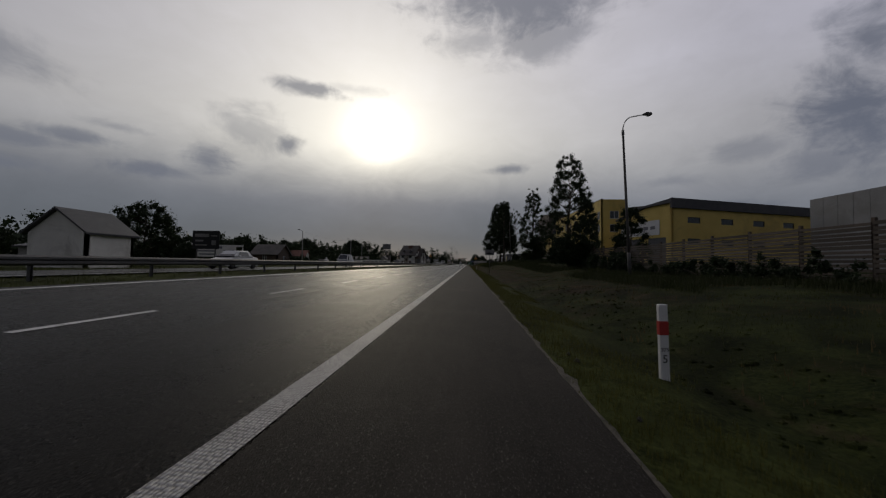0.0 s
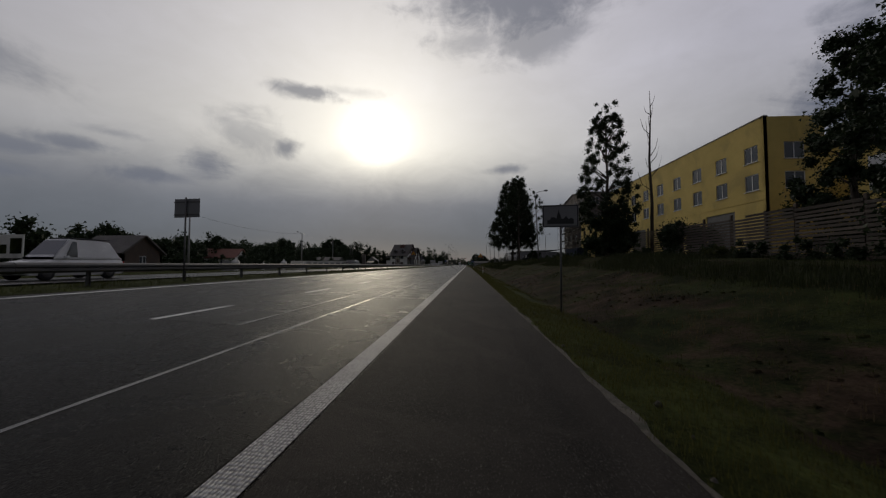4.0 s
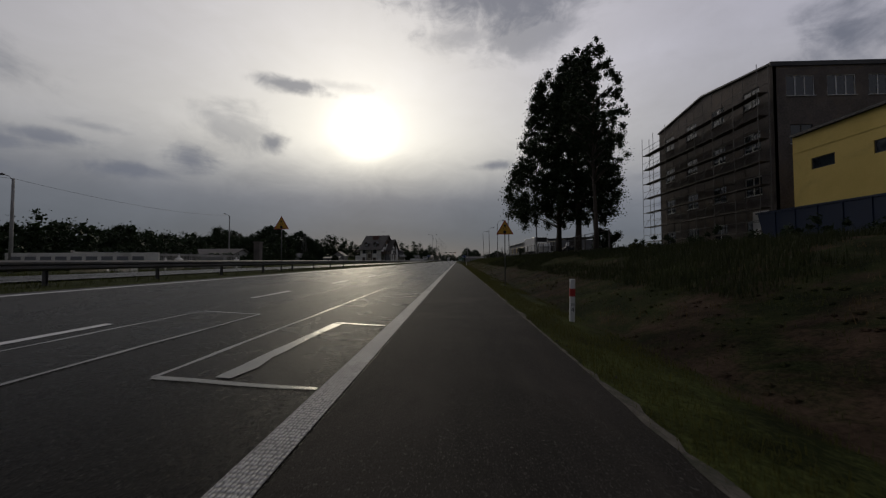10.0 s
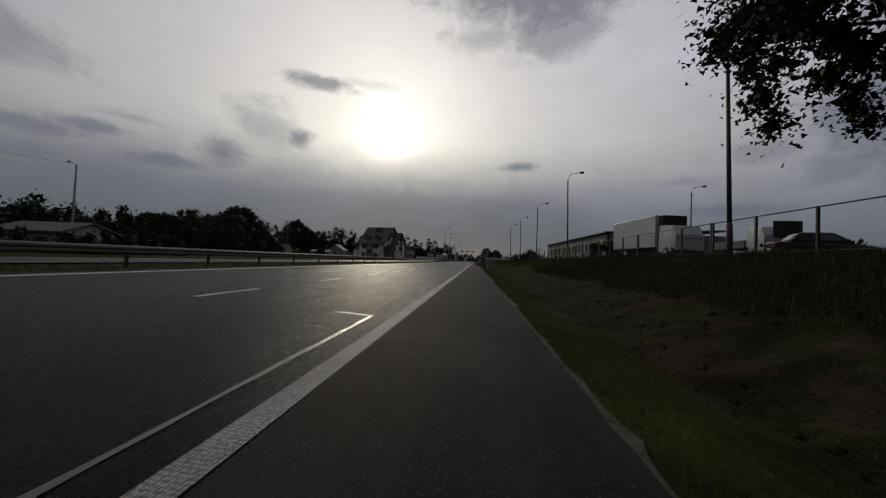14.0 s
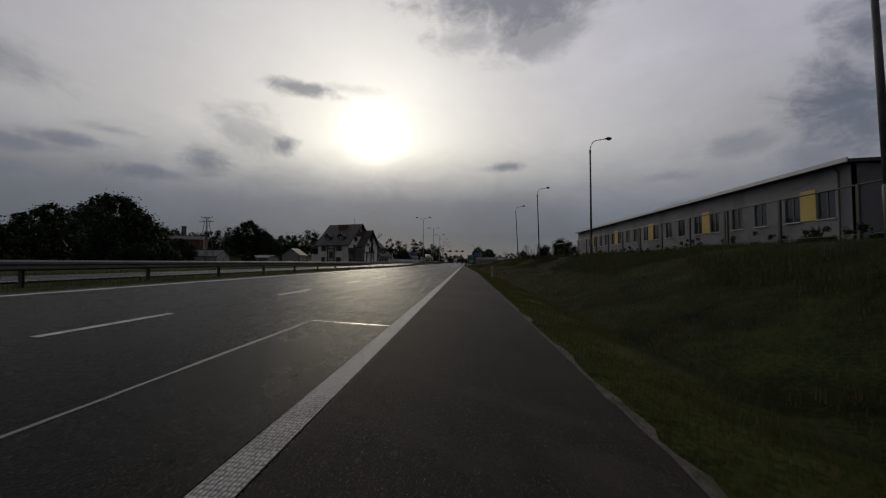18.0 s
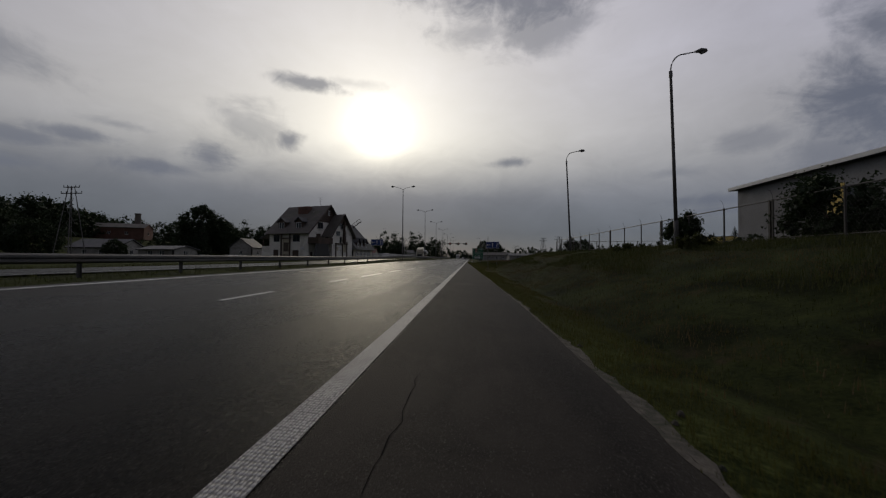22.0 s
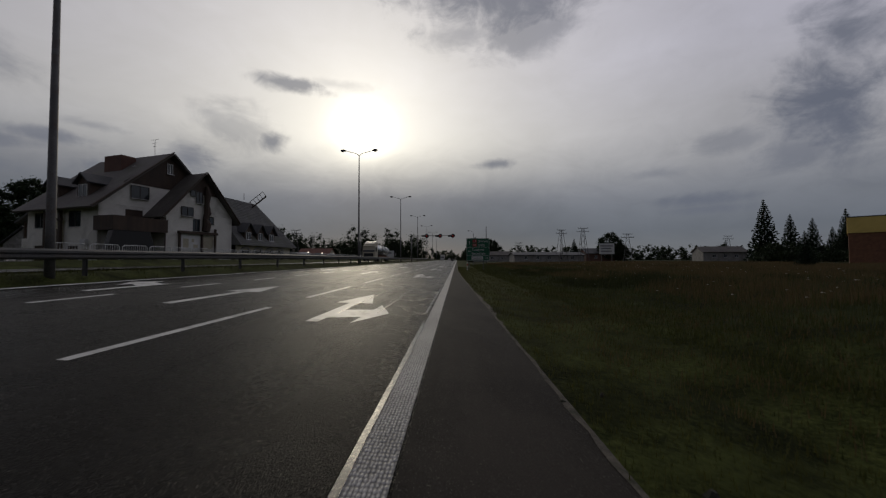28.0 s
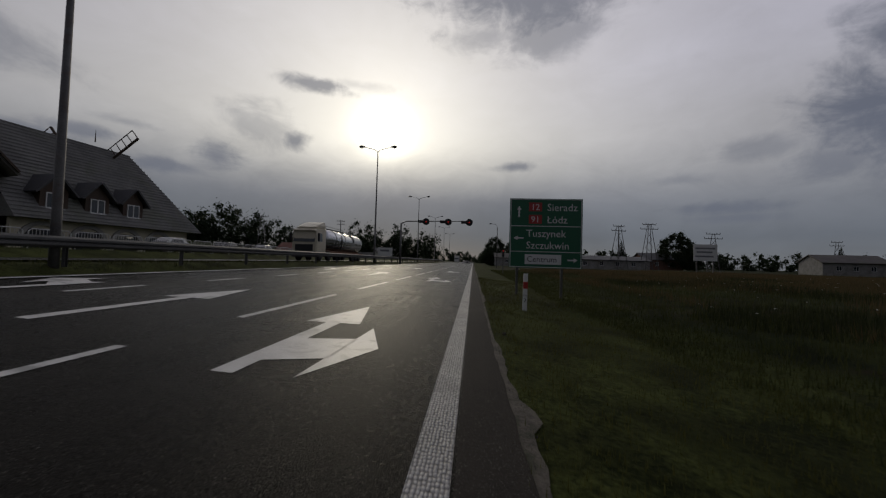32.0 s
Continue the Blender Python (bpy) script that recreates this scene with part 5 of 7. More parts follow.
# long low barn of the inn with the hipped shingle roof
barn = thing("barn", pose(-36.6, 326.4, 0.05, 0, 0, -5), "long barn with arched white wall, grey shingle roof and dormers", "building")
BL = 14.4
facade(barn, pose(0, 0, 0, 0, 0, 90), BL, 3.4, "cream", [("dark", 1.8 + 3.1 * k, 0.3, 2.2, 2.3) for k in range(4)])
arch_ring = Geo()
for k in range(9):
    a0, a1 = math.pi * k / 9, math.pi * (k + 1) / 9
    arch_ring.prism([(1.15 * math.cos(a0), 1.15 * math.sin(a0)), (1.15 * math.cos(a1), 1.15 * math.sin(a1)), (1.45 * math.cos(a1), 1.45 * math.sin(a1)),
                     (1.45 * math.cos(a0), 1.45 * math.sin(a0))], "x", 0.003, 0.14)
am = arch_ring.mesh("arch", M["concrete"])
for k in range(4):
    ob = part("arch", am, None, barn)
    ob.location = (0, 1.8 + 3.1 * k, 1.7)
part("back_wall", Geo().box(-12.3, -12.0, 0, BL, 0, 3.4), M["cream"], barn)
part("end_wall", Geo().box(-12, 0, BL - 0.3, BL, 0, 3.4), M["cream"], barn)
rv = [(0.9, -0.3, 3.3), (0.9, BL + 1.0, 3.3), (-13, BL + 1.0, 3.3), (-13, -0.3, 3.3), (-5.6, -0.3, 11.4), (-5.6, BL - 2.2, 11.4)]
rg = Geo()
for a in ((0, 1, 5, 4), (2, 3, 4, 5)):
    rg.quad(*[rv[i] for i in a])
i0 = len(rg.v)
rg.v += [rv[1], rv[2], rv[5], rv[3], rv[0], rv[4]]
rg.f += [(i0, i0 + 1, i0 + 2), (i0 + 3, i0 + 4, i0 + 5), ]
rg.quad(rv[0], rv[3], rv[2], rv[1])
part("roof", rg, M["thatch"], barn)
for k in range(26):
    t0 = (k + 0.5) / 26
    x, z = 0.9 - 6.5 * t0, 3.3 + 8.1 * t0
    part("shingle_course", Geo().box(x - 0.05, x + 0.03, -0.25, BL + 0.95 - 3.1 * t0, z + 0.01, z + 0.075), M["thatch"], barn)
for y in (2.4, 5.4, 8.4):
    dr = part("dormer", Geo().box(-2.6, 0.1, y - 0.9, y + 0.9, 4.0, 5.6).prism([(y - 0.9, 5.6), (y + 0.9, 5.6), (y, 6.7)], "x", -3.2, 0.1), M["timber"], barn)
    part("dormer_roof", roof_slab(y - 1.3, 5.25, y, 6.8, -4.0, 0.5, 0.14), M["roofdark"], dr)
    part("dormer_roof", roof_slab(y + 1.3, 5.25, y, 6.8, -4.0, 0.5, 0.14), M["roofdark"], dr)
    add_window(barn, pose(0.22, y, 4.2, 0, 0, 90), 0, 0, 1.1, 1.2, "double")
for y in (2.0, 9.0):
    part("finial", Geo().tube([(-5.6, y, 11.8), (-5.6, y, 13.0)], [0.06, 0.02], 6), M["timber"], barn)

mill = thing("windmill", pose(-44.4, 341.5, -0.4), "dark wooden post windmill with lattice sails behind the barn", "windmill")
part("body", Geo().prism([(-2.4, 0), (2.4, 0), (2.0, 8.6), (-2.0, 8.6)], "y", -2.4, 2.4), M["timber"], mill)
part("roof", Geo().prism([(-2.4, 8.6), (2.4, 8.6), (0, 10.6)], "y", -2.7, 2.7), M["roofdark"], mill)
for q in range(4):
    a = radians(38 + 90 * q)
    c, s = math.cos(a), math.sin(a)
    sail = Geo().tube([(0, -3.0, 9.0), (7.4 * c, -3.0, 9.0 + 7.4 * s)], 0.13, 6)
    for off in (0.0, 1.1):
        sail.tube([(2 * c - off * s, -3.05, 9 + 2 * s + off * c), (7.4 * c - off * s, -3.05, 9 + 7.4 * s + off * c)], 0.05, 5)
    for j in range(8):
        r = 2 + 0.77 * j
        sail.tube([(r * c, -3.05, 9 + r * s), (r * c - 1.1 * s, -3.05, 9 + r * s + 1.1 * c)], 0.05, 5)
    part("sail", sail, M["timber"], mill)

for ob, size in ((inn, 1.2), (barn, 1.12), (mill, 1.07)):
    ob.scale = (size, size, size)

# ---- small houses and sheds ----
def cottage(x, y, w, d, eave, ridge, rz, wall, roof, label, wins=2, along="x", name="house"):
    """A plain house: four walls, a pitched roof with thickness, windows and a door."""
    h = thing(name, pose(x, y, ground_z(x, y, False) - 0.1, 0, 0, rz), label, "building")
    ops = [("double", w * (k + 1) / (wins + 1), eave * 0.42, 1.1, 1.2) for k in range(wins)] if wins else []
    facade(h, pose(-w / 2, -d / 2, 0), w, eave, wall, ops)
    facade(h, pose(w / 2, -d / 2, 0, 0, 0, 90), d, eave, wall, [("double", d / 2, eave * 0.42, 1.1, 1.2)] if wins else [])
    part("wall", Geo().box(-w / 2, -w / 2 + 0.3, -d / 2 + 0.3, d / 2, 0, eave), M[wall], h)
    part("wall", Geo().box(-w / 2, w / 2, d / 2 - 0.3, d / 2, 0, eave), M[wall], h)
    o = 0.4
    if along == "x":
        part("roof", roof_slab(-d / 2 - o, eave - 0.15, 0, ridge, -w / 2 - o, w / 2 + o), M[roof], h)
        part("roof", roof_slab(d / 2 + o, eave - 0.15, 0, ridge, -w / 2 - o, w / 2 + o), M[roof], h)
        for a, b in ((-w / 2, -w / 2 + 0.3), (w / 2 - 0.3, w / 2)):
            part("gable", Geo().prism([(-d / 2, eave), (d / 2, eave), (0, ridge - 0.05)], "x", a, b), M[wall], h)
    else:
        for s in (-1, 1):
            ln = math.hypot(w / 2 + o, ridge - eave)
            part("roof", Geo().prism([(s * (w / 2 + o), eave - 0.15), (0, ridge), (0, ridge + 0.2), (s * (w / 2 + o), eave + 0.05)], "y", -d / 2 - o, d / 2 + o), M[roof], h)
        for a, b in ((-d / 2, -d / 2 + 0.3), (d / 2 - 0.3, d / 2)):
            part("gable", Geo().prism([(-w / 2, eave), (w / 2, eave), (0, ridge - 0.05)], "y", a, b), M[wall], h)
    return h


cottage(-39.5, 36, 6.4, 5, 3.6, 6.0, 0, "white", "roofdark", "white rendered house with a plain windowless gable", 0, "y")
cottage(-57, 50, 9, 7, 2.6, 3.4, 0, "concrete", "roofdark", "low grey shed behind the roadside", 0)
cottage(-47, 86, 6.5, 6, 2.6, 5.0, 0, "timber", "rooftile", "dark brick barn with a steep grey roof", 1)
cottage(-62, 128, 9, 7, 2.8, 5.0, 10, "white", "roofred", "small white house with a red roof among trees", 2)
cottage(-53, 176, 10, 7, 2.6, 3.8, 0, "concrete", "rooftile", "low grey outbuilding by the yard", 2)
cottage(-150, 357, 18, 10, 5.0, 6.9, 25, "brick", "rooftile", "dull brown-red house with a shallow grey roof", 2)
cottage(-66, 287, 8, 7, 2.5, 3.2, 0, "concrete", "roofdark", "small grey flat-roofed house", 2)
cottage(-95, 300, 12, 9, 3.0, 5.2, 8, "concrete", "roofdark", "grey outbuilding among the gardens", 2)
cottage(-77, 332, 8, 7, 4.2, 7.2, 0, "concrete", "roofdark", "small house with a pale sheet roof", 1, "y")
cottage(34, 404, 26, 8, 2.6, 3.6, 5, "concrete", "roofdark", "long low grey building across the meadow", 5)
cottage(62, 428, 12, 9, 3.4, 5.6, 0, "brick", "roofdark", "brick house across the meadow", 2)
cottage(98, 405, 14, 9, 3.4, 5.4, -10, "concrete", "rooftile", "grey house with a brown roof across the meadow", 3)
cottage(126, 380, 10, 9, 4.8, 5.6, 0, "white", "roofdark", "flat-roofed pale house across the meadow", 2)
cottage(18, 450, 18, 9, 3.2, 5.0, 0, "concrete", "rooftile", "low house beyond the crossing", 3)
cottage(-40, 470, 12, 9, 4.4, 6.4, 0, "white", "roofdark", "pale house beyond the crossing", 3)
cottage(-64, 430, 14, 9, 3.4, 6.2, 0, "cream", "roofred", "roadside house beyond the inn", 3)

shop = thing("shop", pose(66.2, 330, 0.2, 0, 0, -46), "yellow flat-roofed shop with a brown lower wall and a poster board", "building")
part("wall", Geo().box(0, 14, 0, 9, 0, 5.2), M["rust"], shop)
part("fascia", Geo().box(-0.15, 14.2, -0.15, 9.1, 5.2, 7.8), M["yellow"], shop, "bright yellow fascia band")
part("roof_edge", Geo().box(-0.2, 14.25, -0.2, 9.2, 7.8, 7.95), M["roofdark"], shop)
part("poster", Geo().box(4.2, 9.4, -0.24, -0.16, 3.5, 6.3), M["ink"], shop, "dark poster with a pale loaf shape")
part("poster_frame", Geo().box(4.05, 9.55, -0.20, -0.17, 3.35, 6.45), M["frame_w"], shop)
part("poster_shape", Geo().tube([(5.0, -0.26, 4.4), (5.8, -0.27, 4.7), (7.2, -0.27, 4.8), (8.4, -0.26, 4.5)], [0.12, 0.45, 0.45, 0.12], 8), M["cream"], shop)


# ---- fences ----
FX = 16.8
bf = thing("board_fence", pose(FX, 0, 0), "tall fence of weathered horizontal boards on dark posts", "fence")
pm = Geo().box(-0.06, 0.06, -0.06, 0.06, -0.4, 2.55).mesh("post", M["timber"])
rngf = random.Random(5)
bm_shared = [Geo().box(-0.02, 0.02, 0.0, 2.96, 0, h).mesh("board", M["plank"]) for h in (0.11, 0.125, 0.14)]
for k in range(22):
    y = -6 + 3.0 * k
    z = ground_z(FX, y + 1.5, False)
    ob = part("post", pm, None, bf)
    ob.location = (0, y, z)
    for j in range(13):
        ob = part("board", rngf.choice(bm_shared), None, bf)
        ob.location = (-0.085 + rngf.uniform(-0.012, 0.012), y + 0.02, z + 0.12 + 0.178 * j)
        ob.rotation_euler = (rngf.uniform(-0.006, 0.006), rngf.uniform(-0.12, 0.12), 0)
far_b = Geo()
for k in range(9):
    y = 60 + 2.6 * k
    z = ground_z(FX + 1, y, False)
    ob = part("post", pm, None, bf)
    ob.location = (1.0, y, z)
    for j in range(12):
        far_b.box(0.9, 0.94, y + 0.03, y + 2.57, z + 0.12 + 0.185 * j, z + 0.25 + 0.185 * j)
tagged(part("far_board_run", far_b, M["plank"], bf), kind="stuff")

CX = 14.5
cf = thing("chain_link_fence", pose(CX, 0, 0), "chain-link fence panels in dark steel frames with bent post tops", "fence")
cpost = Geo().tube([(0, 0, -0.3), (0, 0, 1.97)], 0.042, 6).tube([(0, 0, 1.95), (-0.02, 0, 2.15), (-0.10, 0, 2.34), (-0.22, 0, 2.38)], 0.009, 4).mesh("post", M["frame_d"])
cpost2 = Geo().box(-0.045, 0.045, -0.045, 0.045, -0.3, 1.95).mesh("post", M["frame_d"])
wires = Geo()
n_pan = 40
for k in range(-6, n_pan):
    y = 146 + 3.05 * k
    z, z2 = ground_z(CX, y, False), ground_z(CX, y + 3.0, False)
    ob = part("post", cpost if y > 222 else cpost2, None, cf)
    ob.location = (0, y, z)
    if k % 3 == 0:
        ob = part("post", cpost2, None, cf)
        ob.location = (0, y + 0.16, z)
    part("top_rail", Geo().tube([(0, y, z + 1.92), (0, y + 3.05, z2 + 1.92)], 0.03, 6), M["frame_d"], cf)
    part("bottom_rail", Geo().tube([(0, y, z + 0.25), (0, y + 3.05, z2 + 0.25)], 0.018, 5), M["pole"], cf)
    for j in range(24):
        for s in (1, -1):
            a, b = y + j * 0.127, y + j * 0.127 + s * 1.1
            b2 = min(max(b, y), y + 3.05)
            h = 1.65 * abs(b2 - a) / 1.1
            w = 0.0018
            wires.quad((0, a - w, z + 0.26), (0, a + w, z + 0.26), (0, b2 + w, z + 0.26 + h), (0, b2 - w, z + 0.26 + h))
tagged(part("wire_mesh", wires, M["pole"], cf), kind="stuff")
for y in (146 + 3.05 * n_pan,):
    ob = part("post", cpost, None, cf)
    ob.location = (0, y, ground_z(CX, y, False))
    for k in range(6):
        z = ground_z(CX + 3 * k, y, False)
        part("top_rail", Geo().tube([(3.0 * k, y, z + 1.9), (3.0 * k + 3.0, y, ground_z(CX + 3 * k + 3, y, False) + 1.9)], 0.03, 6), M["frame_d"], cf)
        ob = part("post", cpost2, None, cf)
        ob.location = (3.0 * k + 3.0, y, ground_z(CX + 3 * k + 3, y, False))
part("brace", Geo().tube([(0, 262, ground_z(CX, 262) + 0.3), (0, 265, ground_z(CX, 265) + 1.8)], 0.03, 6), M["pole"], cf)
part("brace", Geo().tube([(0, 265, ground_z(CX, 265) + 0.3), (0, 262, ground_z(CX, 262) + 1.8)], 0.03, 6), M["pole"], cf)


def crowd_barrier():
    t = thing("metal_barrier", pose(0, 0, 0), "light galvanised tube barrier standing at the roadside", "barrier", "barriers before the inn")
    part("frame", Geo().tube([(0, 0.1, 0), (0, 0.1, 0.95), (0, 0.25, 1.08), (0, 2.05, 1.08), (0, 2.2, 0.95), (0, 2.2, 0)], 0.03, 6), M["frame_w"], t)
    part("bottom_rail", Geo().tube([(0, 0.1, 0.2), (0, 2.2, 0.2)], 0.018, 6), M["frame_w"], t)
    for k in range(11):
        part("bar", Geo().tube([(0, 0.28 + 0.175 * k, 0.2), (0, 0.28 + 0.175 * k, 1.07)], 0.013, 5), M["frame_w"], t)
    return t


place(crowd_barrier(), [pose(-24.2, 288 + 2.35 * k, ground_z(-24.2, 289 + 2.35 * k, False) - 0.02) for k in range(34)])


# ---- signs and posts ----
def text_mesh(body, size, mat, align="LEFT"):
    """Lettering as flat mesh, standing in the xz plane."""
    cu = bpy.data.curves.new("lettering", "FONT")
    cu.body, cu.size, cu.align_x, cu.extrude = body, size, align, 0.002
    cu.resolution_u = 2
    tmp = bpy.data.objects.new("lettering", cu)
    scene.collection.objects.link(tmp)
    me = bpy.data.meshes.new_from_object(tmp.evaluated_get(bpy.context.evaluated_depsgraph_get()))
    bpy.data.objects.remove(tmp)
    bpy.data.curves.remove(cu)
    me.transform(Matrix.Rotation(radians(90), 4, "X"))
    me.materials.clear()
    me.materials.append(mat)
    return me


def letters(parent, body, size, x, y, z, mat, align="LEFT"):
    ob = part("lettering", text_mesh(body, size, M[mat], align), None, parent)
    ob.location = (x, y, z)
    return ob


def km_post(x, y, digit, lean):
    t = thing("kilometre_post", pose(x, y, ground_z(x, y) - 0.02, lean, lean * 0.6, 0), "white roadside kilometre post with a red reflector band in the grass", "road post", "kilometre posts")
    body = Geo().box(-0.062, 0.062, -0.04, 0.04, -0.2, 1.1, 0.012)
    part("body", body, M["signwhite"], t)
    part("red_band", Geo().box(-0.064, 0.064, -0.043, 0.043, 0.66, 0.86, 0.004), M["red"], t, "red reflective band")
    letters(t, "375", 0.075, 0, -0.0445, 0.43, "ink", "CENTER")
    letters(t, digit, 0.16, 0, -0.0445, 0.27, "ink", "CENTER")
    return t


km_post(4.4, 5.9, "5", -1.5)
km_post(4.08, 105.1, "4", 1.5)
km_post(4.1, 212.0, "3", 1.0)
km_post(1.75, 311.7, "2", 1.0)


def town_sign(x, y, z, rz):
    t = thing("town_sign", pose(x, y, z, 0, 0, rz), "white built-up-area sign with a black town outline on a steel pole", "road sign")
    part("pole", Geo().tube([(0, 0.05, -0.9), (0.02, 0.05, 3.35)], 0.035, 10), M["steel"], t, smooth=True)
    part("plate", Geo().box(-0.62, 0.62, -0.01, 0.01, 2.5, 3.3, 0.004), M["signshade"], t)
    part("border", Geo().box(-0.6, 0.6, -0.016, -0.012, 2.52, 2.55).box(-0.6, 0.6, -0.016, -0.012, 3.25, 3.28).box(-0.6, -0.57, -0.016, -0.012, 2.55, 3.25)
         .box(0.57, 0.6, -0.016, -0.012, 2.55, 3.25), M["ink"], t)
    sk = [(-0.45, 2.62), (0.45, 2.62), (0.45, 2.78), (0.36, 2.84), (0.28, 2.78), (0.2, 2.9), (0.1, 2.8), (0.04, 2.8), (-0.06, 3.12), (-0.14, 2.8), (-0.2, 2.86),
          (-0.32, 2.86), (-0.36, 2.76), (-0.45, 2.76)]
    part("town_outline", Geo().prism(sk, "y", -0.017, -0.012), M["ink"], t)
    part("back_frame", Geo().box(-0.64, 0.64, 0.012, 0.03, 2.6, 2.64).box(-0.64, 0.64, 0.012, 0.03, 3.14, 3.18), M["steel"], t)
    return t


town_sign(4.6, 52.0, ground_z(4.6, 52.0) + 0.5, -6)
town_sign(-10.65, 53.5, MEDIAN_Z + 0.2, 174)


def warning_sign(x, y, z, rz):
    t = thing("warning_sign", pose(x, y, z, 0, 0, rz), "yellow triangular traffic-light warning sign with a red rim", "road sign", "warning signs")
    part("pole", Geo().tube([(0, 0.04, -1.0), (0, 0.04, 3.55)], 0.032, 10), M["steel"], t, smooth=True)
    tri = lambda s, zc: [(-0.53 * s, zc - 0.30 * s), (0.53 * s, zc - 0.30 * s), (0.0, zc + 0.61 * s)]
    part("rim", Geo().prism(tri(1.0, 3.1), "y", -0.012, 0.012), M["red"], t)
    part("plate", Geo().prism(tri(0.84, 3.1), "y", -0.02, -0.0135), M["signyellow"], t)
    for z, r in ((2.94, 0.098), (3.15, 0.098), (3.34, 0.075)):
        disc = part("symbol_disc", Geo().prism([(r * math.cos(k * math.pi / 10), z + r * math.sin(k * math.pi / 10)) for k in range(20)], "y", -0.025, -0.0215), M["ink"], t)
        if z == 3.15:
            part("disc_centre", Geo().prism([(0.08 * math.cos(k * math.pi / 10), z + 0.08 * math.sin(k * math.pi / 10)) for k in range(20)], "y", -0.029, -0.0255), M["signyellow"], disc)
    return t


warning_sign(4.1, 118.0, 0.0, -4)
warning_sign(-11.0, 120.1, 0.6, 0)


def flat_arrow(x, z, kind, s=1.0):
    g2 = Geo()
    if kind == "up":
        polys = [[(-0.045, -0.3), (0.045, -0.3), (0.045, 0.12), (-0.045, 0.12)], [(-0.13, 0.12), (0.13, 0.12), (0, 0.34)]]
    elif kind == "left":
        polys = [[(-0.06, -0.04), (0.28, -0.04), (0.28, 0.04), (-0.06, 0.04)], [(-0.06, -0.13), (-0.06, 0.13), (-0.28, 0.0)]]
    elif kind == "right":
        polys = [[(-0.28, -0.04), (0.06, -0.04), (0.06, 0.04), (-0.28, 0.04)], [(0.06, -0.13), (0.06, 0.13), (0.28, 0.0)]]
    else:
        polys = [[(-0.045, -0.3), (0.045, -0.3), (0.045, 0.08), (-0.045, 0.08)], [(0.045, -0.1), (0.045, 0.0), (0.15, 0.12), (0.15, 0.02)], [(0.12, 0.0), (0.26, 0.14), (0.1, 0.24)]]
    for p in polys:
        g2.prism([(x + a * s, z + b * s) for a, b in p], "y", -0.03, -0.0215)
    return g2


def lane_sign(x, y, z, arrows):
    t = thing("lane_sign", pose(x, y, z), "blue lane-arrow sign with white arrows on two slim posts", "road sign", "lane signs")
    for px in (-0.72, 0.72):
        part("post", Geo().tube([(px, 0.05, -1.1), (px, 0.05, 4.0)], 0.04, 8), M["pole"], t, smooth=True)
    part("plate", Geo().box(-1.08, 1.08, -0.012, 0.012, 2.95, 4.05, 0.004), M["blue"], t)
    part("border", Geo().box(-1.05, 1.05, -0.02, -0.0135, 2.98, 3.02).box(-1.05, 1.05, -0.02, -0.0135, 3.98, 4.02).box(-1.05, -1.01, -0.02, -0.0135, 3.02, 3.98)
         .box(1.01, 1.05, -0.02, -0.0135, 3.02, 3.98), M["signwhite"], t)
    for px, k in arrows:
        part("arrow", flat_arrow(px, 3.5, k, 1.2), M["signwhite"], t)
    return t


lane_sign(4.28, 261.4, 0.1, [(-0.68, "left"), (0, "up"), (0.68, "right_up")]).scale = (0.84, 0.84, 0.84)
lane_sign(-12.1, 262.0, MEDIAN_Z + 0.06, [(-0.68, "left"), (0, "up"), (0.68, "up")]).scale = (0.8, 0.8, 0.8)

ds = thing("direction_sign", pose(3.41, 317.3, -0.05), "large green direction sign with white town names on steel posts", "road sign")
for px in (-1.5, 0.9):
    part("post", Geo().box(px - 0.06, px + 0.06, 0.05, 0.17, -0.4, 4.9), M["steel"], ds)
Z0, Z1 = 1.28, 5.08
part("plate", Geo().box(-1.95, 1.95, -0.02, 0.02, Z0, Z1, 0.008), M["green"], ds)
for z in (2.15, 3.55):
    part("divider", Geo().box(-1.9, 1.9, -0.03, -0.0215, z, z + 0.035), M["signwhite"], ds)
part("border", Geo().box(-1.91, 1.91, -0.03, -0.0215, Z0 + 0.03, Z0 + 0.065).box(-1.91, 1.91, -0.03, -0.0215, Z1 - 0.065, Z1 - 0.03)
     .box(-1.91, -1.875, -0.03, -0.0215, Z0 + 0.065, Z1 - 0.065).box(1.875, 1.91, -0.03, -0.0215, Z0 + 0.065, Z1 - 0.065), M["signwhite"], ds)
for z, num in ((4.42, "12"), (3.74, "91")):
    part("number_field", Geo().box(-0.92, -0.22, -0.035, -0.0215, z - 0.04, z + 0.44), M["red"], ds)
    letters(ds, num, 0.48, -0.57, -0.038, z + 0.03, "signwhite", "CENTER")
for body, x, z in (("Sieradz", 0.05, 4.42), ("Łódz", 0.05, 3.74), ("Tuszynek", -1.05, 2.98), ("Szczukwin", -1.05, 2.33)):
    letters(ds, body, 0.56, x, -0.024, z, "signwhite")
part("white_field", Geo().box(-1.1, 0.85, -0.035, -0.0215, 1.48, 2.02), M["signwhite"], ds)
letters(ds, "Centrum", 0.44, -1.0, -0.038, 1.61, "ink")
part("arrow", flat_arrow(-1.45, 4.35, "up", 0.95), M["signwhite"], ds)
part("arrow", flat_arrow(-1.45, 2.9, "left", 0.95), M["signwhite"], ds)
part("arrow", flat_arrow(1.45, 1.74, "right", 0.95), M["signwhite"], ds)
ds.scale = (0.82, 0.82, 0.82)


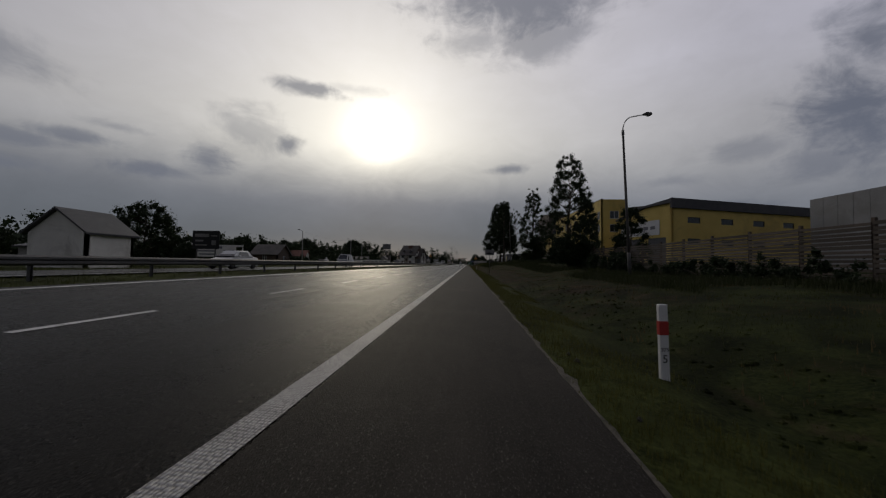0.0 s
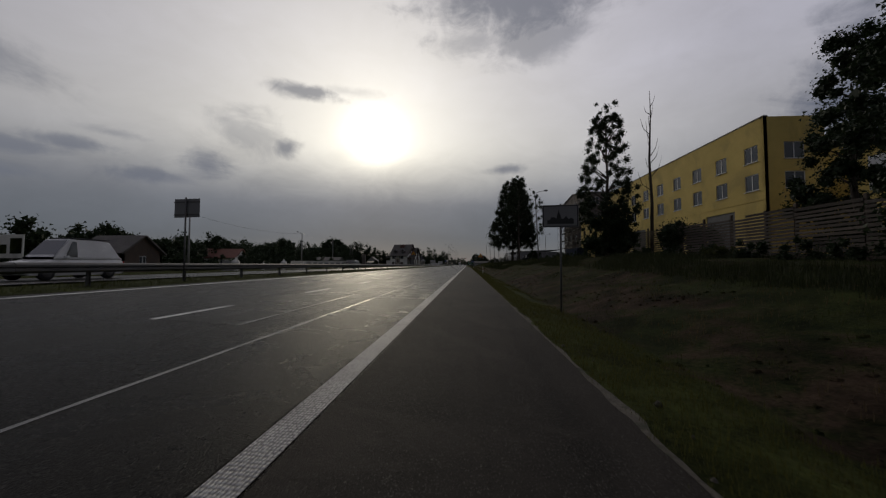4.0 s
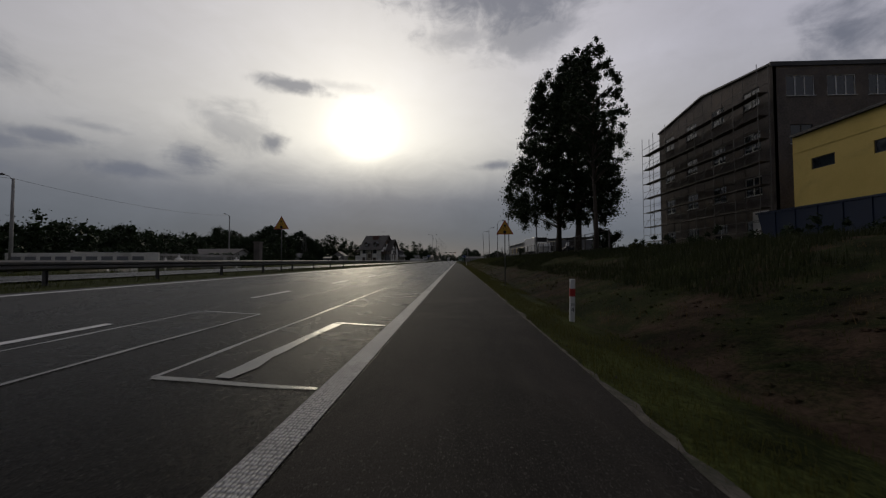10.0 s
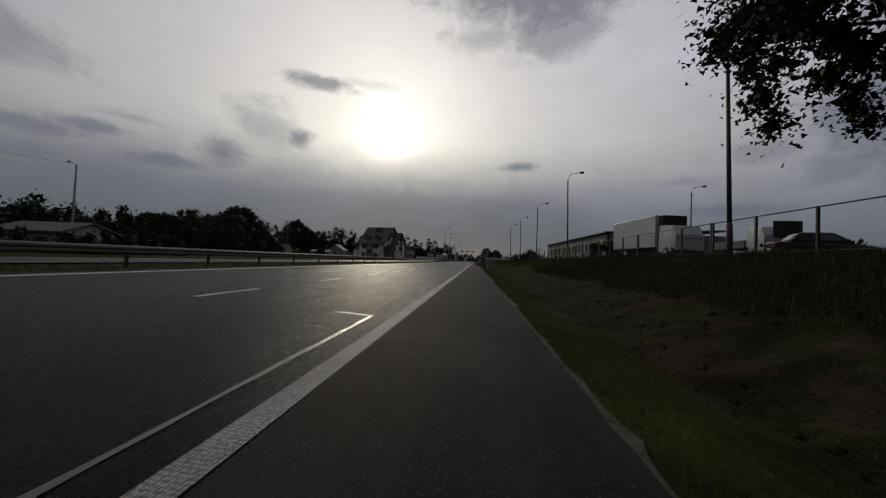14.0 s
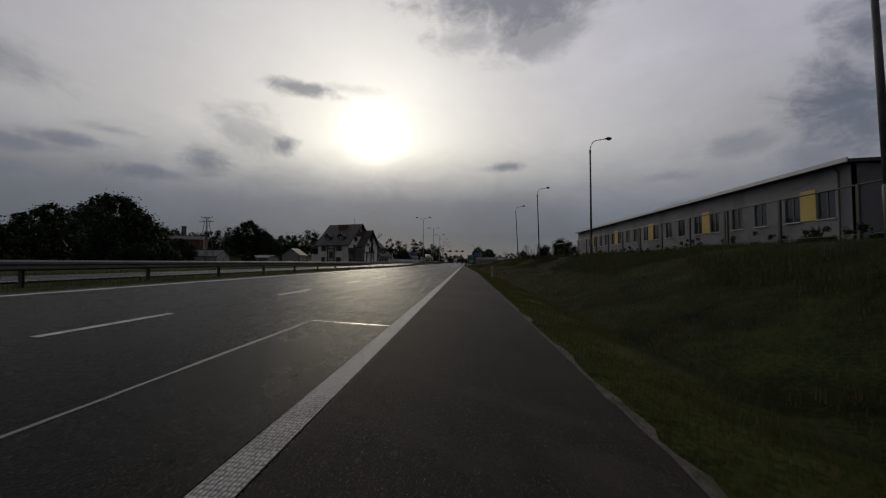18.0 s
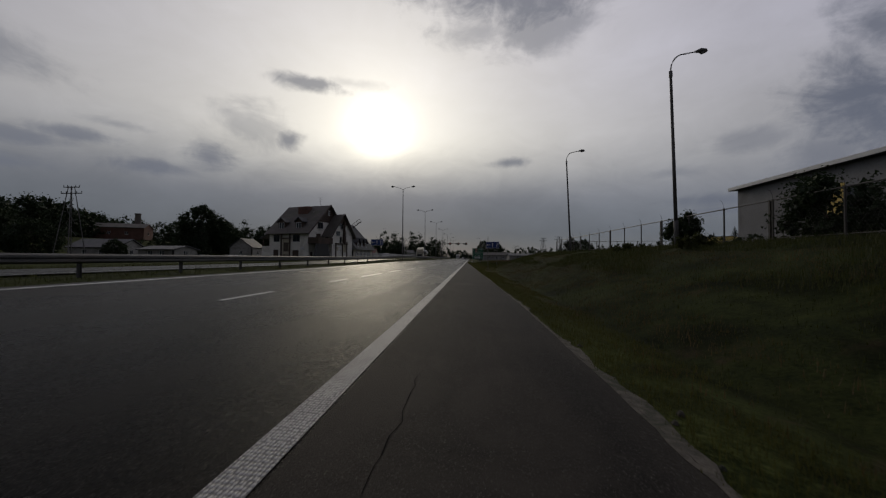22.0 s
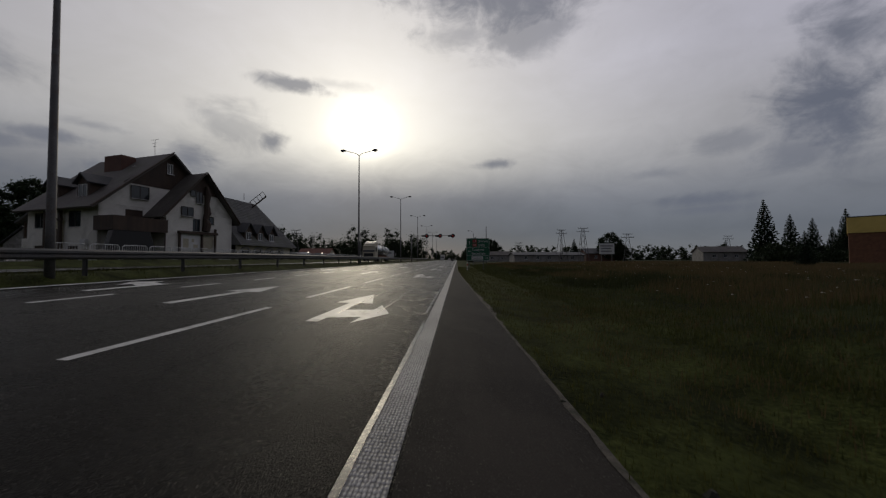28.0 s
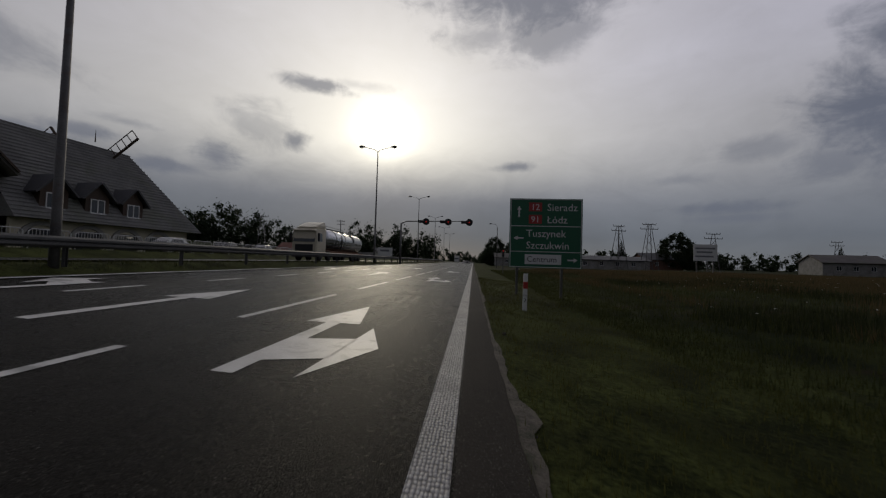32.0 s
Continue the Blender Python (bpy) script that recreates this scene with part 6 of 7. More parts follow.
def billboard(x, y, z0, z1, w, mat, label, bars, rz=0, posts=True):
    t = thing("billboard", pose(x, y, ground_z(x, y, False), 0, 0, rz), label, "billboard")
    part("panel", Geo().box(-w / 2, w / 2, -0.06, 0.06, z0, z1, 0.01), M[mat], t)
    if posts:
        for px in (-w * 0.35, w * 0.35):
            part("post", Geo().box(px - 0.09, px + 0.09, 0.06, 0.22, -0.4, z1 - 0.1), M["pole"], t)
    for a, b, c, d, bm_ in bars:
        part("print_bar", Geo().box(a, b, -0.075, -0.0615, c, d), M[bm_], t)
    return t


billboard(-44.2, 60.0, 2.9, 6.1, 4.9, "ink", "dark billboard with pale lettering bars on posts", [(-2.0, 0.6, 5.0, 5.55, "concrete"), (-1.9, -0.4, 4.2, 4.5, "concrete"), (-1.9, 0.3, 3.5, 3.7, "concrete"), (1.1, 1.9, 3.6, 4.4, "concrete"), (1.0, 2.1, 5.1, 5.3, "concrete")])
billboard(-52.5, 75, 1.7, 4.3, 10.7, "white", "long pale advertising wall with faded printing", [(-4.6, 0.6, 3.5, 4.0, "greywall"), (-5.0, -1.0, 2.8, 3.1, "greywall"), (-4.6, -0.6, 2.1, 2.4, "greywall"), (1.0, 3.4, 2.2, 3.2, "turf"), (3.8, 5.2, 2.2, 3.9, "turf")])
billboard(-34, 128, 0.6, 1.9, 15, "white", "low white yard wall with dark lettering bars", [(-7 + 1.5 * k, -7 + 1.5 * k + 1.1, 1.0, 1.55, "greywall") for k in range(9)], posts=False)
billboard(43.5, 372, 2.4, 5.5, 4.2, "signwhite", "white notice board on posts in the meadow", [(-1.8, 1.7, 4.6, 4.9, "greywall"), (-1.6, 1.2, 3.9, 4.2, "greywall"), (-1.8, 1.4, 3.1, 3.4, "greywall")])
billboard(-27, 410, 1.0, 3.6, 4.5, "signwhite", "pale advertising board by the crossing", [(-1.5, 1.3, 2.4, 3.0, "greywall")])
billboard(-36, 420, 0.6, 3.2, 5.5, "concrete", "grey advertising board by the crossing", [(-2.0, 1.8, 1.8, 2.4, "white")])

# stone yard goods: pale blocks, a small hut and plain urn shapes
def urn(x, y, s, label):
    prof = [(0.0, 0.30), (0.15, 0.30), (0.2, 0.16), (0.45, 0.16), (0.75, 0.46), (1.2, 0.55), (1.5, 0.34), (1.62, 0.12), (1.8, 0.14), (1.95, 0.02)]
    return whole("stone_ornament", Geo().tube([(0, 0, z * s) for z, r in prof], [r * s for z, r in prof], 12), M["white"], label, "ornament", "stone yard goods",
                 m=pose(x, y, ground_z(x, y, False) - 0.03), smooth=True)


for i, (x, y, s) in enumerate([(-33, 104, 1.1), (-34.5, 111, 1.0), (-36, 117.5, 0.9), (-33, 136.5, 0.8), (-35, 141, 1.0), (-33, 150, 0.9), (-37, 96, 1.2), (-34, 99, 0.8)]):
    urn(x, y, s, "pale carved stone ornament in the mason's yard")
yard = random.Random(9)
for k in range(14):
    x, y = -31 - yard.random() * 7, 92 + yard.random() * 66
    w, d, h = 0.8 + yard.random() * 2.2, 0.5 + yard.random() * 0.8, 0.7 + yard.random() * 1.1
    whole("stone_block", Geo().box(-w / 2, w / 2, -d / 2, d / 2, 0, h, 0.04), M[yard.choice(["white", "concrete", "cream"])], "cut stone slab stored in the mason's yard", "stone block",
          "stone yard goods", m=pose(x, y, ground_z(x, y, False) - 0.03, 0, 0, yard.random() * 40))
whole("stone_pillar", Geo().box(-0.5, 0.5, -0.5, 0.5, 0, 4.2, 0.03).box(-0.62, 0.62, -0.62, 0.62, 4.2, 4.4, 0.02), M["darkwall"], "square rough stone gate pillar", "pillar", m=pose(-33, 156, 0.1))
whole("factory_chimney", Geo().tube([(0, 0, 0), (0, 0, 11.5), (0, 0, 11.6), (0, 0, 12)], [1.1, 0.95, 1.1, 1.1], 14), M["darkwall"], "short dark chimney behind the houses", "chimney", m=pose(-191, 405, ground_z(-191, 405, False) - 0.1, 0, 0, 0) @ Matrix.Scale(1.45, 4))


yf = thing("yard_fence", pose(-36, 0, 0), "pale concrete yard fence with open bays between its posts", "fence")
for k in range(13):
    y = 129.0 + 2.2 * k
    z = ground_z(-36, y, False)
    part("post", Geo().box(-0.11, 0.11, y - 0.11, y + 0.11, z - 0.1, z + 2.15, 0.02), M["concrete"], yf)
    if k < 12:
        part("top_rail", Geo().box(-0.08, 0.08, y + 0.11, y + 2.09, z + 1.75, z + 2.05), M["concrete"], yf)
        for j in range(7):
            part("bar", Geo().box(-0.04, 0.04, y + 0.3 + 0.26 * j, y + 0.37 + 0.26 * j, z + 0.1, z + 1.75), M["concrete"], yf)


# ---- poles and lines ----
def utility_pole(x, y, h, label="concrete utility pole with a small lamp", lamp=True, cross=False):
    t = thing("utility_pole", pose(x, y, ground_z(x, y, False)), label, "utility pole", "utility poles")
    part("pole", Geo().tube([(0, 0, -0.3), (0, 0, h)], [0.17, 0.10], 8), M["concrete"], t, smooth=True)
    if lamp:
        part("bracket", Geo().tube([(0, 0, h - 0.2), (-0.5, 0, h + 0.25), (-1.0, 0, h + 0.4)], 0.03, 6), M["pole"], t)
        part("luminaire", Geo().tube([(-0.9, 0, h + 0.38), (-1.15, 0, h + 0.44), (-1.45, 0, h + 0.4)], [0.06, 0.13, 0.05], 8), M["pole"], t, smooth=True)
    if cross:
        for dz in (0.3, 1.0):
            part("crossarm", Geo().box(-0.9, 0.9, -0.05, 0.05, h - dz, h - dz + 0.1), M["pole"], t)
            for px in (-0.8, -0.4, 0.4, 0.8):
                part("insulator", Geo().tube([(px, 0, h - dz + 0.1), (px, 0, h - dz + 0.3)], 0.04, 6), M["white"], t)
    return t


utility_pole(-51.5, 176.5, 11.6)
utility_pole(-41, 128, 9.0)
utility_pole(-42, 92, 9.0)
utility_pole(-30, 380, 9.5, "slim pole beyond the inn", False, True)
utility_pole(9, 372, 11, "tall slim roadside pole", False)
for a, b in (((-51.5, 176.5, 11.8), (-41, 128, 9.1)), ((-41, 128, 9.1), (-42, 92, 9.1))):
    pts = [tuple(p + (q - p) * k / 10 for p, q in zip(a[:2], b[:2])) + (a[2] + (b[2] - a[2]) * k / 10 - 0.9 * (1 - (2 * k / 10 - 1) ** 2),) for k in range(11)]
    whole("overhead_line", Geo().tube(pts, 0.015, 4), M["black"], "sagging overhead line between utility poles", "cable", "overhead lines")


def pylon(x, y, h, kind, rz=0):
    t = thing("power_pylon", pose(x, y, ground_z(x, y, False), 0, 0, rz), "dark steel power-line pylon with cross arms", "pylon", "power pylons")
    s = 1.7
    for sx in (-1, 1):
        for sy in ((-1, 1) if kind == "lattice" else (0,)):
            part("leg", Geo().tube([(sx * s, sy * s, -0.2), (sx * 0.28, sy * 0.28, h)], [0.10, 0.07], 5), M["pole"], t)
    for k in range(5):
        z0, z1 = h * k / 6, h * (k + 1) / 6
        w0, w1 = s + (0.28 - s) * k / 6, s + (0.28 - s) * (k + 1) / 6
        part("brace", Geo().tube([(-w0, 0, z0), (w1, 0, z1)], 0.045, 4), M["pole"], t)
        part("brace", Geo().tube([(w0, 0, z0), (-w1, 0, z1)], 0.045, 4), M["pole"], t)
    for z, w in ((h - 0.3, 1.7), (h - 1.5, 2.2)):
        part("crossarm", Geo().box(-w, w, -0.06, 0.06, z, z + 0.16), M["pole"], t)
        for px in (-w, -w * 0.5, w * 0.5, w):
            part("insulator", Geo().tube([(px, 0, z + 0.16), (px, 0, z + 0.5)], 0.06, 6), M["glass"], t)
    return t


pylon(-77, 276, 14.6, "lattice")
pylon(46.5, 400, 12.4, "lattice")
pylon(38.7, 400, 11.8, "lattice", 20)
pylon(62.5, 400, 10.2, "frame")
pylon(30, 440, 9.0, "frame")
pylon(120, 430, 11.0, "frame")
pylon(-58, 395, 12.0, "frame")
pylon(-95, 500, 16.0, "lattice")

# traffic lights on a long arm over the road
gl = thing("traffic_light_gantry", pose(-10.3, 352, MEDIAN_Z + 0.02), "traffic lights on a long arm over the lanes, showing red", "traffic light")
part("mast", Geo().tube([(0, 0, -0.3), (0, 0, 6.0)], [0.16, 0.11], 10), M["pole"], gl, smooth=True)
part("arm", Geo().tube([(0, 0, 5.9), (0.8, 0, 6.25), (9.4, 0, 6.4)], [0.09, 0.08, 0.05], 8), M["pole"], gl, smooth=True)
for px in (3.0, 6.2, 9.2):
    hd = part("signal_head", Geo().box(px - 0.55, px + 0.55, -0.2, 0.12, 6.05, 6.45, 0.04), M["black"], gl)
    part("backboard", Geo().tube([(px + 0.62, -0.05, 6.25), (px + 0.62, 0.02, 6.25)], 0.5, 16), M["black"], hd)
    part("lens", Geo().tube([(px + 0.62, -0.10, 6.25), (px + 0.62, -0.06, 6.25)], 0.11, 14), M["redlight"], hd, "lit red lens")
rl = thing("traffic_light", pose(4.4, 352, ground_z(4.4, 352, False)), "roadside traffic light on a short post", "traffic light")
part("post", Geo().tube([(0, 0, -0.3), (0, 0, 3.4)], 0.06, 8), M["pole"], rl)
part("signal_head", Geo().box(-0.16, 0.16, -0.2, 0.1, 2.4, 3.4, 0.04), M["black"], rl)
part("lens", Geo().tube([(0, -0.24, 3.2), (0, -0.2, 3.2)], 0.11, 12), M["redlight"], rl, "lit red lens")
place_one = street_lamp()
place_one.matrix_basis = pose(6.5, 398, ground_z(6.5, 398, False), 0, 0, 180)
lamp2 = street_lamp()
lamp2.matrix_basis = pose(34, 192, ground_z(34, 192, False))


# ---- vehicles ----
def wheel(r, w):
    return Geo().tube([(-w / 2, 0, 0), (-w / 2 + 0.03, 0, 0), (w / 2 - 0.03, 0, 0), (w / 2, 0, 0)], [r * 0.93, r, r, r * 0.93], 18)


def add_wheels(t, axles, half, r, w=0.2):
    tyre, rim = wheel(r, w).mesh("tyre", M["rubber"], True), wheel(r * 0.6, w + 0.02).mesh("rim", M["steel"], True)
    for y in axles:
        for s in (-1, 1):
            wh = part("wheel", tyre, None, t)
            wh.location = (s * half, y, r)
            part("rim", rim, None, wh)


def lofted(sections):
    """A body from cross sections (y, half width at the sill, half width at the top, z bottom, z shoulder, z top)."""
    gq = Geo()
    rows = []
    for y, w0, w1, z0, zs, z1 in sections:
        ring = [(-w0 * 0.94, y, z0), (-w0, y, z0 + 0.12), (-w0, y, zs), (-w1, y, z1 - 0.05), (-w1 * 0.86, y, z1), (w1 * 0.86, y, z1), (w1, y, z1 - 0.05), (w0, y, zs),
                (w0, y, z0 + 0.12), (w0 * 0.94, y, z0)]
        i = len(gq.v)
        gq.v += ring
        rows.append(i)
    for a, b in zip(rows, rows[1:]):
        for k in range(10):
            j = (k + 1) % 10
            gq.f.append((a + k, a + j, b + j, b + k))
    gq.f.append(tuple(rows[0] + k for k in range(10)))
    gq.f.append(tuple(rows[-1] + k for k in range(10))[::-1])
    return gq


def car(x, y, z, rz, paint, label, estate=False, van=False, h=1.45):
    """A car of about 4.3 m; its nose points along -y."""
    t = thing("car", pose(x, y, z, 0, 0, rz), label, "car")
    top = h if not van else 1.85
    body = lofted([(-2.1, 0.72, 0.6, 0.28, 0.55, 0.62), (-1.95, 0.84, 0.74, 0.22, 0.6, 0.74), (-1.0, 0.86, 0.78, 0.2, 0.66, 0.92), (1.7, 0.86, 0.78, 0.2, 0.7, 0.95),
                   (2.05, 0.84, 0.74, 0.24, 0.66, 0.92), (2.15, 0.74, 0.66, 0.3, 0.6, 0.85)])
    part("body", body, M[paint], t, smooth=False)
    back = 2.0 if (estate or van) else 1.45
    cab = lofted([(-1.05, 0.76, 0.74, 0.9, 0.91, 0.96), (-0.35, 0.78, 0.62, 0.9, 0.94, top), (0.9, 0.78, 0.62, 0.9, 0.94, top + 0.01), (back * 0.75, 0.77, 0.6, 0.9, 0.94, top - 0.05),
                  (back, 0.76, 0.70, 0.9, 0.92, 1.0)])
    part("roof", cab, M[paint], t)
    for s in (-1, 1):
        part("side_window", Geo().quad((s * 0.765, -0.62, 0.99), (s * 0.775, back * 0.6 if not van else -0.1, 0.99), (s * 0.675, back * 0.5 if not van else -0.1, top - 0.12), (s * 0.675, -0.28, top - 0.12)), M["glass"], t)
    part("windscreen", Geo().quad((-0.68, -1.02, 0.995), (0.68, -1.02, 0.995), (0.56, -0.41, top - 0.06), (-0.56, -0.41, top - 0.06)), M["glass"], t)
    part("rear_window", Geo().quad((-0.6, back - 0.0, 1.04), (0.6, back - 0.0, 1.04), (0.5, back * 0.80, top - 0.1), (-0.5, back * 0.80, top - 0.1)), M["glass"], t)
    for s in (-1, 1):
        part("headlight", Geo().box(s * 0.6 - 0.16, s * 0.6 + 0.16, -2.12, -1.98, 0.52, 0.66, 0.02), M["frame_w"], t)
        part("tail_lamp", Geo().box(s * 0.62 - 0.13, s * 0.62 + 0.13, 2.03, 2.17, 0.62, 0.86, 0.02), M["tail"], t)
        part("door_mirror", Geo().box(s * 0.92 - 0.09, s * 0.92 + 0.09, -0.75, -0.62, 0.95, 1.08, 0.02), M[paint], t)
    part("bumper", Geo().box(-0.8, 0.8, -2.16, -2.06, 0.3, 0.48, 0.03), M["black"], t)
    part("number_plate", Geo().box(-0.26, 0.26, 2.155, 2.175, 0.46, 0.57), M["signwhite"], t)
    if van:
        part("roof_rack", Geo().box(-0.6, 0.6, -0.2, 1.6, top + 0.04, top + 0.07), M["steel"], t)
    add_wheels(t, (-1.35, 1.3), 0.76, 0.31)
    return t


RZ = road_z(-17)
car(-17.2, 28.0, RZ, 0, "carwhite", "white hatchback driving on the opposite carriageway")
car(-17.4, 54.5, road_z(-17.4), 0, "carwhite", "white panel van with a roof rack on the opposite carriageway", van=True)
car(-17.6, 96.5, road_z(-17.6), 0, "cardark", "dark estate car on the opposite carriageway", estate=True)
car(-2.3, 470, road_z(-2.3), 0, "cardark", "dark car far ahead in the lane")
car(-5.2, 520, road_z(-5.2), 180, "carwhite", "pale car waiting at the far crossing")
car(20.2, 155.5, ground_z(20.2, 155.5) - 0.02, 70, "cardark", "dark saloon car parked behind the fence")
for i, (x, y, p) in enumerate([(-73, 302.5, "carwhite"), (-73.5, 306, "carblue"), (-70, 313, "carwhite"), (-70.3, 316, "carwhite"), (-70.6, 319, "cardark"), (-71.5, 322, "carwhite")]):
    car(x, y, ground_z(x, y, False), 60 + 15 * (i % 3), p, "car parked in the yard beside the inn" if p != "carwhite" else "white car parked in the yard beside the inn")

# box lorry behind the fence
bx, by = 17.2, 162.5
bl = thing("box_lorry", pose(bx, by, ground_z(bx, by + 4) + 0.02, 0, 0, 4), "white refrigerated box lorry parked behind the fence", "lorry")
part("box", Geo().box(-1.25, 1.25, 2.0, 9.4, 1.0, 3.6, 0.04), M["carwhite"], bl)
part("cooling_unit", Geo().box(-0.95, 0.95, 1.45, 2.0, 2.7, 3.55, 0.06), M["black"], bl)
part("cab", lofted([(-0.3, 1.05, 1.0, 0.5, 1.4, 1.9), (0.1, 1.12, 1.0, 0.45, 1.5, 2.6), (1.7, 1.14, 1.05, 0.45, 1.5, 2.75)]), M["carwhite"], bl)
part("windscreen", Geo().quad((-0.95, -0.33, 1.6), (0.95, -0.33, 1.6), (0.88, 0.06, 2.45), (-0.88, 0.06, 2.45)), M["glass"], bl)
part("chassis", Geo().box(-0.5, 0.5, 0, 9.2, 0.6, 0.95), M["black"], bl)
part("bumper", Geo().box(-1.08, 1.08, -0.4, -0.25, 0.4, 0.75, 0.04), M["black"], bl)
add_wheels(bl, (0.7, 7.0), 1.0, 0.48, 0.3)
vn = thing("flatbed_truck", pose(21.6, 160.0, ground_z(21.6, 160) + 0.02, 0, 0, -8), "white flatbed truck with its bonnet up behind the fence", "lorry")
part("cab", lofted([(-0.3, 1.0, 0.95, 0.5, 1.3, 1.7), (0.1, 1.05, 0.95, 0.45, 1.4, 2.3), (1.6, 1.05, 0.98, 0.45, 1.4, 2.35)]), M["carwhite"], vn)
part("bed", Geo().box(-1.1, 1.1, 1.7, 6.2, 0.9, 1.5, 0.03), M["steel"], vn)
part("windscreen", Geo().quad((-0.85, -0.28, 1.45), (0.85, -0.28, 1.45), (0.8, 0.06, 2.15), (-0.8, 0.06, 2.15)), M["glass"], vn)
part("bonnet", Geo().box(-0.8, 0.8, -0.9, -0.82, 1.5, 2.6, 0.03), M["black"], vn, "raised dark bonnet")
add_wheels(vn, (0.6, 4.8), 0.95, 0.42, 0.26)

for i, (y, p) in enumerate(((331.0, "carwhite"), (338.5, "cardark"), (346.0, "carwhite"))):
    car(-27.1 - 0.2 * i, y, ground_z(-27.1, y, False), 4 * i, p, "pale car parked beside the barn" if p == "carwhite" else "dark car parked beside the barn")

# tanker lorry on the opposite carriageway
TX, TY = -16.2, 334.5
tk = thing("tanker_lorry", pose(TX, TY, road_z(TX, TY)), "cream articulated tanker lorry with a polished steel tank", "lorry")
part("cab", lofted([(0.0, 1.15, 1.1, 0.45, 1.6, 2.0), (0.12, 1.24, 1.15, 0.4, 1.7, 3.0), (0.5, 1.25, 1.18, 0.4, 1.8, 3.2), (2.2, 1.25, 1.2, 0.4, 1.8, 3.3)]), M["carcream"], tk)
part("wind_deflector", lofted([(0.5, 1.05, 0.9, 3.2, 3.3, 3.35), (1.5, 1.1, 1.0, 3.2, 3.5, 3.75), (2.2, 1.15, 1.05, 3.2, 3.6, 3.95)]), M["carcream"], tk)
part("windscreen", Geo().quad((-1.08, -0.03, 1.85), (1.08, -0.03, 1.85), (1.05, 0.13, 2.85), (-1.05, 0.13, 2.85)), M["glass"], tk)
for s in (-1, 1):
    part("side_window", Geo().quad((s * 1.262, 0.35, 1.9), (s * 1.262, 1.35, 1.9), (s * 1.215, 1.35, 2.75), (s * 1.215, 0.45, 2.75)), M["glass"], tk)
    part("mirror", Geo().box(s * 1.42 - 0.1, s * 1.42 + 0.1, 0.05, 0.2, 1.9, 2.7, 0.03), M["black"], tk)
    part("headlight", Geo().box(s * 0.85 - 0.2, s * 0.85 + 0.2, -0.06, 0.08, 0.65, 0.9, 0.03), M["frame_w"], tk)
    part("side_skirt", Geo().box(s * 1.24 - 0.02, s * 1.24 + 0.02, 4.0, 14.4, 0.55, 1.0), M["rust"], tk, "brown side skirt")
part("grille", Geo().box(-0.9, 0.9, -0.05, 0.02, 0.95, 1.6, 0.03), M["black"], tk)
part("sun_visor", Geo().box(-1.12, 1.12, -0.12, 0.16, 2.9, 3.02, 0.03), M["carcream"], tk)
part("bumper", Geo().box(-1.2, 1.2, -0.12, 0.1, 0.35, 0.62, 0.04), M["steel"], tk)
part("tank", Geo().tube([(0, 3.1, 2.35), (0, 3.25, 2.35), (0, 3.5, 2.35), (0, 14.6, 2.2), (0, 14.85, 2.2), (0, 15.0, 2.2)], [0.35, 0.95, 1.12, 1.12, 0.95, 0.35], 28), M["chrome"], tk, "polished steel tank", True)
for y in (5.4, 8.3, 11.2):
    part("tank_band", Geo().tube([(0, y, 2.34), (0, y + 0.1, 2.34)], 1.145, 28), M["steel"], tk, smooth=True)
part("walkway", Geo().box(-0.3, 0.3, 4.0, 9.5, 3.47, 3.53), M["black"], tk)
part("walkway_rail", Geo().tube([(0.3, 4.0, 3.5), (0.3, 4.1, 3.75), (0.3, 9.4, 3.72), (0.3, 9.5, 3.5)], 0.025, 6), M["black"], tk)
part("hose", Geo().tube([(1.1, 6.9, 2.9), (1.2, 7.0, 2.4), (1.16, 6.95, 1.8), (1.0, 6.9, 1.3)], 0.06, 8), M["black"], tk, smooth=True)
part("chassis", Geo().box(-0.55, 0.55, 0.4, 14.8, 0.75, 1.15), M["rust"], tk)
add_wheels(tk, (1.1, 3.3, 10.6, 11.9, 13.2), 1.05, 0.5, 0.32)
far_truck = thing("far_lorry", pose(-9.0, 500, road_z(-9.0)), "pale lorry standing at the far crossing", "lorry")
part("cab", lofted([(0.0, 1.15, 1.1, 0.45, 1.6, 2.0), (0.12, 1.24, 1.15, 0.4, 1.7, 3.0), (2.2, 1.25, 1.2, 0.4, 1.8, 3.1)]), M["carwhite"], far_truck)
part("box", Geo().box(-1.25, 1.25, 2.5, 9, 0.9, 3.8, 0.05), M["white"], far_truck)
part("windscreen", Geo().quad((-1.08, -0.03, 1.85), (1.08, -0.03, 1.85), (1.05, 0.11, 2.85), (-1.05, 0.11, 2.85)), M["glass"], far_truck)
add_wheels(far_truck, (1.1, 7.0), 1.05, 0.5, 0.32)
sk = thing("waste_skip", pose(25.0, 119.3, ground_z(25, 119) - 0.02), "blue steel waste skip beside the yellow wing", "skip")
part("tub", Geo().prism([(-3.8, 0.2), (3.8, 0.2), (4.5, 2.5), (-4.5, 2.5)], "x", -1.1, 1.1), M["carblue"], sk)
part("rim", Geo().box(-1.18, 1.18, -4.6, 4.6, 2.5, 2.62), M["carblue"], sk)
for y in (-3.0, -1.5, 0, 1.5, 3.0):
    part("rib", Geo().box(-1.16, -1.1, y - 0.06, y + 0.06, 0.25, 2.5), M["carblue"], sk)

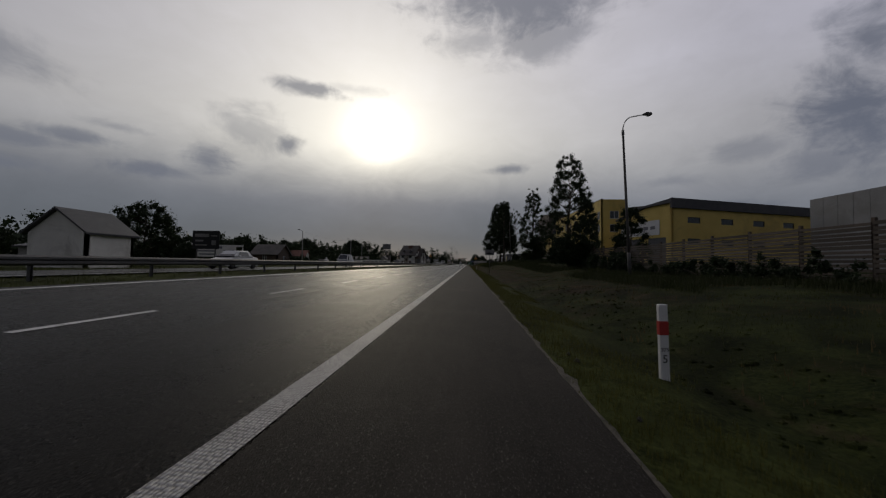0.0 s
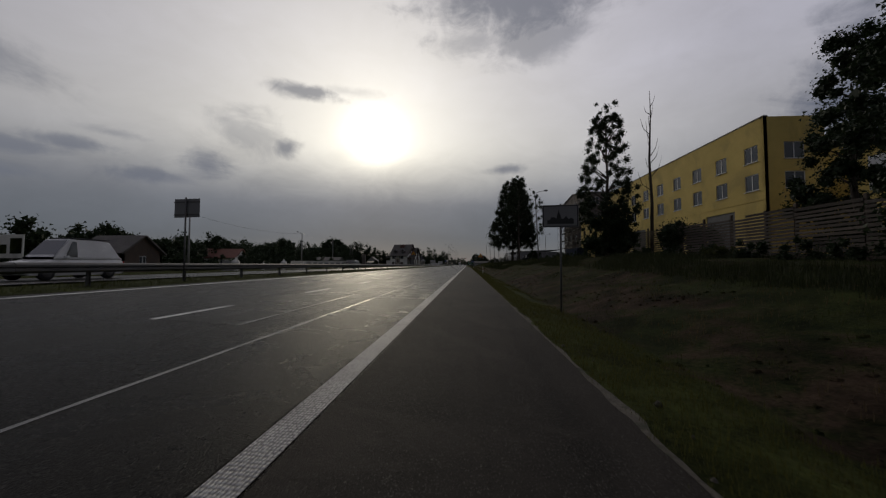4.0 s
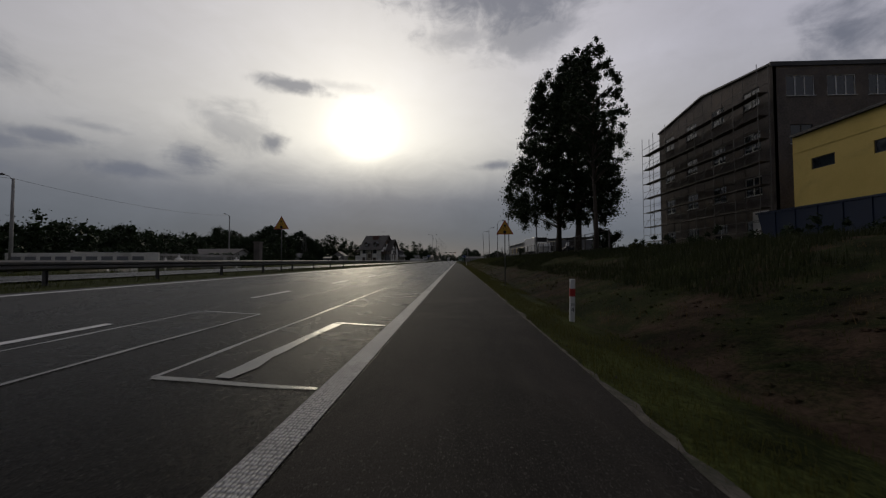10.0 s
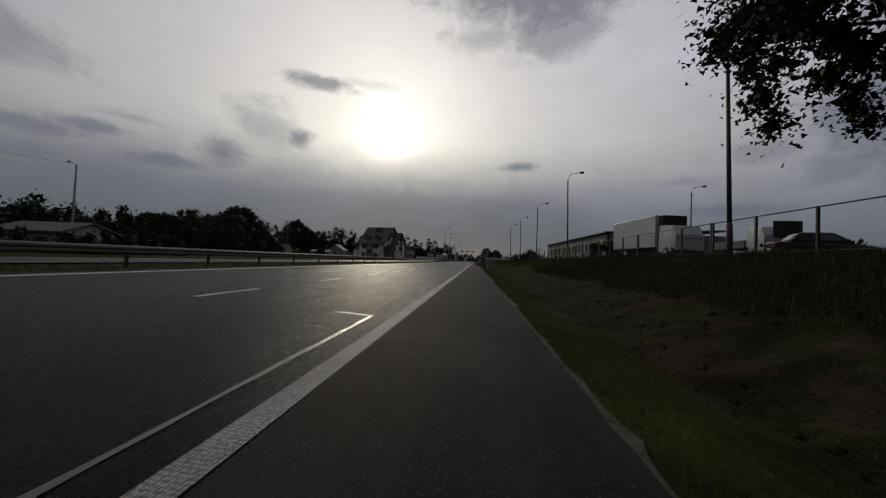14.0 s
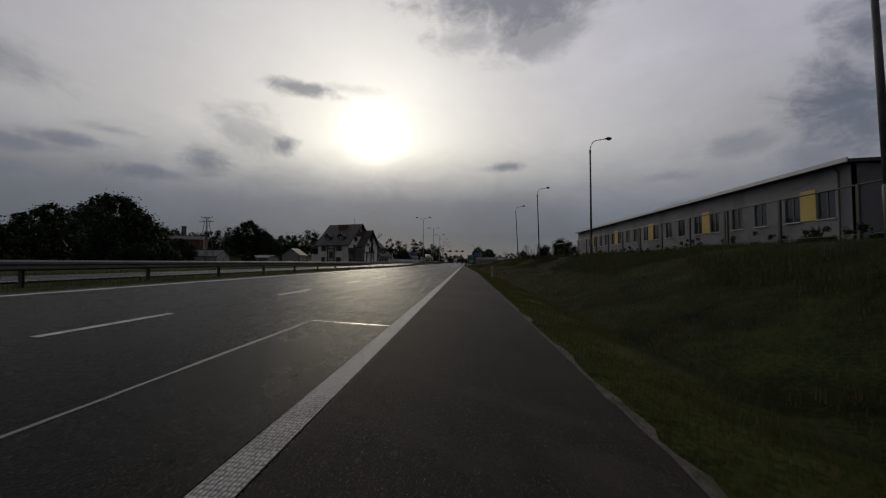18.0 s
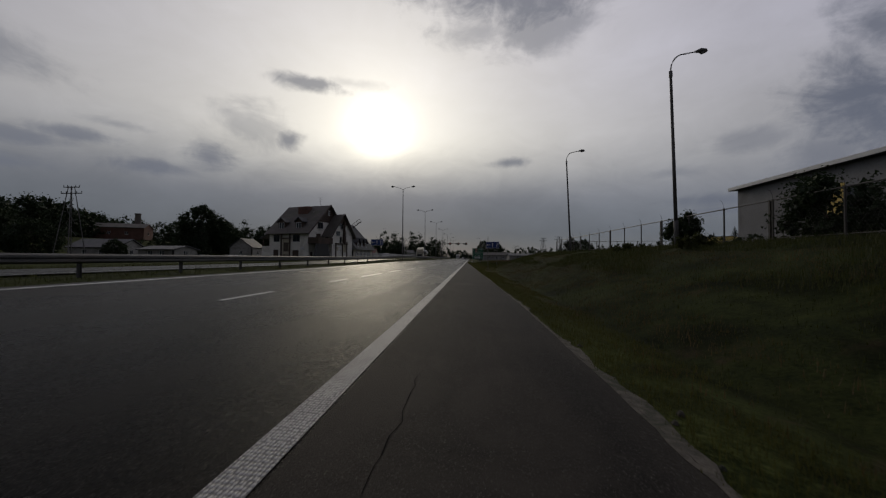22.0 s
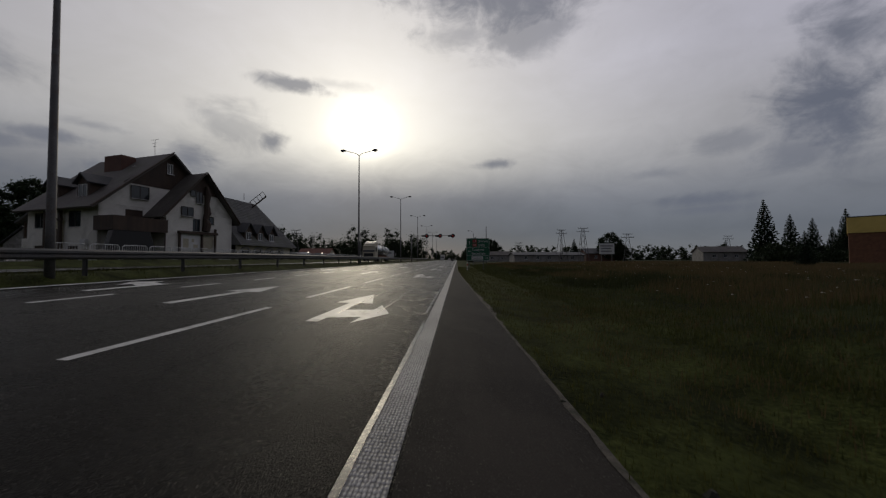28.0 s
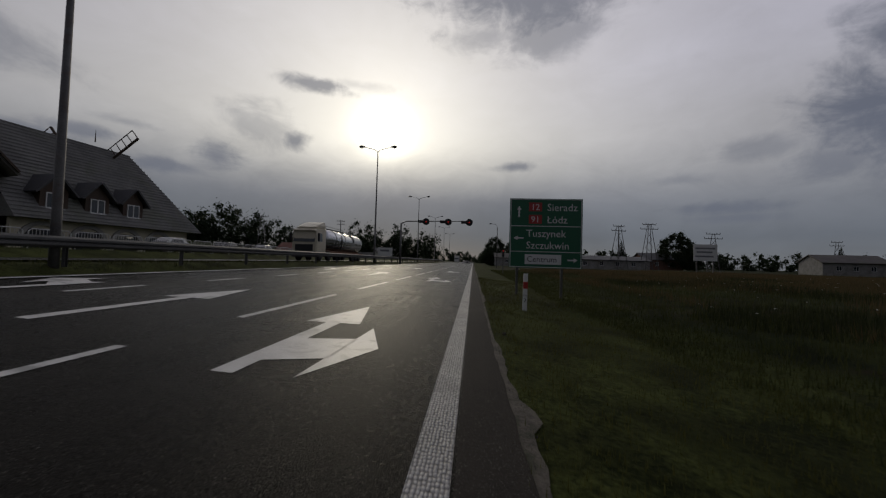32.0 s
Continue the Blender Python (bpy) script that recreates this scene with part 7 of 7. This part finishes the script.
# ---- trees and bushes ----
broad_tree("alder_tree", 14.6, 48.0, 14.4, 8.8, 3, "tall dark tree with a ragged crown behind the bank", 0.06, 70000, 0.075, "leaf_dark", 420, shape="drop", gap=0.34, spread=0.44, dense=0.04, reach=1.15)
broad_tree("alder_tree", 14.6, 74.0, 14.8, 7.4, 4, "tall dark tree with an open feathery crown", 0.06, 64000, 0.075, "leaf_dark", 400, shape="drop", gap=0.36, spread=0.44, dense=0.04, reach=1.15)
broad_tree("alder_tree", 19.5, 57.0, 10.5, 6.0, 6, "dark young tree standing by the fence", 0.05, 30000, 0.08, "leaf_dark", 80, shape="drop", gap=0.1)
broad_tree("alder_tree", 18.0, 38.0, 6.5, 5.0, 8, "low dark tree with loose branches by the fence", 0.05, 14000, 0.07, "leaf_dark", 60, shape="drop", gap=0.2)
bush("bush", 14.8, 74.0, 6.2, 5.6, 11, "dense dark bush round the foot of a tree", 9000)
bush("bush", 15.0, 48.0, 5.2, 7.0, 12, "dense dark bush round the foot of a tree", 8000)
bush("bush", 18.6, 68.5, 3.6, 4.5, 13, "dark bush before the yellow block", 3500)
bush("bush", 15.5, 36.0, 2.2, 5.0, 14, "low dark thicket along the fence", 3000, depth=9)
bush("bush", 15.6, 22.0, 1.6, 3.0, 15, "low dark thicket along the fence", 2500, depth=12)
bush("bush", 21.5, 92.0, 2.6, 3.6, 16, "brownish bush by the yellow wing", 2500)
bush("bush", 17.0, 100.0, 1.6, 3.0, 17, "low bush on the bank", 1800)
bush("bush", 20.4, 143.0, 4.6, 3.6, 18, "young dark bush under the tall trees", 4500)
bush("bush", 17.0, 178.3, 3.2, 4.2, 19, "dark bush at the end of the grey hall", 5000)
bush("bush", 16.2, 227.0, 3.4, 4.6, 20, "dark bush at the corner of the grey hall", 4000)
bush("bush", 14.6, 235.0, 2.4, 2.8, 21, "dark bush beside the lamp and fence", 3500)
bush("bush", 15.6, 264.0, 2.6, 2.0, 22, "small dark conifer-like bush by the fence", 2500)
dead = thing("dead_tree", pose(18.1, 73.0, ground_z(18.1, 73.0) - 0.1), "bare dead tree with thin upright branches", "tree")
part("trunk", Geo().tube([(0, 0, 0), (0.1, 0, 5), (0.0, 0.1, 9), (0.15, 0, 13.5), (0.1, 0, 15.5)], [0.17, 0.14, 0.10, 0.05, 0.015], 8), M["bark"], dead, smooth=True)
dr_ = random.Random(3)
for k in range(14):
    z = 5.5 + 0.65 * k
    a = dr_.random() * 6.28
    l = 0.7 + 1.3 * (1 - k / 16) * dr_.random()
    part("branch", Geo().tube([(0.08, 0, z), (0.5 * l * math.cos(a), 0.5 * l * math.sin(a), z + 0.5 * l), (0.75 * l * math.cos(a), 0.75 * l * math.sin(a), z + 1.35 * l)], [0.04, 0.025, 0.009], 5), M["bark"], dead)
LL = "tall broad-leaved roadside tree with a dense dark crown"
LT = dict(mat="leaf_dark", group="trees on the bank", dense=0.06, reach=1.3)
broad_tree("linden_tree", 14.0, 141.8, 22.5, 15.5, 1, LL, 0.19, 130000, 0.11, clumps=760, gap=0.26, radius=0.34, spread=0.46, shape="low", **LT)
broad_tree("linden_tree", 15.0, 137.6, 23.0, 10.5, 2, LL, 0.22, 76000, 0.11, clumps=540, gap=0.26, radius=0.36, spread=0.5, shape="low", **LT)
broad_tree("linden_tree", 14.2, 130.2, 20.0, 6.0, 5, LL, 0.40, 24000, 0.10, clumps=280, gap=0.36, radius=0.22, spread=0.5, **LT)
broad_tree("linden_tree", 20.5, 147.0, 21.0, 9.0, 7, LL, 0.36, 20000, 0.10, clumps=150, gap=0.4, radius=0.2, spread=0.6, **LT)

# left side: single trees, then a wooded belt
TL = "broad-leaved tree in the belt beyond the opposite carriageway"
protos = [broad_tree("tree", -46, 50, 9.0, 8.5, 21, TL, 0.10, 17000, 0.14, "leaf_dark", 110, gap=0.15, spread=1.1),
          broad_tree("tree", -64, 100, 7.6, 8.5, 22, TL, 0.08, 19000, 0.15, "leaf_dark", 110, spread=1.1),
          broad_tree("tree", -72, 140, 9.0, 8.0, 23, TL, 0.10, 18000, 0.15, "leaf_dark", 110, gap=0.1, spread=1.1),
          broad_tree("tree", -64, 205, 8.0, 9.5, 24, TL, 0.06, 19000, 0.15, "leaf_dark", 110, spread=1.1)]
tr = random.Random(12)
spots = []
for k in range(16):
    y = 20 + 17 * k
    spots.append((-74 - 16 * tr.random(), y + 6 * tr.random(), 0.65 + 0.4 * tr.random()))
    if k % 2 == 0:
        spots.append((-54 - 8 * tr.random(), y + 9, 0.4 + 0.25 * tr.random()))
spots += [(-62, 206, 0.6), (-66, 216, 0.75), (-68, 228, 1.05), (-60, 196, 0.5), (-74, 240, 1.15), (-80, 250, 1.9), (-118, 362, 2.2), (-112, 368, 1.7), (-104, 362, 1.3), (-92, 350, 0.7), (-30, 440, 1.2), (-48, 448, 1.4),
          (66, 424, 1.2), (72, 428, 1.0), (20, 470, 1.3), (8.5, 455, 1.0), (12, 500, 1.4), (90, 372, 0.7), (126, 384, 1.25), (133, 388, 1.3), (140, 380, 1.1), (112, 400, 0.8)]
for i, (x, y, s) in enumerate(spots):
    ob = copy_thing(protos[i % 4], pose(x, y, ground_z(x, y, False) - 0.1, 0, 0, tr.random() * 360))
    s *= 0.7 if i % 4 == 0 and i < 24 else 1.0
    ob.scale = (s * (0.9 + 0.3 * tr.random()), s, s * (0.85 + 0.3 * tr.random()))
con = conifer("fir_tree", 94, 380, 19.5, 9, 31, "tall dark fir tree at the edge of the meadow", "firs by the meadow", 26000)
for x, y, s in ((107, 386, 0.8), (116, 378, 0.6), (128, 384, 0.75), (112, 384, 0.72), (119, 381, 0.85), (124, 390, 0.6), (60, 452, 0.6), (110, 418, 0.45), (40, 300, 0.22), (46, 316, 0.25), (-86, 322, 0.7)):
    ob = copy_thing(con, pose(x, y, ground_z(x, y, False) - 0.1, 0, 0, 40 * s * 10))
    ob.scale = (s, s, s)


def woods(name, path, h, depth, seed, label, leaves, size, mat="leaf_dark"):
    """A far belt of trees: many leaf clumps with a broken upper edge and trunks below."""
    rng = np.random.default_rng(seed)
    cs, rs = [], []
    for (x0, y0), (x1, y1) in zip(path, path[1:]):
        l = math.hypot(x1 - x0, y1 - y0)
        for k in range(int(l / 2.2)):
            t = (k + rng.random()) * 2.2 / l
            x, y = x0 + (x1 - x0) * t, y0 + (y1 - y0) * t + depth * (rng.random() - 0.5)
            hh = h * (0.6 + 0.4 * noise.noise((x * 0.05, y * 0.05, seed)) + 0.28 * rng.random())
            for j in range(5):
                cs.append((x + rng.normal() * min(1.6, 0.35 * h), y + rng.normal() * 1.6, ground_z(x, y, False) + hh * (0.08 + 0.19 * j + 0.1 * rng.random())))
                rs.append(h * (0.20 + 0.11 * rng.random()) * (1.25 - 0.14 * j))
    v, f = leaf_cloud(rng, np.array(cs), np.array(rs), leaves, size)
    return whole(name, raw_mesh(name, v, f, M[mat]), None, label, "woods", kind="stuff")


woods("far_woods", [(-330, 440), (-150, 500), (-24, 545)], 24, 30, 1, "dark belt of far woods beyond the fields", 120000, 0.5)
woods("far_woods", [(-26, 660), (-9, 690), (8, 700), (20, 560), (120, 540), (330, 470)], 12, 24, 2, "dark belt of far woods beyond the crossing", 60000, 0.55)
woods("left_woods", [(-105, -20), (-118, 90), (-112, 200), (-150, 330), (-260, 480)], 15, 26, 3, "dark wooded belt beyond the roadside yards", 90000, 0.5)
woods("right_woods", [(150, 300), (210, 380), (260, 480)], 12, 20, 4, "dark belt of trees beyond the meadow", 36000, 0.48)
woods("left_woods", [(-78, -10), (-84, 60), (-80, 130), (-84, 190), (-88, 250)], 9, 12, 8, "dark thicket of young trees beyond the yards", 56000, 0.36)
woods("left_woods", [(-60, 84), (-66, 120), (-62, 160), (-66, 200), (-62, 226)], 9.5, 9, 11, "dense dark trees and scrub behind the stone yard", 60000, 0.26)
woods("fence_scrub", [(15.4, 4), (15.7, 30), (15.5, 62)], 1.5, 1.2, 14, "dark scrub and tall weeds along the board fence", 30000, 0.06)
woods("fence_scrub", [(15.3, 62), (15.6, 84), (16.5, 128)], 1.3, 2.0, 15, "dark scrub along the top of the bank", 24000, 0.06)
woods("fence_scrub", [(15.2, 150), (14.9, 200), (14.8, 268)], 0.9, 1.0, 16, "low dark weeds along the wire fence", 26000, 0.05)
woods("left_woods", [(-134, 292), (-150, 324)], 16.5, 9, 17, "dark wooded slope behind the houses", 44000, 0.26)
woods("left_woods", [(-150, 326), (-172, 366)], 14, 9, 18, "dark trees on the slope behind the houses", 30000, 0.26)
woods("left_woods", [(-98, 296), (-112, 330), (-140, 395)], 5.0, 8, 19, "low dark scrub behind the gardens", 22000, 0.2)
woods("hedge", [(-44, 92), (-46, 112), (-44, 160), (-47, 192)], 3.6, 3, 5, "unkempt dark hedge behind the stone yard", 30000, 0.2)
woods("hedge", [(-78, 232), (-72, 256)], 3.0, 6, 6, "dark garden hedges beside the yard", 12000, 0.16)
woods("hedge", [(80, 366), (125, 368), (180, 350)], 5.0, 5, 7, "rough hedge at the edge of the meadow", 26000, 0.2)


# ---- grass ----
def blades(name, spots, low, high, width, mat, label, seed, droop=0.35, per=4, spread=0.08, slim=True):
    """Tufts of bent two-piece grass blades at the given spots (x, y, z, size)."""
    rng = np.random.default_rng(seed)
    p = np.repeat(np.asarray(spots), per, axis=0)
    n = len(p)
    a = rng.random(n) * 2 * np.pi
    h = (low + (high - low) * rng.random(n)) * p[:, 3]
    base = p[:, :3] + np.stack([rng.normal(size=n) * spread, rng.normal(size=n) * spread, np.zeros(n) - 0.02], 1)
    d = np.stack([np.cos(a), np.sin(a), np.zeros(n)], 1)
    s = np.stack([-np.sin(a), np.cos(a), np.zeros(n)], 1) * (width * (0.6 + 0.8 * rng.random(n)))[:, None]
    up = np.array([0, 0, 1.0])
    k = (droop * rng.random(n) * h)[:, None]
    mid = base + up * (h * 0.6)[:, None] + d * k * 0.35
    tip = base + up * h[:, None] + d * k
    if slim:
        v = np.stack([base - s, base + s, tip], 1).reshape(-1, 3)
        f = np.arange(n * 3).reshape(-1, 3)
    else:
        v = np.stack([base - s, base + s, mid + s * 0.7, tip, mid - s * 0.7], 1).reshape(-1, 3)
        f = np.arange(n * 5).reshape(-1, 5)
    return whole(name, raw_mesh(name, v, f, M[mat]), None, label, "grass", kind="stuff")


gr = random.Random(77)


def scatter(n, x_of, y0, y1, size, keep=None, rise=0.0):
    out = []
    while len(out) < n:
        y = y0 + (y1 - y0) * gr.random()
        x = x_of(y)
        if keep and not keep(x, y):
            continue
        grow = 0.35 + 0.65 * soft(1.0, 1.0 + rise, x - edge_x(y)) if rise else 1.0
        out.append((x, y, ground_z(x, y), grow * size * (0.7 + 0.6 * gr.random())))
    return out


patchy = lambda x, y: noise.noise((x * 0.45, y * 0.3, 2.0)) > -0.12 + 0.1 * gr.random()
near = lambda y: edge_x(y) + 0.05 + (1.9 + 3.4 * soft(250, 275, y)) * gr.random() ** 1.2
blades("verge_grass", scatter(90000, near, -2, 330, 1.0, lambda x, y: x > edge_x(y) + sand_width(y) * 0.85 and (x - edge_x(y) < 1.0 + 4 * soft(255, 275, y) or patchy(x, y))), 0.035, 0.115, 0.0045, "grass", "short green grass on the verge", 1, per=5)
blades("bank_grass", scatter(70000, lambda y: edge_x(y) + 1.7 + 15 * gr.random() ** 1.1, -2, 285, 1.0, lambda x, y: (y > 150 and gr.random() < 0.8) or (patchy(x, y) and (x - edge_x(y) > 4.6 or gr.random() < 0.4))), 0.03, 0.12, 0.007, "weed", "rough grass and weeds on the earth bank", 2, per=5, spread=0.14)
blades("dry_grass", scatter(6000, lambda y: edge_x(y) + 2.4 + 7 * gr.random(), -2, 285, 1.0, lambda x, y: not patchy(x, y)), 0.05, 0.2, 0.007, "grass_dry", "dry brown grass on the earth bank", 3, per=4, spread=0.12)
blades("dry_grass", scatter(15000, lambda y: edge_x(y) + 0.9 + 8 * gr.random(), 146, 284, 1.0, lambda x, y: noise.noise((x * 0.5, y * 0.28, 5.0)) > -0.1), 0.04, 0.16, 0.007, "grass_dry", "brown dry grass among the green on the bank", 31, per=4, spread=0.14)
blades("field_grass", scatter(64000, lambda y: edge_x(y) + 3.2 + 60 * gr.random() ** 1.7, 262, 372, 1.0, None, 7.0), 0.07, 0.32, 0.011, "weed", "tall rough meadow grass", 4, per=5, spread=0.22)
blades("field_dry_grass", scatter(26000, lambda y: edge_x(y) + 8 + 55 * gr.random() ** 1.3, 266, 372, 1.0, lambda x, y: noise.noise((x * 0.12, y * 0.12, 7)) > -0.15, 9.0), 0.14, 0.52, 0.011, "grass_dry", "tall dry brown meadow grass", 5, per=5, spread=0.22)
blades("median_grass", scatter(15000, lambda y: lerp_table(LINE_L, y) - 0.5 - (12.9 + lerp_table(LINE_L, y)) * gr.random(), -2, 345, 1.0), 0.05, 0.16, 0.010, "weed", "grass on the median under the guard rail", 6, per=4)
blades("far_verge_grass", scatter(7000, lambda y: -22.6 - 12 * gr.random(), 0, 345, 1.0), 0.1, 0.4, 0.016, "weed", "rough grass beyond the opposite carriageway", 7, per=4, spread=0.2)
blades("bank_weeds", scatter(26000, lambda y: edge_x(y) + 5.6 + 8.0 * gr.random(), 168, 268, 1.0, lambda x, y: noise.noise((x * 0.25, y * 0.12, 9.0)) > -0.1), 0.06, 0.30, 0.010, "weed", "rough green weeds on the upper bank", 25, per=5, spread=0.25)
blades("bank_weeds", scatter(18000, lambda y: edge_x(y) + 4.8 + 8.5 * gr.random(), 104, 172, 1.0, lambda x, y: noise.noise((x * 0.25, y * 0.12, 9.0)) > -0.25 - 0.03 * (x - 8)), 0.10, 0.42, 0.012, "weed_dark", "dark tall weeds on the upper bank", 21, per=5, spread=0.2)
blades("bank_weeds", scatter(16000, lambda y: edge_x(y) + 7.0 + 6.5 * gr.random(), -2, 104, 1.0, lambda x, y: noise.noise((x * 0.25, y * 0.12, 9.0)) > -0.2), 0.10, 0.45, 0.012, "weed_dark", "dark tall weeds below the fence", 22, per=5, spread=0.2)
clods = Geo()
for k in range(4500):
    y = 4 + 146 * gr.random()
    x = edge_x(y) + 1.7 + 4.4 * gr.random()
    if noise.noise((x * 0.4, y * 0.22, 5.0)) < -0.05:
        continue
    z, r = ground_z(x, y), 0.015 + 0.055 * gr.random() ** 2
    clods.tube([(x, y, z - r * 0.4), (x + r * 0.15, y, z + r * 0.2), (x, y + r * 0.2, z + r * 0.45)], [r * 1.5, r * 1.1, r * 0.4], 5)
whole("earth_clods", clods, M["turf"], "lumps of dark bare earth on the cut bank", "earth", kind="stuff")
blades("field_weeds", scatter(24000, lambda y: edge_x(y) + 12 + 50 * gr.random() ** 1.2, 276, 376, 1.0, lambda x, y: noise.noise((x * 0.16, y * 0.10, 3)) > 0.02), 0.22, 0.62, 0.008, "grass_dry", "tall brown weeds standing in the meadow", 23, per=5, spread=0.35)
blades("field_weeds", scatter(16000, lambda y: edge_x(y) + 6.5 + 26 * gr.random() ** 1.3, 268, 350, 1.0, lambda x, y: noise.noise((x * 0.2, y * 0.13, 13)) > 0.12), 0.12, 0.42, 0.010, "weed_dark", "dark leafy weeds standing in the meadow", 24, per=5, spread=0.3)
flowers = Geo()
for k in range(260):
    y = 268 + 60 * gr.random()
    x = edge_x(y) + 6 + 16 * gr.random()
    z = ground_z(x, y) + 0.35 + 0.4 * gr.random()
    r = 0.025 + 0.03 * gr.random()
    flowers.quad((x - r, y, z), (x, y - r, z + 0.01), (x + r, y, z), (x, y + r, z + 0.01))
whole("wild_flowers", flowers, M["white"], "small white wild flower heads in the meadow", "flowers", kind="stuff")
stones = Geo()
for k in range(240):
    y = 330 * gr.random()
    x = edge_x(y) - 0.05 + 0.5 * gr.random()
    z = road_z(x) - 0.03
    r = 0.015 + 0.035 * gr.random() ** 2
    stones.tube([(x, y, z - r), (x, y, z + r * 0.2), (x + r * 0.2, y, z + r)], [r * 0.8, r, r * 0.4], 6)
whole("loose_stones", stones, M["gravel"], "loose stones along the asphalt edge", "stones", kind="stuff")
for i, (x, y, z, s) in enumerate(scatter(14, lambda y: edge_x(y) + 5.5 + 9 * gr.random(), 30, 262, 1.0)):
    bush("weed_clump", x, y, 0.5 + 0.5 * s * gr.random(), 1.2 + s, 50 + i, "leafy weed clump on the bank", 450, "weed", "weeds on the bank", woody=False)
